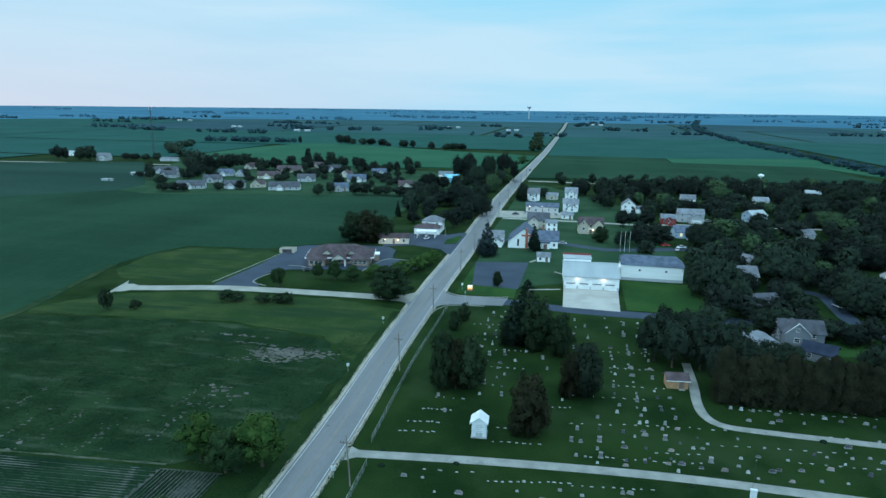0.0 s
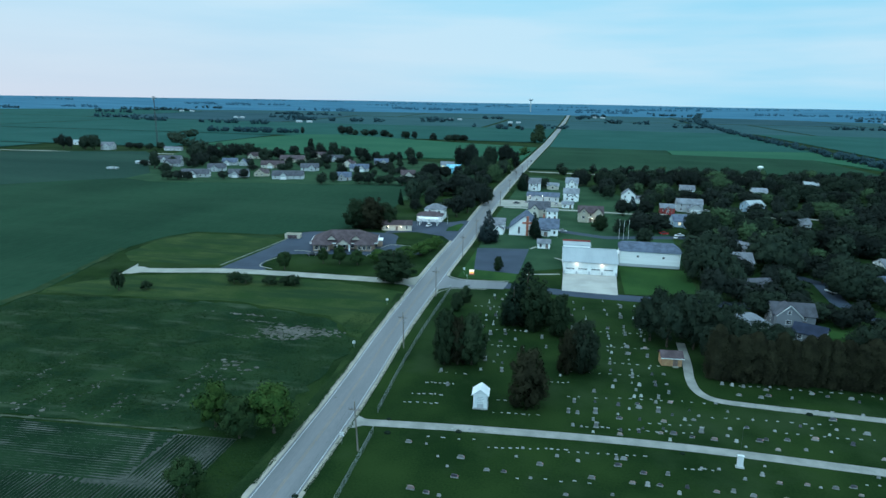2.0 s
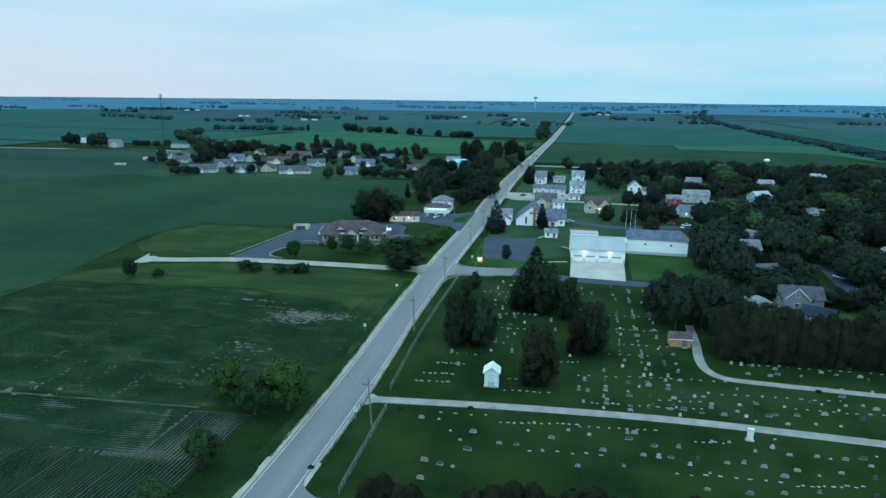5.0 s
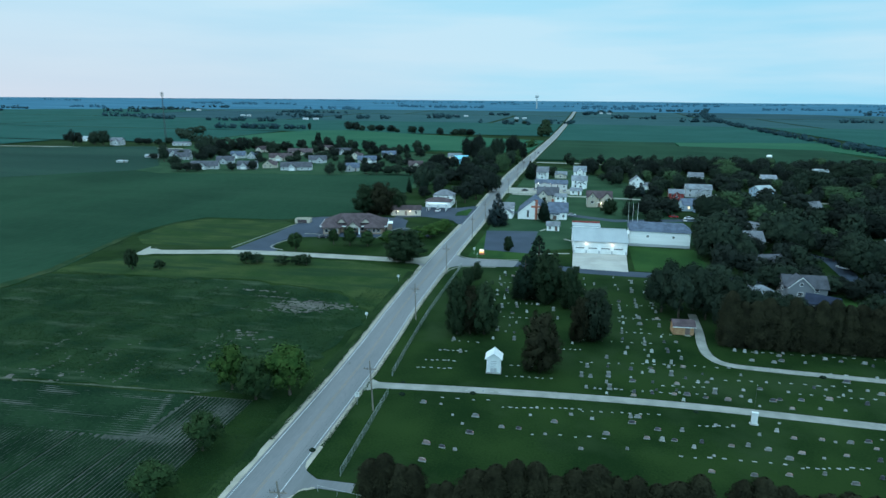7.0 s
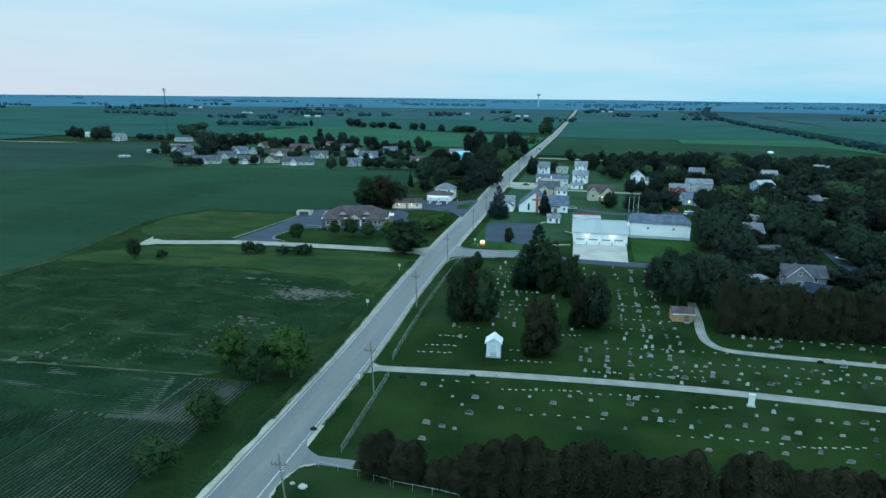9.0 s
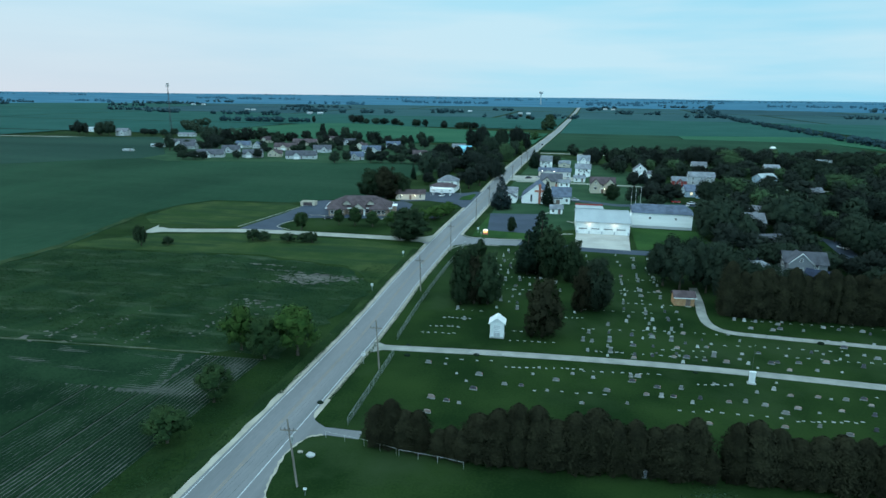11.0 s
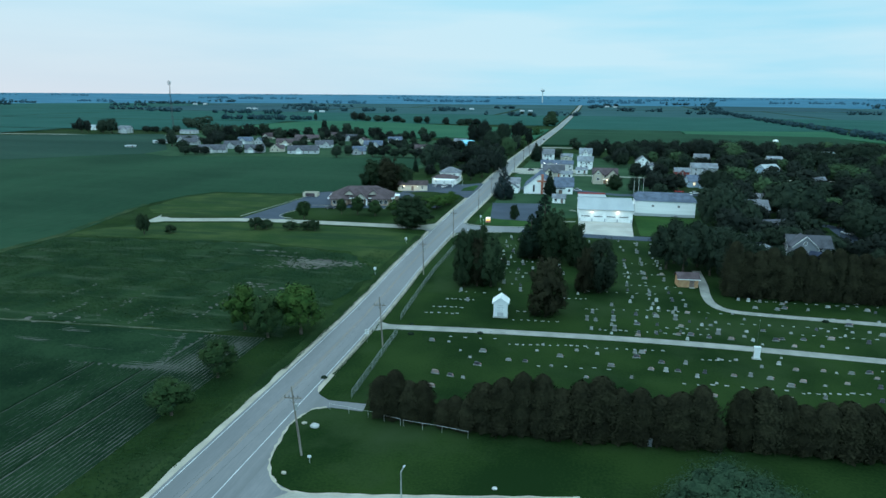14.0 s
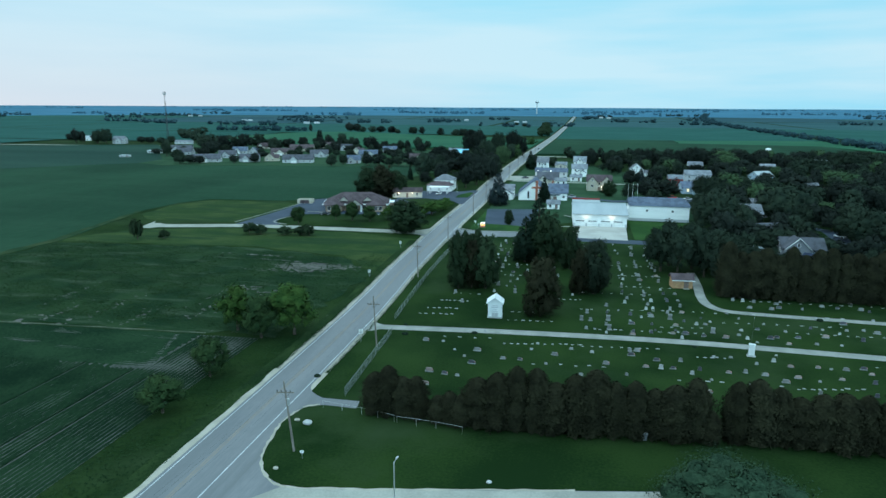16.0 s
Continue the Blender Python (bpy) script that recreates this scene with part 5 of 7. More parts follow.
def house(x, y, turn, w, d, h, ridge, wall, roof, label, style="gable", storeys=1, wing=None, chimney=False, garage=False, name="house", category="house", lit=0, group="village houses"):
    """A house with walls, roof, windows and door. wing: (w, d, h, ridge, offset) set before the front (-y)."""
    thing = empty(name, pose(x, y, 0, 0, 0, turn), label, category, group)
    bm = wall_box(bmesh.new(), w, d, h)
    if style == "gable":
        gable_ends(bm, w, d, h, ridge)
    part("wall", bm, wall, thing)
    part("roof", (gable_roof if style == "gable" else hip_roof)(bmesh.new(), w, d, h, ridge), roof, thing)
    per = h / storeys
    count = 0
    for s in range(storeys):
        zc = per * s + per * 0.55
        for side, length, depth, turn_ in ((0, w, d, 0), (1, d, w, 90), (2, w, d, 180), (3, d, w, 270)):
            n = max(2, int(length / 4.2))
            for k in range(n):
                px = length * ((k + 0.5) / n - 0.5)
                if s == 0 and side == 0 and k == n // 2:
                    door(thing, pose(0, 0, 0, 0, 0, turn_) @ pose(px, -depth / 2 - 0.02, 0.12))
                    continue
                lit_pane = LIT if count < lit and side == 0 else None
                count += side == 0
                window(thing, pose(0, 0, 0, 0, 0, turn_) @ pose(px, -depth / 2 - 0.01, zc), 0.95, min(1.35, per * 0.48), lit_pane)
    if style == "gable":
        for s, t_ in ((1, 90), (-1, 270)):
            if ridge - h > 1.8:
                window(thing, pose(0, 0, 0, 0, 0, t_) @ pose(0, -w / 2 - 0.01, h + (ridge - h) * 0.35), 0.8, 1.0)
    if wing:
        ww, wd, wh, wr, off = wing
        wm = pose(off, -d / 2 - wd / 2 + 0.05, 0)
        wb = wall_box(bmesh.new(), wd + 0.4, ww, wh)
        gable_ends(wb, wd + 0.4, ww, wh, wr)
        wp = part("wing_wall", wb, wall, thing)
        wp.matrix_basis = wm @ pose(0, 0.2, 0, 0, 0, 90)
        rp = part("wing_roof", gable_roof(bmesh.new(), wd + 2.5, ww, wh, wr, 0.4), roof, thing)
        rp.matrix_basis = wm @ pose(0, 1.2, 0, 0, 0, 90)
        if garage:
            g = part("garage_door", boxed(-ww * 0.36, ww * 0.36, -0.06, 0.02, 0.02, 2.2), TRIM, thing, "white garage door")
            g.matrix_basis = wm @ pose(0, -wd / 2 - 0.02, 0)
        else:
            window(thing, wm @ pose(0, -wd / 2 - 0.02, wh * 0.55), 1.4, 1.2)
            if wr - wh > 1.5:
                window(thing, wm @ pose(0, -wd / 2 - 0.02, wh + (wr - wh) * 0.3), 0.8, 0.9)
    if chimney:
        part("chimney", box(boxed(w * 0.2, w * 0.2 + 0.7, -0.35, 0.35, h, ridge + 0.9), w * 0.2 - 0.06, w * 0.2 + 0.76, -0.41, 0.41, ridge + 0.9, ridge + 1.02), RED_BRICK, thing)
    return thing


# ---- village buildings ----
def fire_garage():
    thing = empty("fire_garage", pose(44.2, 238, 0, 0, 0, 2.5), "white fire garage with pale metal roof and four lit doors", "garage")
    w, d, h, ridge = 20.4, 24.0, 4.9, 7.6
    m0 = pose(w / 2, d / 2, 0)
    bm = wall_box(bmesh.new(), w, d, h)
    gable_ends(bm, w, d, h, ridge)
    part("wall", bm, WHITE_SIDING, thing).matrix_basis = m0
    part("roof", gable_roof(bmesh.new(), w, d, h, ridge, 0.5), METAL_ROOF, thing, "pale ribbed metal roof").matrix_basis = m0
    ribs = bmesh.new()
    for k in range(21):
        x = k * (w + 0.6) / 20 - 0.3
        for y0, y1, z0, z1 in ((-0.4, d / 2, h + 0.1, ridge + 0.19), (d / 2, d + 0.4, ridge + 0.19, h + 0.1)):
            tube(ribs, (x, y0, z0), (x, y1, z1), 0.018, 0.018, 4)
    part("roof_rib", ribs, METAL_ROOF, thing)
    part("ridge_cap", boxed(-0.3, w + 0.3, d / 2 - 0.3, d / 2 + 0.3, ridge + 0.17, ridge + 0.24), METAL_ROOF, thing)
    for k in range(4):
        x = 2.6 + 4.85 * k
        dr = part("bay_door", boxed(x - 1.85, x + 1.85, -0.05, 0.02, 0.0, 3.7), TRIM, thing, "white sectional bay door")
        for j in range(4):
            part("pane", boxed(x - 1.6 + 0.82 * j, x - 0.9 + 0.82 * j, -0.07, -0.051, 1.9, 2.3), GLASS, dr)
        for j in range(4):
            part("door_groove", boxed(x - 1.85, x + 1.85, -0.058, -0.051, 0.72 * (j + 1), 0.72 * (j + 1) + 0.03), GREY_SIDING, dr)
    for x in (0.35, 5.03, 9.9, 14.7, 20.0):
        part("column_guard", boxed(x - 0.28, x + 0.28, -0.28, -0.02, 0, 1.2), GREY_SIDING, thing, "grey bollard plinth")
    for x in (5.03, 14.7):
        f = part("wall_lamp", boxed(x - 0.3, x + 0.3, -0.35, -0.02, 4.25, 4.5), GALV, thing, "bright wall lamp")
        part("lamp_glass", boxed(x - 0.2, x + 0.2, -0.26, -0.04, 4.19, 4.245), LAMP_GLOW, f)
    part("gutter", boxed(-0.4, w + 0.4, -0.68, -0.5, h - 0.22, h - 0.06), GREY_SIDING, thing)
    door(thing, pose(0, 0, 0, 0, 0, -90) @ pose(-4, 0.0, 0.1), 1.0, 2.1)
    door(thing, pose(20.42, 2.0, 0.1, 0, 0, 90), 1.0, 2.1)
    part("annexe_wall", boxed(0.4, 11.5, d + 0.25, d + 7, -0.1, 5.8), WHITE_SIDING, thing)
    part("annexe_roof", boxed(0.1, 11.8, d + 0.2, d + 7.3, 5.8, 6.1), METAL_ROOF, thing)
    part("red_parapet", boxed(0.1, 11.8, d + 7.3, d + 7.6, 5.5, 6.75), RED_SIDING, thing, "red parapet edge")
    return thing


def hall():
    thing = empty("hall", pose(66.4, 256, 0, 0, 0, 0.5), "long white hall with a dark rounded blue-grey roof", "hall")
    w, d, h = 23.5, 12.0, 6.2
    part("wall", wall_box(bmesh.new(), w, d, h), WHITE_SIDING, thing).matrix_basis = pose(w / 2, d / 2, 0)
    part("wainscot", boxed(-0.04, w + 0.04, -0.04, -0.003, 0, 1.1), GREY_SIDING, thing, "grey lower wall band")
    bm = bmesh.new()
    n = 10
    prof = [(-0.4 + (d + 0.8) * k / n, h + 2.9 * math.sin(math.pi * k / n) ** 0.75) for k in range(n + 1)]
    xs = [-0.4, 1.2, w - 2.2, w + 0.4]
    grid = []
    for x, f in zip(xs, (0.75, 1.0, 1.0, 0.35)):
        grid.append([bm.verts.new((x, y, h + (z - h) * f)) for y, z in prof])
    for a, b in zip(grid, grid[1:]):
        for k in range(n):
            bm.faces.new((a[k], b[k], b[k + 1], a[k + 1]))
    bm.faces.new(grid[0])
    bm.faces.new(grid[-1][::-1])
    bm.faces.new([v for v in (grid[0][0], grid[0][-1], grid[-1][-1], grid[-1][0])])
    bmesh.ops.recalc_face_normals(bm, faces=bm.faces)
    part("roof", bm, ROOF_BLUE, thing, "dark blue-grey rounded roof")
    for x in (7.0, 17.0):
        window(thing, pose(x, -0.01, 4.3), 0.8, 0.8)
    part("annexe_wall", boxed(-3.5, -0.01, 2, 9, -0.1, 4.5), WHITE_SIDING, thing)
    return thing


def clinic():
    thing = empty("clinic", pose(-53, 259, 0, 0, 0, 15), "low brick clinic with a broad brown hipped roof", "clinic")
    part("wall", wall_box(bmesh.new(), 27, 14, 3.1), BRICK, thing)
    part("fascia", wall_box(bmesh.new(), 29.6, 16.6, 0.3, 0.12), TRIM, thing, "white fascia board").matrix_basis = pose(0, 0, 2.85)
    part("roof", hip_roof(bmesh.new(), 27, 14, 3.0, 7.2, 1.2), ROOF_BROWN, thing)
    for x, w, y in ((-9.5, 7, -8.5), (9, 7, -8.5)):
        bm = wall_box(bmesh.new(), w, 5, 3.0)
        part("bay_wall", bm, BRICK, thing).matrix_basis = pose(x, y, 0)
        part("bay_roof", hip_roof(bmesh.new(), w, 8, 2.9, 5.6, 0.9), ROOF_BROWN, thing).matrix_basis = pose(x, y + 1.4, 0)
        for k in (-2, 0, 2):
            window(thing, pose(x + k, y - 2.51, 1.6), 1.3, 1.5)
    part("porch_roof", gable_roof(bmesh.new(), 7.5, 6, 3.0, 5.6, 0.4), ROOF_BROWN, thing).matrix_basis = pose(0, -8.0, 0, 0, 0, 90)
    bm = bmesh.new()
    gable_ends(bm, 6.2, 5.4, 3.0, 5.5)
    part("porch_gable", bm, CREAM_SIDING, thing, "cream gable over the porch").matrix_basis = pose(0, -8.4, 0, 0, 0, 90)
    for x in (-5.4, 5.2):
        dormer = bmesh.new()
        gable_roof(dormer, 6.5, 4.2, 4.3, 6.2, 0.3)
        part("dormer_roof", dormer, ROOF_BROWN, thing).matrix_basis = pose(x, -4.2, 0, 0, 0, 90)
        bm = bmesh.new()
        gable_ends(bm, 6.0, 4.0, 4.3, 6.1)
        part("dormer_gable", bm, CREAM_SIDING, thing, "small cream gable in the roof").matrix_basis = pose(x, -4.2, 0, 0, 0, 90)
    for x in (-2.6, 2.6):
        part("porch_post", boxed(x - 0.3, x + 0.3, -11.4, -10.8, 0, 3.0), TRIM, thing)
    for k in range(3):
        window(thing, pose(-3.6 + 3.6 * k, -7.01, 1.6), 1.6, 1.6)
    for k in range(4):
        window(thing, pose(13.51, -4.5 + 3 * k, 1.6, 0, 0, 90), 1.3, 1.5)
        window(thing, pose(-13.51, -4.5 + 3 * k, 1.6, 0, 0, -90), 1.3, 1.5)
    part("end_porch_wall", boxed(14.2, 16.5, -2, 2.5, 0, 2.9), BRICK, thing)
    part("end_porch_roof", boxed(13.9, 16.9, -2.4, 2.9, 2.9, 3.15), TRIM, thing)
    return thing


def church():
    thing = empty("church", pose(16.0, 303.5, 0, 0, 0, 2), "white church with a tall red brick cross on its gable", "church")
    w, d, h, ridge = 15.0, 20.0, 3.4, 9.6
    m0 = pose(w / 2, d / 2, 0, 0, 0, 90)
    bm = wall_box(bmesh.new(), d, w, h)
    gable_ends(bm, d, w, h, ridge)
    part("wall", bm, WHITE_SIDING, thing).matrix_basis = m0
    part("roof", gable_roof(bmesh.new(), d, w, h, ridge, 0.5), ROOF_BLUE, thing).matrix_basis = m0
    part("cross_upright", boxed(8.3, 9.5, -0.35, -0.02, 0, 9.8), RED_BRICK, thing, "red brick upright of the cross")
    part("cross_arm", boxed(6.4, 11.4, -0.3, -0.021, 5.9, 6.8), RED_BRICK, thing, "red brick arm of the cross")
    part("tall_window", boxed(4.4, 5.3, -0.08, -0.01, 1.0, 4.4), GLASS, thing)
    for k in range(5):
        window(thing, pose(-0.02, 3 + 3.6 * k, 1.9, 0, 0, -90), 0.9, 1.6)
    wing = bmesh.new()
    wall_box(wing, 9.0, 12.0, 3.6)
    gable_ends(wing, 9.0, 12.0, 3.6, 7.6)
    part("wing_wall", wing, WHITE_SIDING, thing).matrix_basis = pose(w + 4.4, 8.5, 0)
    part("wing_roof", gable_roof(bmesh.new(), 9.5, 12, 3.6, 7.6, 0.4), ROOF_BLUE, thing).matrix_basis = pose(w + 4.4, 8.5, 0)
    part("entry_wall", boxed(w + 1.0, w + 5.0, 0.6, 2.6, 0, 2.8), WHITE_SIDING, thing)
    part("entry_roof", boxed(w + 0.7, w + 5.3, 0.2, 2.7, 2.8, 3.1), ROOF_BLUE, thing)
    door(thing, pose(w + 3.0, 0.59, 0.1), 1.6, 2.1)
    window(thing, pose(w + 7.2, 2.48, 1.8), 1.0, 1.3)
    part("chimney", boxed(w + 1.2, w + 2.0, 9.2, 10.0, 6.0, 8.9), RED_BRICK, thing)
    return thing


LAMP_GLOW = glow("lamp_glow", (1.0, 0.93, 0.78), 4.0)
WARM_GLOW = glow("warm_lamp_glow", (1.0, 0.80, 0.48), 9.0)
fire_garage()
hall()
clinic()
church()
def cemetery_shed():
    thing = empty("cemetery_shed", pose(73.4, 156.4, 0, 0, 0, 6), "small orange brick cemetery shed with brown roof", "shed")
    w, d, h, ridge = 5.0, 3.6, 2.4, 3.5
    bm = wall_box(bmesh.new(), w, d, h)
    gable_ends(bm, w, d, h, ridge)
    part("wall", bm, TAN_BRICK, thing)
    part("roof", gable_roof(bmesh.new(), w, d, h, ridge, 0.4, 0.14), ROOF_BROWN, thing)
    part("fascia", boxed(-w / 2 - 0.4, w / 2 + 0.4, -d / 2 - 0.46, -d / 2 - 0.41, h - 0.34, h - 0.14), TRIM, thing, "pale fascia board")
    door(thing, pose(0.9, -d / 2 - 0.02, 0.05), 1.0, 2.0)
    part("step", boxed(0.2, 1.6, -d / 2 - 0.9, -d / 2 - 0.12, -0.05, 0.12, 0.02), CONCRETE, thing)


cemetery_shed()
# east side, along the highway
house(8.8, 311, 2, 8.5, 9, 4.6, 6.8, WHITE_SIDING, ROOF_GREY, "white house with grey roof beside the church", storeys=2, wing=(6, 4, 2.8, 4.6, 1.0))
house(34.4, 280.2, 2, 5.6, 4.2, 2.5, 3.9, WHITE_SIDING, ROOF_PALE, "small white garden shed beside the church", name="shed", category="shed", group="")
house(27.2, 362.4, 2, 12, 9, 4.6, 8.4, CREAM_SIDING, ROOF_DARK, "dark-roofed house behind the church", storeys=2, wing=(5, 3, 4.6, 7.0, -2.5))
house(35.1, 352.0, 0, 6, 5, 5.0, 6.4, WHITE_SIDING, ROOF_PALE, "small white two-storey house behind the church", storeys=2)
tan_house = house(56.0, 354.1, 2, 13.4, 8.5, 5.2, 8.4, TAN_SIDING, ROOF_BROWN, "tan two-gabled house with a lit porch", storeys=2, wing=(5, 1.6, 5.2, 8.0, -3.9), lit=2)
gable = wall_box(bmesh.new(), 2.0, 5, 5.2)
gable_ends(gable, 2.0, 5, 5.2, 8.0)
part("wing_wall", gable, TAN_SIDING, tan_house).matrix_basis = pose(3.9, -4.85, 0, 0, 0, 90)
part("wing_roof", gable_roof(bmesh.new(), 4.1, 5, 5.2, 8.0, 0.4), ROOF_BROWN, tan_house).matrix_basis = pose(3.9, -3.85, 0, 0, 0, 90)
for z in (1.7, 4.0):
    window(tan_house, pose(3.9, -5.88, z), 1.2, 1.2)
part("porch_roof", boxed(-1.4, 1.4, -5.6, -4.3, 2.5, 2.7, 0.03), TRIM, tan_house, "white porch roof")
for px_ in (-1.25, 1.25):
    part("porch_post", boxed(px_ - 0.07, px_ + 0.07, -5.5, -5.36, 0, 2.499), TRIM, tan_house)
house(26.2, 421.1, 2, 21, 12, 3.4, 5.4, PALE_SIDING, ROOF_BLUE, "long pale service garage with blue-grey roof", wing=(8, 3, 3.2, 4.6, -4), name="service_garage", category="garage", group="")
house(42.9, 396.0, 0, 7, 5.5, 2.6, 4.0, WHITE_SIDING, ROOF_PALE, "small white detached garage", name="shed", category="garage", group="")
house(44.5, 427.4, 0, 10, 8, 5.2, 8.0, WHITE_SIDING, ROOF_PALE, "white two-storey village house", storeys=2, wing=(6, 3, 3.0, 4.6, 1))
house(17.2, 470.3, 0, 8.6, 9, 5.4, 8.8, WHITE_SIDING, ROOF_GREY, "white gabled house beside the highway", storeys=2, wing=(5, 2.4, 3, 5, 0))
house(30.4, 478.7, 0, 8.5, 6, 2.9, 4.8, CREAM_SIDING, ROOF_PALE, "pale garage with a dark open bay", name="shed", category="garage", group="", wing=(5, 1, 2.7, 3.8, 0))
house(44.3, 478.7, 0, 9, 8, 5.6, 9.2, WHITE_SIDING, ROOF_PALE, "tall white gabled village house", storeys=2, wing=(4.5, 1.6, 5.6, 8.4, 0))
house(81.7, 430.5, 90, 8, 8.5, 5.4, 8.8, WHITE_SIDING, ROOF_GREY, "white gabled house among dark trees", storeys=2, wing=(6, 5, 3, 4.6, 0))
house(102.1, 394.9, 0, 8.5, 6.5, 3.6, 5.6, RED_SIDING, ROOF_PALE, "red house with pale gable roof", wing=(4, 1.8, 3, 4.8, 0))
house(116.3, 406.4, 0, 15, 9, 5.2, 7.6, GREY_SIDING, ROOF_PALE, "grey two-storey house with a front gable", storeys=2, wing=(8, 5, 3.2, 5.6, 2.5), garage=True)
house(105.3, 354.1, 8, 12, 9, 3.4, 6.2, BLUE_SIDING, ROOF_BLUE, "pale blue house with low blue-grey roof", wing=(6, 4, 3.0, 5.0, 2), lit=1)
house(155.0, 414.8, 30, 11, 9, 4.6, 7.2, BLUE_SIDING, METAL_ROOF, "pale blue house with a light metal roof", storeys=2)
house(165.5, 356.2, 20, 6, 6, 4.6, 7.0, GREY_SIDING, ROOF_GREY, "grey gabled house hidden by trees", storeys=2)
house(112.1, 257.7, 5, 8.5, 8, 5.2, 8.2, SLATE_SIDING, ROOF_GREY, "grey gabled house with two attic windows", storeys=2)
house(122.6, 282.8, -35, 10, 8, 4.6, 7.0, SLATE_SIDING, ROOF_GREY, "pale-roofed house among dark trees", storeys=2)
house(109.5, 227.3, 20, 13, 9, 3.0, 5.8, SLATE_SIDING, ROOF_DARK, "low house mostly hidden by trees")
house(98.5, 189, 14, 11, 8, 2.9, 5.0, PALE_SIDING, ROOF_PALE, "low grey house with a pale hipped roof", "hip", wing=(5, 2, 2.8, 4.2, 1.5), chimney=False)
gable_house = house(113.2, 196.6, 2, 12, 7.2, 4.2, 7.0, SLATE_SIDING, ROOF_DARK, "grey two-storey house with white trimmed gable", storeys=2, wing=(6.6, 2.6, 4.8, 7.7, -2.4))
for s_ in (-1, 1):
    part("barge_board", tube(bmesh.new(), (-2.4 + s_ * 3.7, -6.55, 4.45), (-2.4, -6.55, 7.82), 0.11, 0.11, 4), TRIM, gable_house, "white barge board of the gable")
house(115.2, 184.4, -28, 8, 7, 2.6, 4.4, SLATE_SIDING, ROOF_NAVY, "grey garage with a dark blue roof", name="shed", category="garage", group="")
house(154.5, 234.6, 5, 12, 9, 5.2, 7.8, BLUE_SIDING, ROOF_BLUE, "blue-grey house behind the street", storeys=2, wing=(5, 3, 2.9, 4.4, -2))
house(173.9, 274.4, 10, 11, 8, 3.4, 5.6, WHITE_SIDING, ROOF_GREY, "white house among dark trees")
house(178.1, 492.3, 0, 10, 8, 3.4, 5.6, WHITE_SIDING, ROOF_PALE, "white house at the edge of the village")
house(231.5, 549.9, 0, 12, 8, 3.4, 5.4, GREY_SIDING, METAL_ROOF, "pale grey garage among dark trees")
house(125.7, 476.6, 0, 10, 8, 4.8, 7.4, WHITE_SIDING, ROOF_GREY, "white house behind the trees", storeys=2)
for k in range(5):
    house(192 + 7.5 * k, 556 + (k % 2) * 4, 8 * k, 6.5, 2.6, 2.9, 3.1, WHITE_SIDING, METAL_ROOF, "white camper trailer in a row", "hip", name="camper", category="camper", group="campers")
# west side
house(-29, 338, 2, 11, 8.5, 5.4, 8.0, WHITE_SIDING, ROOF_GREY, "white bank house with a grey upper roof", "hip", storeys=2, lit=1)
house(-30, 329, 2, 13.5, 8, 3.2, 5.0, WHITE_SIDING, ROOF_BROWN, "white bank front with a brown hipped roof", "hip")
house(-41, 301, 14, 15, 7.5, 3.0, 4.6, CREAM_SIDING, ROOF_BROWN, "low cream shop with a lit wall lamp")
house(-75, 597, 10, 13, 9, 3.2, 6.0, WHITE_SIDING, ROOF_PALE, "white-roofed house by the field", lit=1)
house(-61, 556, 10, 12, 9, 5.0, 7.6, TEAL_SIDING, mat("turquoise_tarp", (0.16, 0.46, 0.62), (0.25, 0.60, 0.74), 0.3, 3, 0.6, 0.2), "house under bright turquoise roof sheeting", storeys=2)
# subdivision
walls = [GREY_SIDING, PALE_SIDING, TAN_SIDING, CREAM_SIDING, PALE_SIDING]
names = ["grey", "pale grey", "tan", "cream", "pale grey"]
roofs = [ROOF_DARK, ROOF_DARK, ROOF_BROWN, ROOF_BROWN, ROOF_BLUE]
hr = random.Random(77)
for x, y, w, d, tone in SUB:
    house(x, y, hr.uniform(8, 22) + (hr.choice((0, 0, 90)) if w < 16 else 0), w * 0.98, d * 0.95, 3.0, 6.4, walls[tone], roofs[tone], names[tone] + " bungalow with a front gable in the subdivision", wing=(6, 3, 2.9, 5.6, hr.uniform(-3, 3)), garage=hr.random() < 0.5, group="subdivision houses")
# farm by the side road
house(-495, 652, 10, 14, 9, 5.4, 8.6, PALE_SIDING, ROOF_GREY, "pale farmhouse among dark trees", storeys=2, wing=(6, 4, 5, 7.5, 2), name="farmhouse", category="farmhouse", group="")
house(-580, 697, 10, 11, 8, 3.4, 6, WHITE_SIDING, METAL_ROOF, "small white farm shed", name="shed", category="shed", group="")
house(-420, 668, 10, 20, 7, 3.0, 4.4, PALE_SIDING, ROOF_GREY, "long low pale farm shed", name="shed", category="shed", group="")
house(-357, 529, 12, 13, 4.5, 2.0, 2.8, PALE_SIDING, METAL_ROOF, "low field shed with pale roof", name="shed", category="shed", group="")
house(-352, 481, 12, 9, 3, 1.4, 2.0, PALE_SIDING, METAL_ROOF, "low pale farm trailer in the field", "hip", name="trailer", category="trailer", group="")
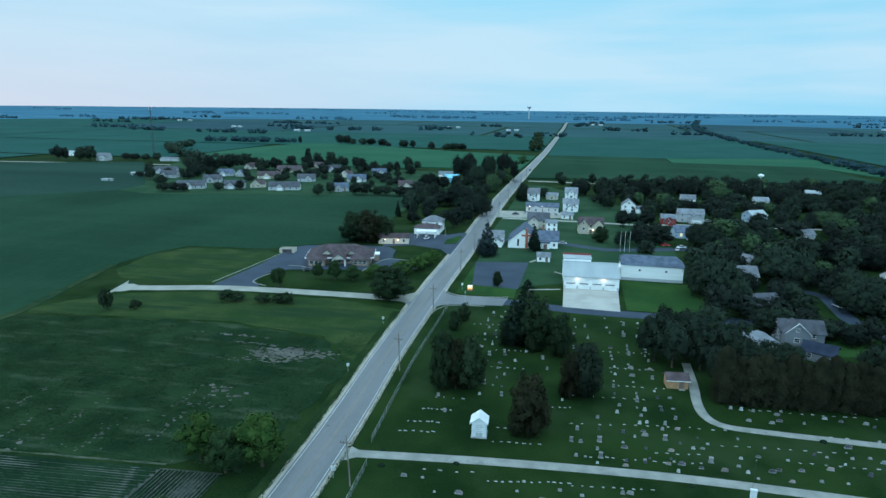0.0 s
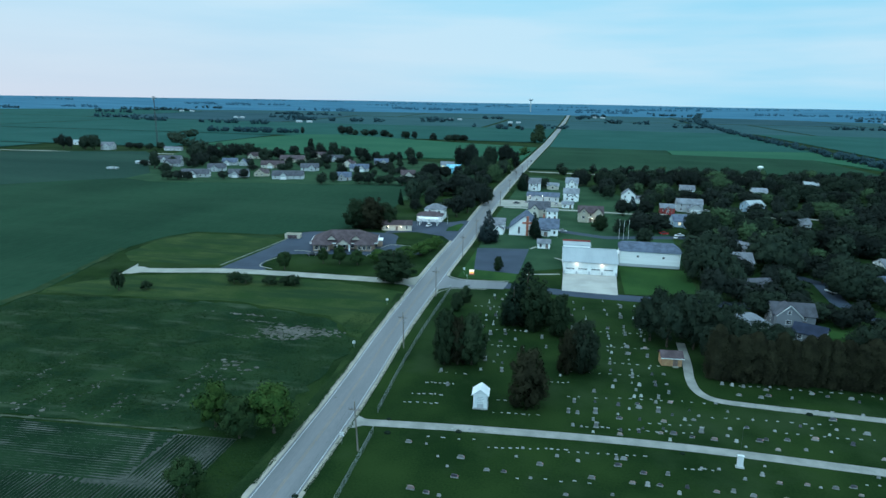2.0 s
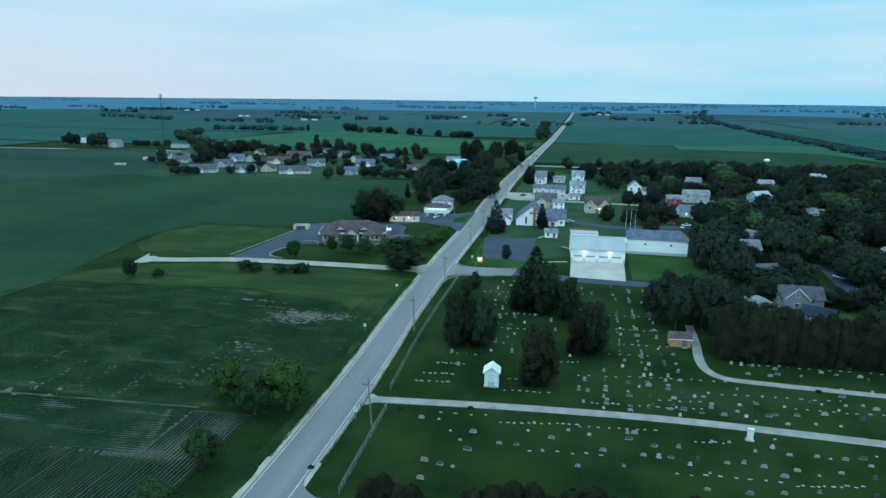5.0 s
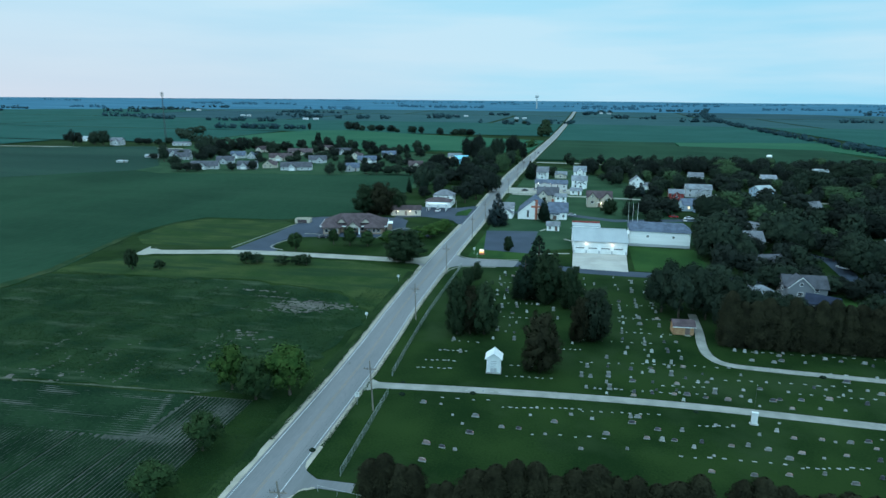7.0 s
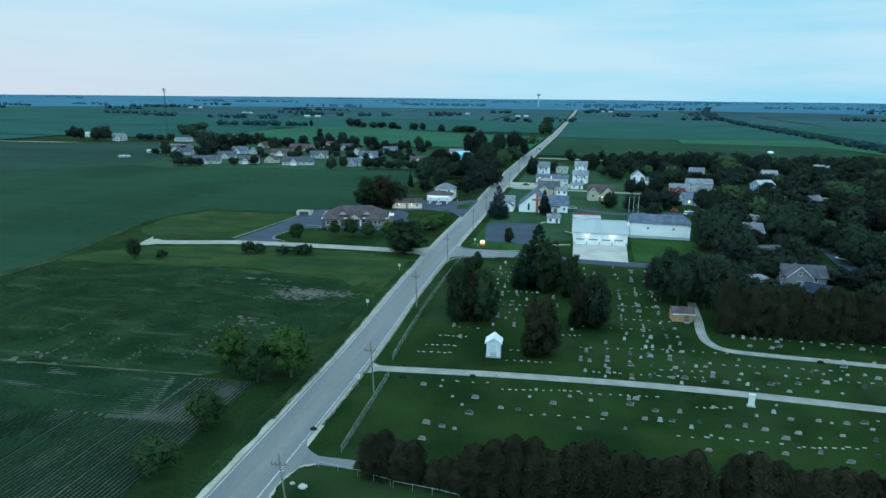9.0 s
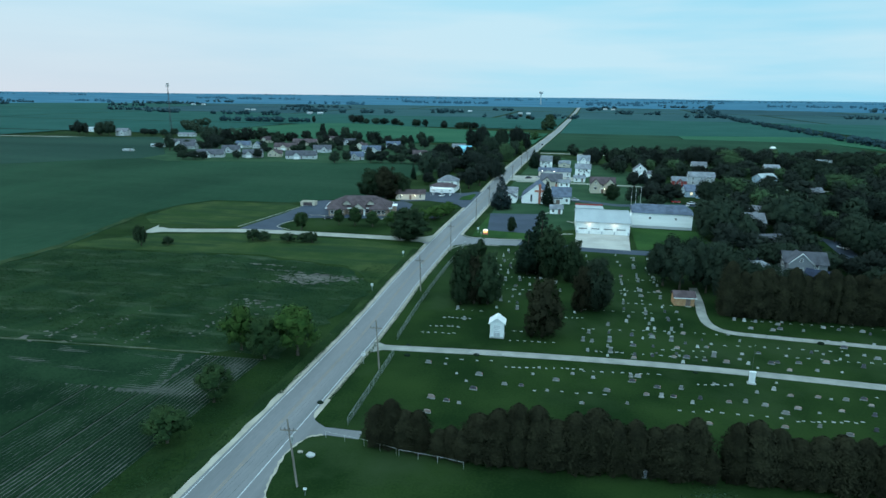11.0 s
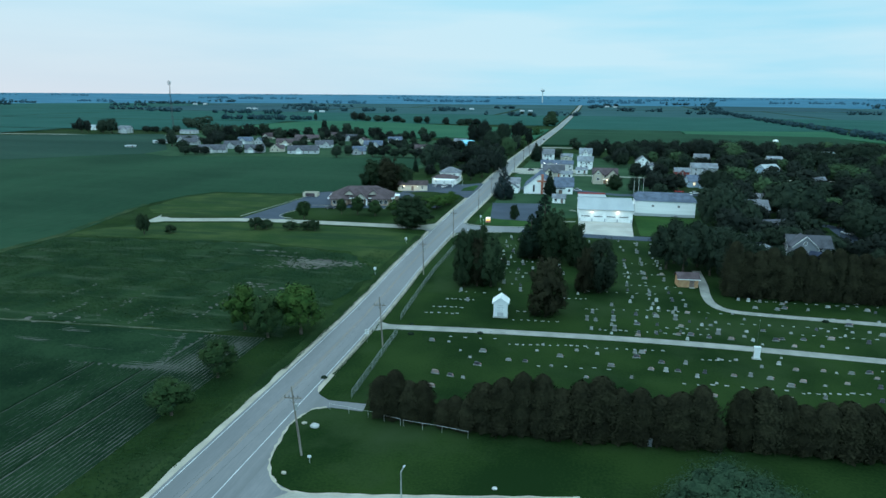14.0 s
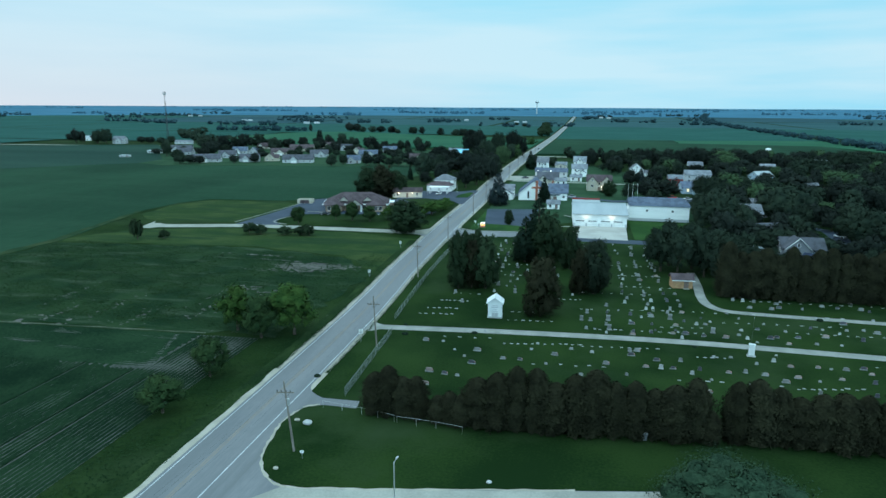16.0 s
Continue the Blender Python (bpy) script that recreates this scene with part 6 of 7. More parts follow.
for x, y, w, n in ((-640, 1500, 24, 3), (-900, 1650, 20, 2), (-330, 1900, 22, 2), (-140, 1800, 20, 3), (780, 1450, 24, 3), (-1300, 2000, 24, 2), (100, 2350, 24, 3), (1000, 2300, 24, 2)):
    for k in range(min(n, 2)):
        ob = house(x + k * w * 1.1, y + hr.uniform(-20, 20), hr.uniform(-10, 20), w * 0.55, 9, 3.4, 5.2, PALE_SIDING, METAL_ROOF, "pale far farm shed with pale roof", name="farm_shed", category="shed", group="far farm sheds")
        ob.location.z = ground_height(ob.location.x, ob.location.y)


# ---- cemetery ----
GRANITE = mat("pale_granite", (0.1678, 0.1752, 0.1752), (0.2408, 0.2482, 0.2445), 1.2, 14, 0.7, 0.2, spread=0.25)
DARK_GRANITE = mat("dark_granite", (0.045, 0.045, 0.055), (0.10, 0.10, 0.12), 1.2, 14, 0.35, 0.1, spread=0.3)
PINK_GRANITE = mat("reddish_granite", (0.26, 0.20, 0.19), (0.36, 0.29, 0.27), 1.2, 14, 0.5, 0.1, spread=0.3)
MARBLE = mat("weathered_marble", (0.2962, 0.307, 0.3016), (0.3986, 0.4092, 0.3986), 1.5, 10, 0.8, 0.2, spread=0.15)
FLOWER = mat("flowers", (0.55, 0.12, 0.16), (0.75, 0.62, 0.60), 3, 9, 0.8, 0.3, spread=0.3)


def arched(bm, w, d, h, z, rise):
    """A tablet with a curved top."""
    n = 6
    front = [(-w / 2, z), (w / 2, z)] + [(w / 2 - w * k / n, z + h - rise + rise * math.sin(math.pi * k / n)) for k in range(n + 1)]
    a = [bm.verts.new((x, -d / 2, zz)) for x, zz in front]
    b = [bm.verts.new((x, d / 2, zz)) for x, zz in front]
    bm.faces.new(a)
    bm.faces.new(b[::-1])
    for k in range(len(front)):
        j = (k + 1) % len(front)
        bm.faces.new((a[j], a[k], b[k], b[j]))
    bmesh.ops.recalc_face_normals(bm, faces=bm.faces)
    return bm


def stone_proto(kind, material, label):
    thing = empty("gravestone", pose(0, 0, -500), label, "gravestone", "gravestones")
    if kind == "tablet":
        part("base", boxed(-0.62, 0.62, -0.25, 0.25, -0.05, 0.26, 0.03), material, thing)
        part("tablet", arched(bmesh.new(), 0.95, 0.24, 0.85, 0.26, 0.12), material, thing)
    elif kind == "wide":
        part("base", boxed(-1.0, 1.0, -0.3, 0.3, -0.05, 0.22, 0.03), GRANITE, thing)
        part("tablet", arched(bmesh.new(), 1.5, 0.28, 0.75, 0.22, 0.1), material, thing)
        part("vase", tube(bmesh.new(), (0.82, 0, 0.22), (0.82, 0, 0.45), 0.07, 0.1), DARK_METAL, thing)
        part("flower_bunch", tube(bmesh.new(), (0.82, 0, 0.42), (0.82, 0, 0.65), 0.1, 0.18, 6), FLOWER, thing)
    elif kind == "tall":
        part("base", boxed(-0.6, 0.6, -0.5, 0.5, -0.05, 0.35, 0.04), material, thing)
        part("plinth", boxed(-0.42, 0.42, -0.36, 0.36, 0.35, 0.95, 0.03), material, thing)
        part("shaft", tube(bmesh.new(), (0, 0, 0.95), (0, 0, 2.1), 0.24, 0.15, 4), material, thing)
        part("cap", tube(bmesh.new(), (0, 0, 2.1), (0, 0, 2.35), 0.17, 0.02, 4), material, thing)
    elif kind == "block":
        part("base", boxed(-0.7, 0.7, -0.45, 0.45, -0.05, 0.3, 0.04), material, thing)
        part("block", boxed(-0.52, 0.52, -0.32, 0.32, 0.3, 1.35, 0.04), material, thing)
        part("cap", boxed(-0.62, 0.62, -0.4, 0.4, 1.35, 1.6, 0.08), material, thing)
    elif kind == "slant":
        bm = boxed(-0.45, 0.45, -0.22, 0.22, 0.12, 0.55)
        for v in bm.verts:
            if v.co.z > 0.5 and v.co.y < 0:
                v.co.y += 0.24
        part("base", boxed(-0.55, 0.55, -0.3, 0.3, -0.05, 0.12), material, thing)
        part("slant", bm, material, thing)
    else:
        part("marker", boxed(-0.36, 0.36, -0.2, 0.2, -0.03, 0.13, 0.02), material, thing)
    return thing


STONES = {"tablet": [stone_proto("tablet", GRANITE, "pale granite headstone with a curved top on a base"), stone_proto("tablet", MARBLE, "weathered white marble headstone on a base"), stone_proto("tablet", DARK_GRANITE, "dark polished granite headstone on a base")],
          "wide": [stone_proto("wide", GRANITE, "wide pale granite headstone with a flower vase"), stone_proto("wide", DARK_GRANITE, "wide polished black granite headstone with flowers"), stone_proto("wide", PINK_GRANITE, "wide reddish granite headstone with flowers")],
          "tall": [stone_proto("tall", MARBLE, "tall tapering white marble obelisk gravestone")],
          "block": [stone_proto("block", GRANITE, "massive pale granite family monument with a cap")],
          "slant": [stone_proto("slant", GRANITE, "low slanted pale granite gravestone")],
          "flat": [stone_proto("flat", MARBLE, "low pale marble grave marker in the grass")]}


LOW_MARKERS = ([], [])


def low_marker(x, y, rng):
    """A low tablet set nearly flush in the grass, kept in one mesh with the others."""
    verts, faces = LOW_MARKERS
    w, d, h, a = rng.uniform(0.18, 0.42), rng.uniform(0.09, 0.15), rng.uniform(0.04, 0.12), radians(rng.uniform(-5, 5))
    b = len(verts)
    for z, k in ((-0.05, 1.0), (h * 0.8, 1.0), (h, 0.86)):
        for sx, sy in ((-1, -1), (1, -1), (1, 1), (-1, 1)):
            px_, py_ = sx * w * k, sy * d * k
            verts.append((x + px_ * math.cos(a) - py_ * math.sin(a), y + px_ * math.sin(a) + py_ * math.cos(a), z))
    for o in (0, 4):
        for k in range(4):
            faces.append((b + o + k, b + o + (k + 1) % 4, b + o + 4 + (k + 1) % 4, b + o + 4 + k))
    faces.append((b + 8, b + 9, b + 10, b + 11))


def grave(kind, x, y, rng, scale=1.0):
    if kind == "flat":
        return low_marker(x, y, rng)
    p = STONES[kind][rng.randrange(len(STONES[kind]))]
    k = scale * rng.uniform(0.40, 0.64)
    m = pose(x, y, 0, rng.uniform(-1.5, 1.5), rng.uniform(-1.5, 1.5), rng.uniform(-4, 4)) @ Matrix.Diagonal((k, k, k * rng.uniform(0.92, 1.1), 1))
    ob = copy_thing(p, m)
    ob.matrix_basis = m
    return ob


OLD_STONES = [(22.1, 201.6), (21.4, 193.6), (22.6, 187.2), (22.2, 180.8), (25.1, 181.5), (25.4, 173.4), (25.6, 165.4), (29.5, 168.4), (33.0, 162.6), (31.8, 177.9), (33.5, 176.0), (35.3, 169.9), (40.2, 165.9), (41.7, 159.0), (31.1, 153.2), (31.3, 145.6), (31.8, 140.9), (26.6, 140.4), (26.8, 146.6), (46.0, 141.7), (48.3, 123.3), (49.5, 128.5), (50.2, 123.2), (49.3, 117.6), (53.9, 134.7), (54.0, 129.5), (54.0, 124.4), (54.0, 118.2), (52.5, 184.8), (51.7, 195.1), (58.2, 152.1), (59.0, 159.6), (59.0, 141.9), (58.6, 172.0), (63.0, 189.2), (61.3, 127.9), (20.3, 130.0), (17.2, 137.4)]
NORTH_STONES = [(63.3, 189.2), (63.3, 177.9), (68.2, 201.9), (66.9, 189.5), (68.2, 177.5), (68.4, 170.9), (68.1, 165.0), (68.1, 159.2), (63.2, 164.8), (63.2, 159.8), (63.4, 147.4), (68.1, 147.8), (68.3, 141.6), (64.5, 140.7), (64.4, 134.9), (68.2, 134.9), (63.4, 129.0), (63.1, 123.4), (62.5, 118.1), (59.0, 129.2), (58.9, 123.0), (58.9, 117.8), (67.4, 128.2), (68.0, 123.8), (66.8, 118.6), (69.3, 119.0), (72.5, 125.7), (72.8, 118.5), (77.0, 118.5), (81.1, 123.9), (80.0, 120.8), (81.2, 118.8), (85.8, 120.1), (87.2, 121.0), (84.6, 125.3), (90.0, 125.2), (95.8, 128.5), (98.0, 128.2), (103.6, 133.1), (102.8, 128.8), (106.3, 129.6), (103.7, 122.9), (98.5, 119.1), (93.9, 118.7), (108.3, 128.3)]
EAST_STONES = [(84.0, 146.2), (86.2, 146.0), (88.7, 145.9), (86.6, 140.9), (93.4, 150.6), (93.5, 145.3), (91.3, 140.8), (93.2, 142.2), (97.5, 150.1), (100.3, 150.1), (98.2, 142.1), (111.5, 145.0), (106.6, 145.1), (103.5, 145.7), (110.9, 149.8), (112.7, 143.7)]
SOUTH_STONES = [(46.5, 105.2), (50.4, 104.4), (52.8, 99.3), (57.5, 106.7), (58.8, 107.0), (57.6, 104.5), (59.8, 99.4), (62.4, 99.3), (64.5, 99.8), (69.1, 100.2), (72.7, 107.3), (69.1, 91.0), (79.7, 105.3), (83.1, 107.4), (84.4, 110.7), (85.4, 105.4), (85.2, 100.4), (90.1, 106.0), (88.4, 99.6), (92.2, 105.8), (94.7, 106.1), (92.4, 101.3), (97.9, 107.1), (98.3, 104.8), (97.3, 100.8), (79.9, 100.3), (76.8, 100.8), (73.9, 100.1), (75.6, 91.5), (81.1, 92.8), (18.0, 103.4), (21.5, 103.6), (24.6, 99.8), (28.9, 100.3), (27.0, 97.0), (28.9, 94.0), (34.2, 97.4), (37.3, 97.6), (22.2, 88.8), (25.1, 88.3), (27.4, 88.1), (22.8, 83.5), (67.5, 98.1)]
rng = random.Random(17)
for x, y in OLD_STONES:
    kind = rng.choice(("tall", "tablet", "block", "tablet")) if y > 148 else rng.choice(("block", "tablet", "tablet", "block"))
    grave(kind, x, y, rng, 1.15)
for x, y in NORTH_STONES:
    grave(rng.choice(("tablet", "block", "tablet", "wide")) if x < 71 else rng.choice(("wide", "tablet", "slant", "wide")), x, y, rng, 1.2)
for x, y in EAST_STONES:
    grave(rng.choice(("tablet", "tablet", "wide")), x, y, rng, 1.15)
for x, y in SOUTH_STONES:
    grave(rng.choice(("wide", "wide", "slant", "tablet")) if x > 40 else rng.choice(("wide", "slant")), x, y, rng, 1.15)
# old rows running north and south
placed = OLD_STONES + NORTH_STONES + EAST_STONES + SOUTH_STONES


def free_plot(x, y, gap=1.7):
    return all((x - a) ** 2 + (y - b) ** 2 > gap ** 2 for a, b in placed) and not inside(x, y, [(34, 118), (45, 118), (45, 129), (34, 129)])


for x0, y0, y1, step in ((58.6, 116.5, 206, 4.4), (63.2, 116.5, 206, 3.6), (67.8, 116.5, 206, 3.9), (70.6, 117, 150, 5.2), (53.8, 116.5, 138, 4.6), (48.6, 176, 204, 6.0), (22.3, 150, 204, 5.4), (25.4, 148, 204, 6.2), (29.4, 146, 168, 5.0), (74.6, 117, 134, 4.6), (82.4, 116.5, 132, 5.0)):
    y = y0
    while y < y1:
        x, yy = x0 + rng.uniform(-0.5, 0.5), y + rng.uniform(-0.7, 0.7)
        if free_plot(x, yy) and rng.random() < 0.8:
            grave(rng.choice(("tablet", "block", "slant", "tablet", "wide")), x, yy, rng, rng.uniform(0.8, 1.15))
        y += step
for x, y in ((88.5, 117.4), (91.4, 121.8), (97, 123.4), (100.5, 126), (107.5, 118.4), (110.5, 121.4), (113, 117.6), (62, 103), (66.3, 103.6), (70.4, 96.2), (82.6, 98), (86.8, 94.4), (90.6, 92.6), (95.4, 95.2), (99, 97.4), (103.6, 105.4), (43.5, 101.5), (39, 103.2), (56.2, 95), (48.4, 93.2)):
    grave(rng.choice(("wide", "tablet", "wide", "slant")), x, y, rng, 1.1)
# rows of low markers: start, end, count
for x0, y0, x1, y1, n in ((13.6, 124.1, 19.9, 124.9, 6), (15.2, 130.4, 21.5, 131.1, 7), (16.8, 136.7, 23.0, 137.2, 4), (12.6, 119.7, 19.9, 120.5, 6), (14.1, 146.7, 18.3, 147.2, 5), (31.4, 125.2, 38.8, 126.2, 6), (32.5, 119.4, 41.9, 120.5, 7), (41.9, 137.2, 47.7, 138.3, 6),
                          (25.1, 110.5, 35.6, 111.6, 7), (33.5, 105.3, 48.2, 108.1, 12), (48.7, 107.4, 62.9, 108.9, 9), (69.7, 106.6, 75.9, 107.4, 6), (83.8, 95.8, 94.3, 97.9, 10), (51.3, 117.8, 56.6, 118.6, 6), (58.7, 118.4, 73.3, 120.3, 9), (59.7, 133.0, 73.3, 134.6, 7),
                          (59.7, 152.9, 70.2, 154.0, 7), (54.5, 163.4, 69.1, 165.0, 9), (52.4, 174.9, 69.1, 176.5, 9), (23.0, 157.1, 35.6, 158.2, 7), (27.2, 169.7, 35.6, 170.7, 6), (46.1, 144.6, 64.9, 146.7, 9), (73.3, 127.8, 102.7, 130.9, 12), (75.4, 134.6, 104.8, 137.2, 12), (88.0, 146.7, 117.3, 148.2, 14),
                          (92.2, 124.7, 111.0, 126.2, 9), (17.8, 189.6, 25.1, 190.6, 5), (48.2, 130.9, 56.6, 132.0, 5), (64.9, 122.6, 73.3, 123.6, 5), (64.9, 94.8, 81.7, 96.4, 8), (21.0, 106.3, 30.4, 107.4, 4), (39.8, 96.4, 52.4, 97.9, 6), (100.6, 108.9, 117.3, 110.0, 9), (101.6, 102.7, 117.3, 103.7, 8)):
    for k in range(n):
        f = k / max(n - 1, 1)
        if rng.random() < 0.95:
            grave("flat" if rng.random() < 0.9 else "slant", x0 + (x1 - x0) * f + rng.uniform(-0.25, 0.25), y0 + (y1 - y0) * f + rng.uniform(-0.25, 0.25), rng, 1.0)
tagged(new("grave_markers", raw("grave_markers", *LOW_MARKERS, MARBLE)), "rows of low pale stone grave markers in the grass", "grave markers", "", "stuff")
for x, y in ((102.7, 96.4), (106.8, 100.6), (108.9, 105.8), (112.1, 107.9), (103.7, 111.6), (115.2, 123.6), (113.1, 129.9), (118.4, 134.1), (111.0, 137.2), (118.4, 146.7), (121.5, 149.8), (115.2, 102.7), (100.6, 92.2)):
    grave(rng.choice(("wide", "tablet", "slant")), x, y, rng, 1.15)


def mausoleum():
    thing = empty("mausoleum", pose(29.5, 120.2, 0, 0, 0, 4), "small white marble mausoleum with gable roof and carved front", "mausoleum")
    w, d, h, ridge = 3.0, 3.0, 3.4, 4.6
    part("plinth", boxed(-w / 2 - 0.15, w / 2 + 0.15, -0.15, d + 0.15, -0.1, 0.3, 0.04), MARBLE, thing)
    bm = bmesh.new()
    wall_box(bm, d, w, h)
    gable_ends(bm, d, w, h, ridge)
    part("wall", bm, MARBLE_WHITE, thing).matrix_basis = pose(0, d / 2, 0, 0, 0, 90)
    part("roof", gable_roof(bmesh.new(), d + 0.3, w + 0.3, h, ridge, 0.25, 0.2), MARBLE_WHITE, thing).matrix_basis = pose(0, d / 2, 0, 0, 0, 90)
    part("cornice", boxed(-w / 2 - 0.1, w / 2 + 0.1, -0.1, -0.005, h - 0.25, h), MARBLE_WHITE, thing)
    for z, wd in ((2.75, 1.2), (2.35, 1.5), (1.95, 1.0), (1.5, 1.3)):
        part("carved_line", boxed(-wd / 2, wd / 2, -0.04, -0.005, z, z + 0.14), GREY_SIDING, thing, "grey carved bar")
    for x in (-0.35, 0.35):
        part("door_leaf", boxed(x - 0.33, x + 0.33, -0.05, -0.005, 0.3, 1.25), GREY_SIDING, thing)
    for x in (-w / 2 + 0.15, w / 2 - 0.15):
        part("pilaster", boxed(x - 0.15, x + 0.15, -0.12, -0.006, 0.3, h - 0.25), MARBLE_WHITE, thing)
    return thing


MARBLE_WHITE = mat("white_marble", (0.5950, 0.6290, 0.6375), (0.7140, 0.7395, 0.7395), 0.6, 6, 0.7, 0.1)
mausoleum()
# memorial slab beside the drive, with its thin flagpole
slab_thing = empty("memorial", pose(79.7, 109.4, 0), "upright white stone memorial beside the cemetery drive", "memorial")
part("base", boxed(-0.75, 0.75, -0.45, 0.45, -0.05, 0.22, 0.04), MARBLE, slab_thing)
part("tablet", boxed(-0.52, 0.52, -0.24, 0.24, 0.22, 2.3, 0.05), MARBLE_WHITE, slab_thing)
part("cap", boxed(-0.6, 0.6, -0.3, 0.3, 2.3, 2.45, 0.04), MARBLE_WHITE, slab_thing)
flag = empty("flagpole", pose(80.0, 111.2, 0), "thin pale flagpole beside the cemetery drive", "flagpole")
part("pole", tube(bmesh.new(), (0, 0, -0.1), (0, 0, 7.0), 0.03, 0.02), DARK_METAL, flag)
part("finial", tube(bmesh.new(), (0, 0, 7.0), (0, 0, 7.15), 0.07, 0.03), GALV, flag)


# ---- chain-link fences ----
FENCE_WIRE = mat("weathered_galvanised_wire", (0.20, 0.23, 0.22), (0.30, 0.33, 0.32), 0.5, 5, 0.7, 0.0)
def fence(points, height, label, name="chain_link_fence", step=0.12):
    thing = empty(name, pose(*points[0], 0), label, "fence")
    line = [Vector(p) - Vector(points[0]) for p in points]
    ribbon_v, ribbon_f = [], []
    first = True
    for a, b in zip(line, line[1:]):
        l_ = (b - a).length
        n = max(1, round(l_ / 3.0))
        for k in range(n + 1):
            if k == 0 and not first:
                continue
            p = a.lerp(b, k / n)
            part("post", tube(bmesh.new(), (p.x, p.y, -0.1), (p.x, p.y, height + 0.05), 0.026, 0.026, 6), GALV, thing)
        first = False
        part("top_rail", tube(bmesh.new(), (a.x, a.y, height), (b.x, b.y, height), 0.022, 0.022, 5), GALV, thing)
        d = (b - a) / l_
        for k in range(int(l_ / step) if step < 0.5 else 0):
            for s in (-1, 1):
                p0 = a + d * (k * step)
                q = k * step + s * height * 0.6
                q = min(max(q, 0), l_)
                p1 = a + d * q
                base = len(ribbon_v)
                wv = d * 0.011
                ribbon_v.extend([(p0.x - wv.x, p0.y - wv.y, 0.03), (p0.x + wv.x, p0.y + wv.y, 0.03), (p1.x + wv.x, p1.y + wv.y, height), (p1.x - wv.x, p1.y - wv.y, height)])
                ribbon_f.append((base, base + 1, base + 2, base + 3))
    if not ribbon_v:
        return thing
    ob = new("wire_mesh", raw("wire_mesh", ribbon_v, ribbon_f, FENCE_WIRE))
    ob.parent = thing
    tagged(ob, kind="stuff")
    return thing


fence([(11.3, 76.3), (10.2, 105.3)], 1.5, "grey chain-link fence along the cemetery edge")
fence([(8.5, 113.5), (7.6, 129.5), (7.0, 142), (6.6, 152), (6.3, 168), (6.3, 190), (6.0, 206)], 1.5, "grey chain-link fence between cemetery and highway")
fence([(9.4, 71.8), (16, 71.0), (21.5, 69.8)], 1.1, "low wire fence before the evergreen row", step=0.6)
fence([(22, 69.6), (28, 69.2), (32, 68.6)], 1.1, "low broken wire fence before the evergreen row", step=0.6)


# ---- poles, wires and lamps ----
POLE_WOOD = mat("weathered_pole_wood", (0.13, 0.115, 0.10), (0.24, 0.215, 0.19), 0.8, 10, 0.9, 0.4, stretch=(4, 4, 0.4))
POLES = [(7.0, 14.0, 0.0), (10.6, 59.0, -5.5), (9.4, 98.2, -3.0), (4.3, 149.5, -1.5), (2.7, 196.5, -0.5), (1.9, 252.0, 0.0), (1.6, 290.0, 0.5), (2.6, 327.0, 0.0), (1.4, 388.0, 0.0), (0.4, 452.0, 0.0), (0.4, 500.0, 0.0), (1.0, 550.0, 0.0), (1.6, 600.0, 0.0)]


def utility_pole(x, y, lean, h=10.2):
    thing = empty("utility_pole", pose(x, y, 0, 0, lean, 0), "weathered wooden utility pole with a crossarm", "utility pole", "utility poles")
    part("pole", tube(bmesh.new(), (0, 0, -0.4), (0, 0, h), 0.17, 0.11, 9), POLE_WOOD, thing)
    part("crossarm", boxed(-1.25, 1.25, -0.06, 0.06, h - 1.75, h - 1.6), POLE_WOOD, thing)
    for k in (-1.15, -0.55, 0.15, 0.75):
        part("insulator", tube(bmesh.new(), (k, 0, h - 1.6), (k, 0, h - 1.3), 0.07, 0.04, 6), DARK_METAL, thing)
    part("transformer", tube(bmesh.new(), (0.3, -0.1, h - 3.4), (0.3, -0.1, h - 2.5), 0.2, 0.2, 9), GALV, thing) if int(y) % 2 else None
    for s in (-1, 1):
        part("brace", tube(bmesh.new(), (s * 0.7, -0.07, h - 1.7), (0, -0.12, h - 2.4), 0.02, 0.02, 4), DARK_METAL, thing)
    return thing


poles = [utility_pole(*p) for p in POLES]
for arm in (-1.15, -0.55, 0.75):
    for a, b in zip(POLES, POLES[1:]):
        bm = bmesh.new()
        ends = []
        for x, y, lean in (a, b):
            p = pose(x, y, 0, 0, lean, 0) @ Vector((arm, 0, 8.88))
            ends.append(p)
        prev = ends[0]
        for k in range(1, 7):
            f = k / 6
            p = ends[0].lerp(ends[1], f)
            p.z -= 0.7 * 4 * f * (1 - f)
            tube(bm, prev, p, 0.009, 0.009, 3)
            prev = p
        tagged(new("power_line", mesh_from(bm, "power_line", DARK_METAL)), "thin sagging power line between wooden poles", "wire", "power lines", "structure")


def street_lamp(x, y, h, turn, label, lit=True, energy=0.0):
    thing = empty("street_lamp", pose(x, y, 0, 0, 0, turn), label, "street lamp", "street lamps")
    part("pole", tube(bmesh.new(), (0, 0, -0.2), (0, 0, h), 0.09, 0.06, 8), GALV, thing)
    part("arm", tube(bmesh.new(), (0, 0, h - 0.1), (0.7, 0, h + 0.15), 0.035, 0.03, 6), GALV, thing)
    head = part("lamp_head", boxed(0.55, 1.0, -0.1, 0.1, h + 0.08, h + 0.2, 0.03), TRIM if lit else GREY_SIDING, thing)
    part("lamp_glass", boxed(0.6, 0.95, -0.08, 0.08, h + 0.045, h + 0.078), LAMP_GLOW if lit else GLASS, head)
    return thing


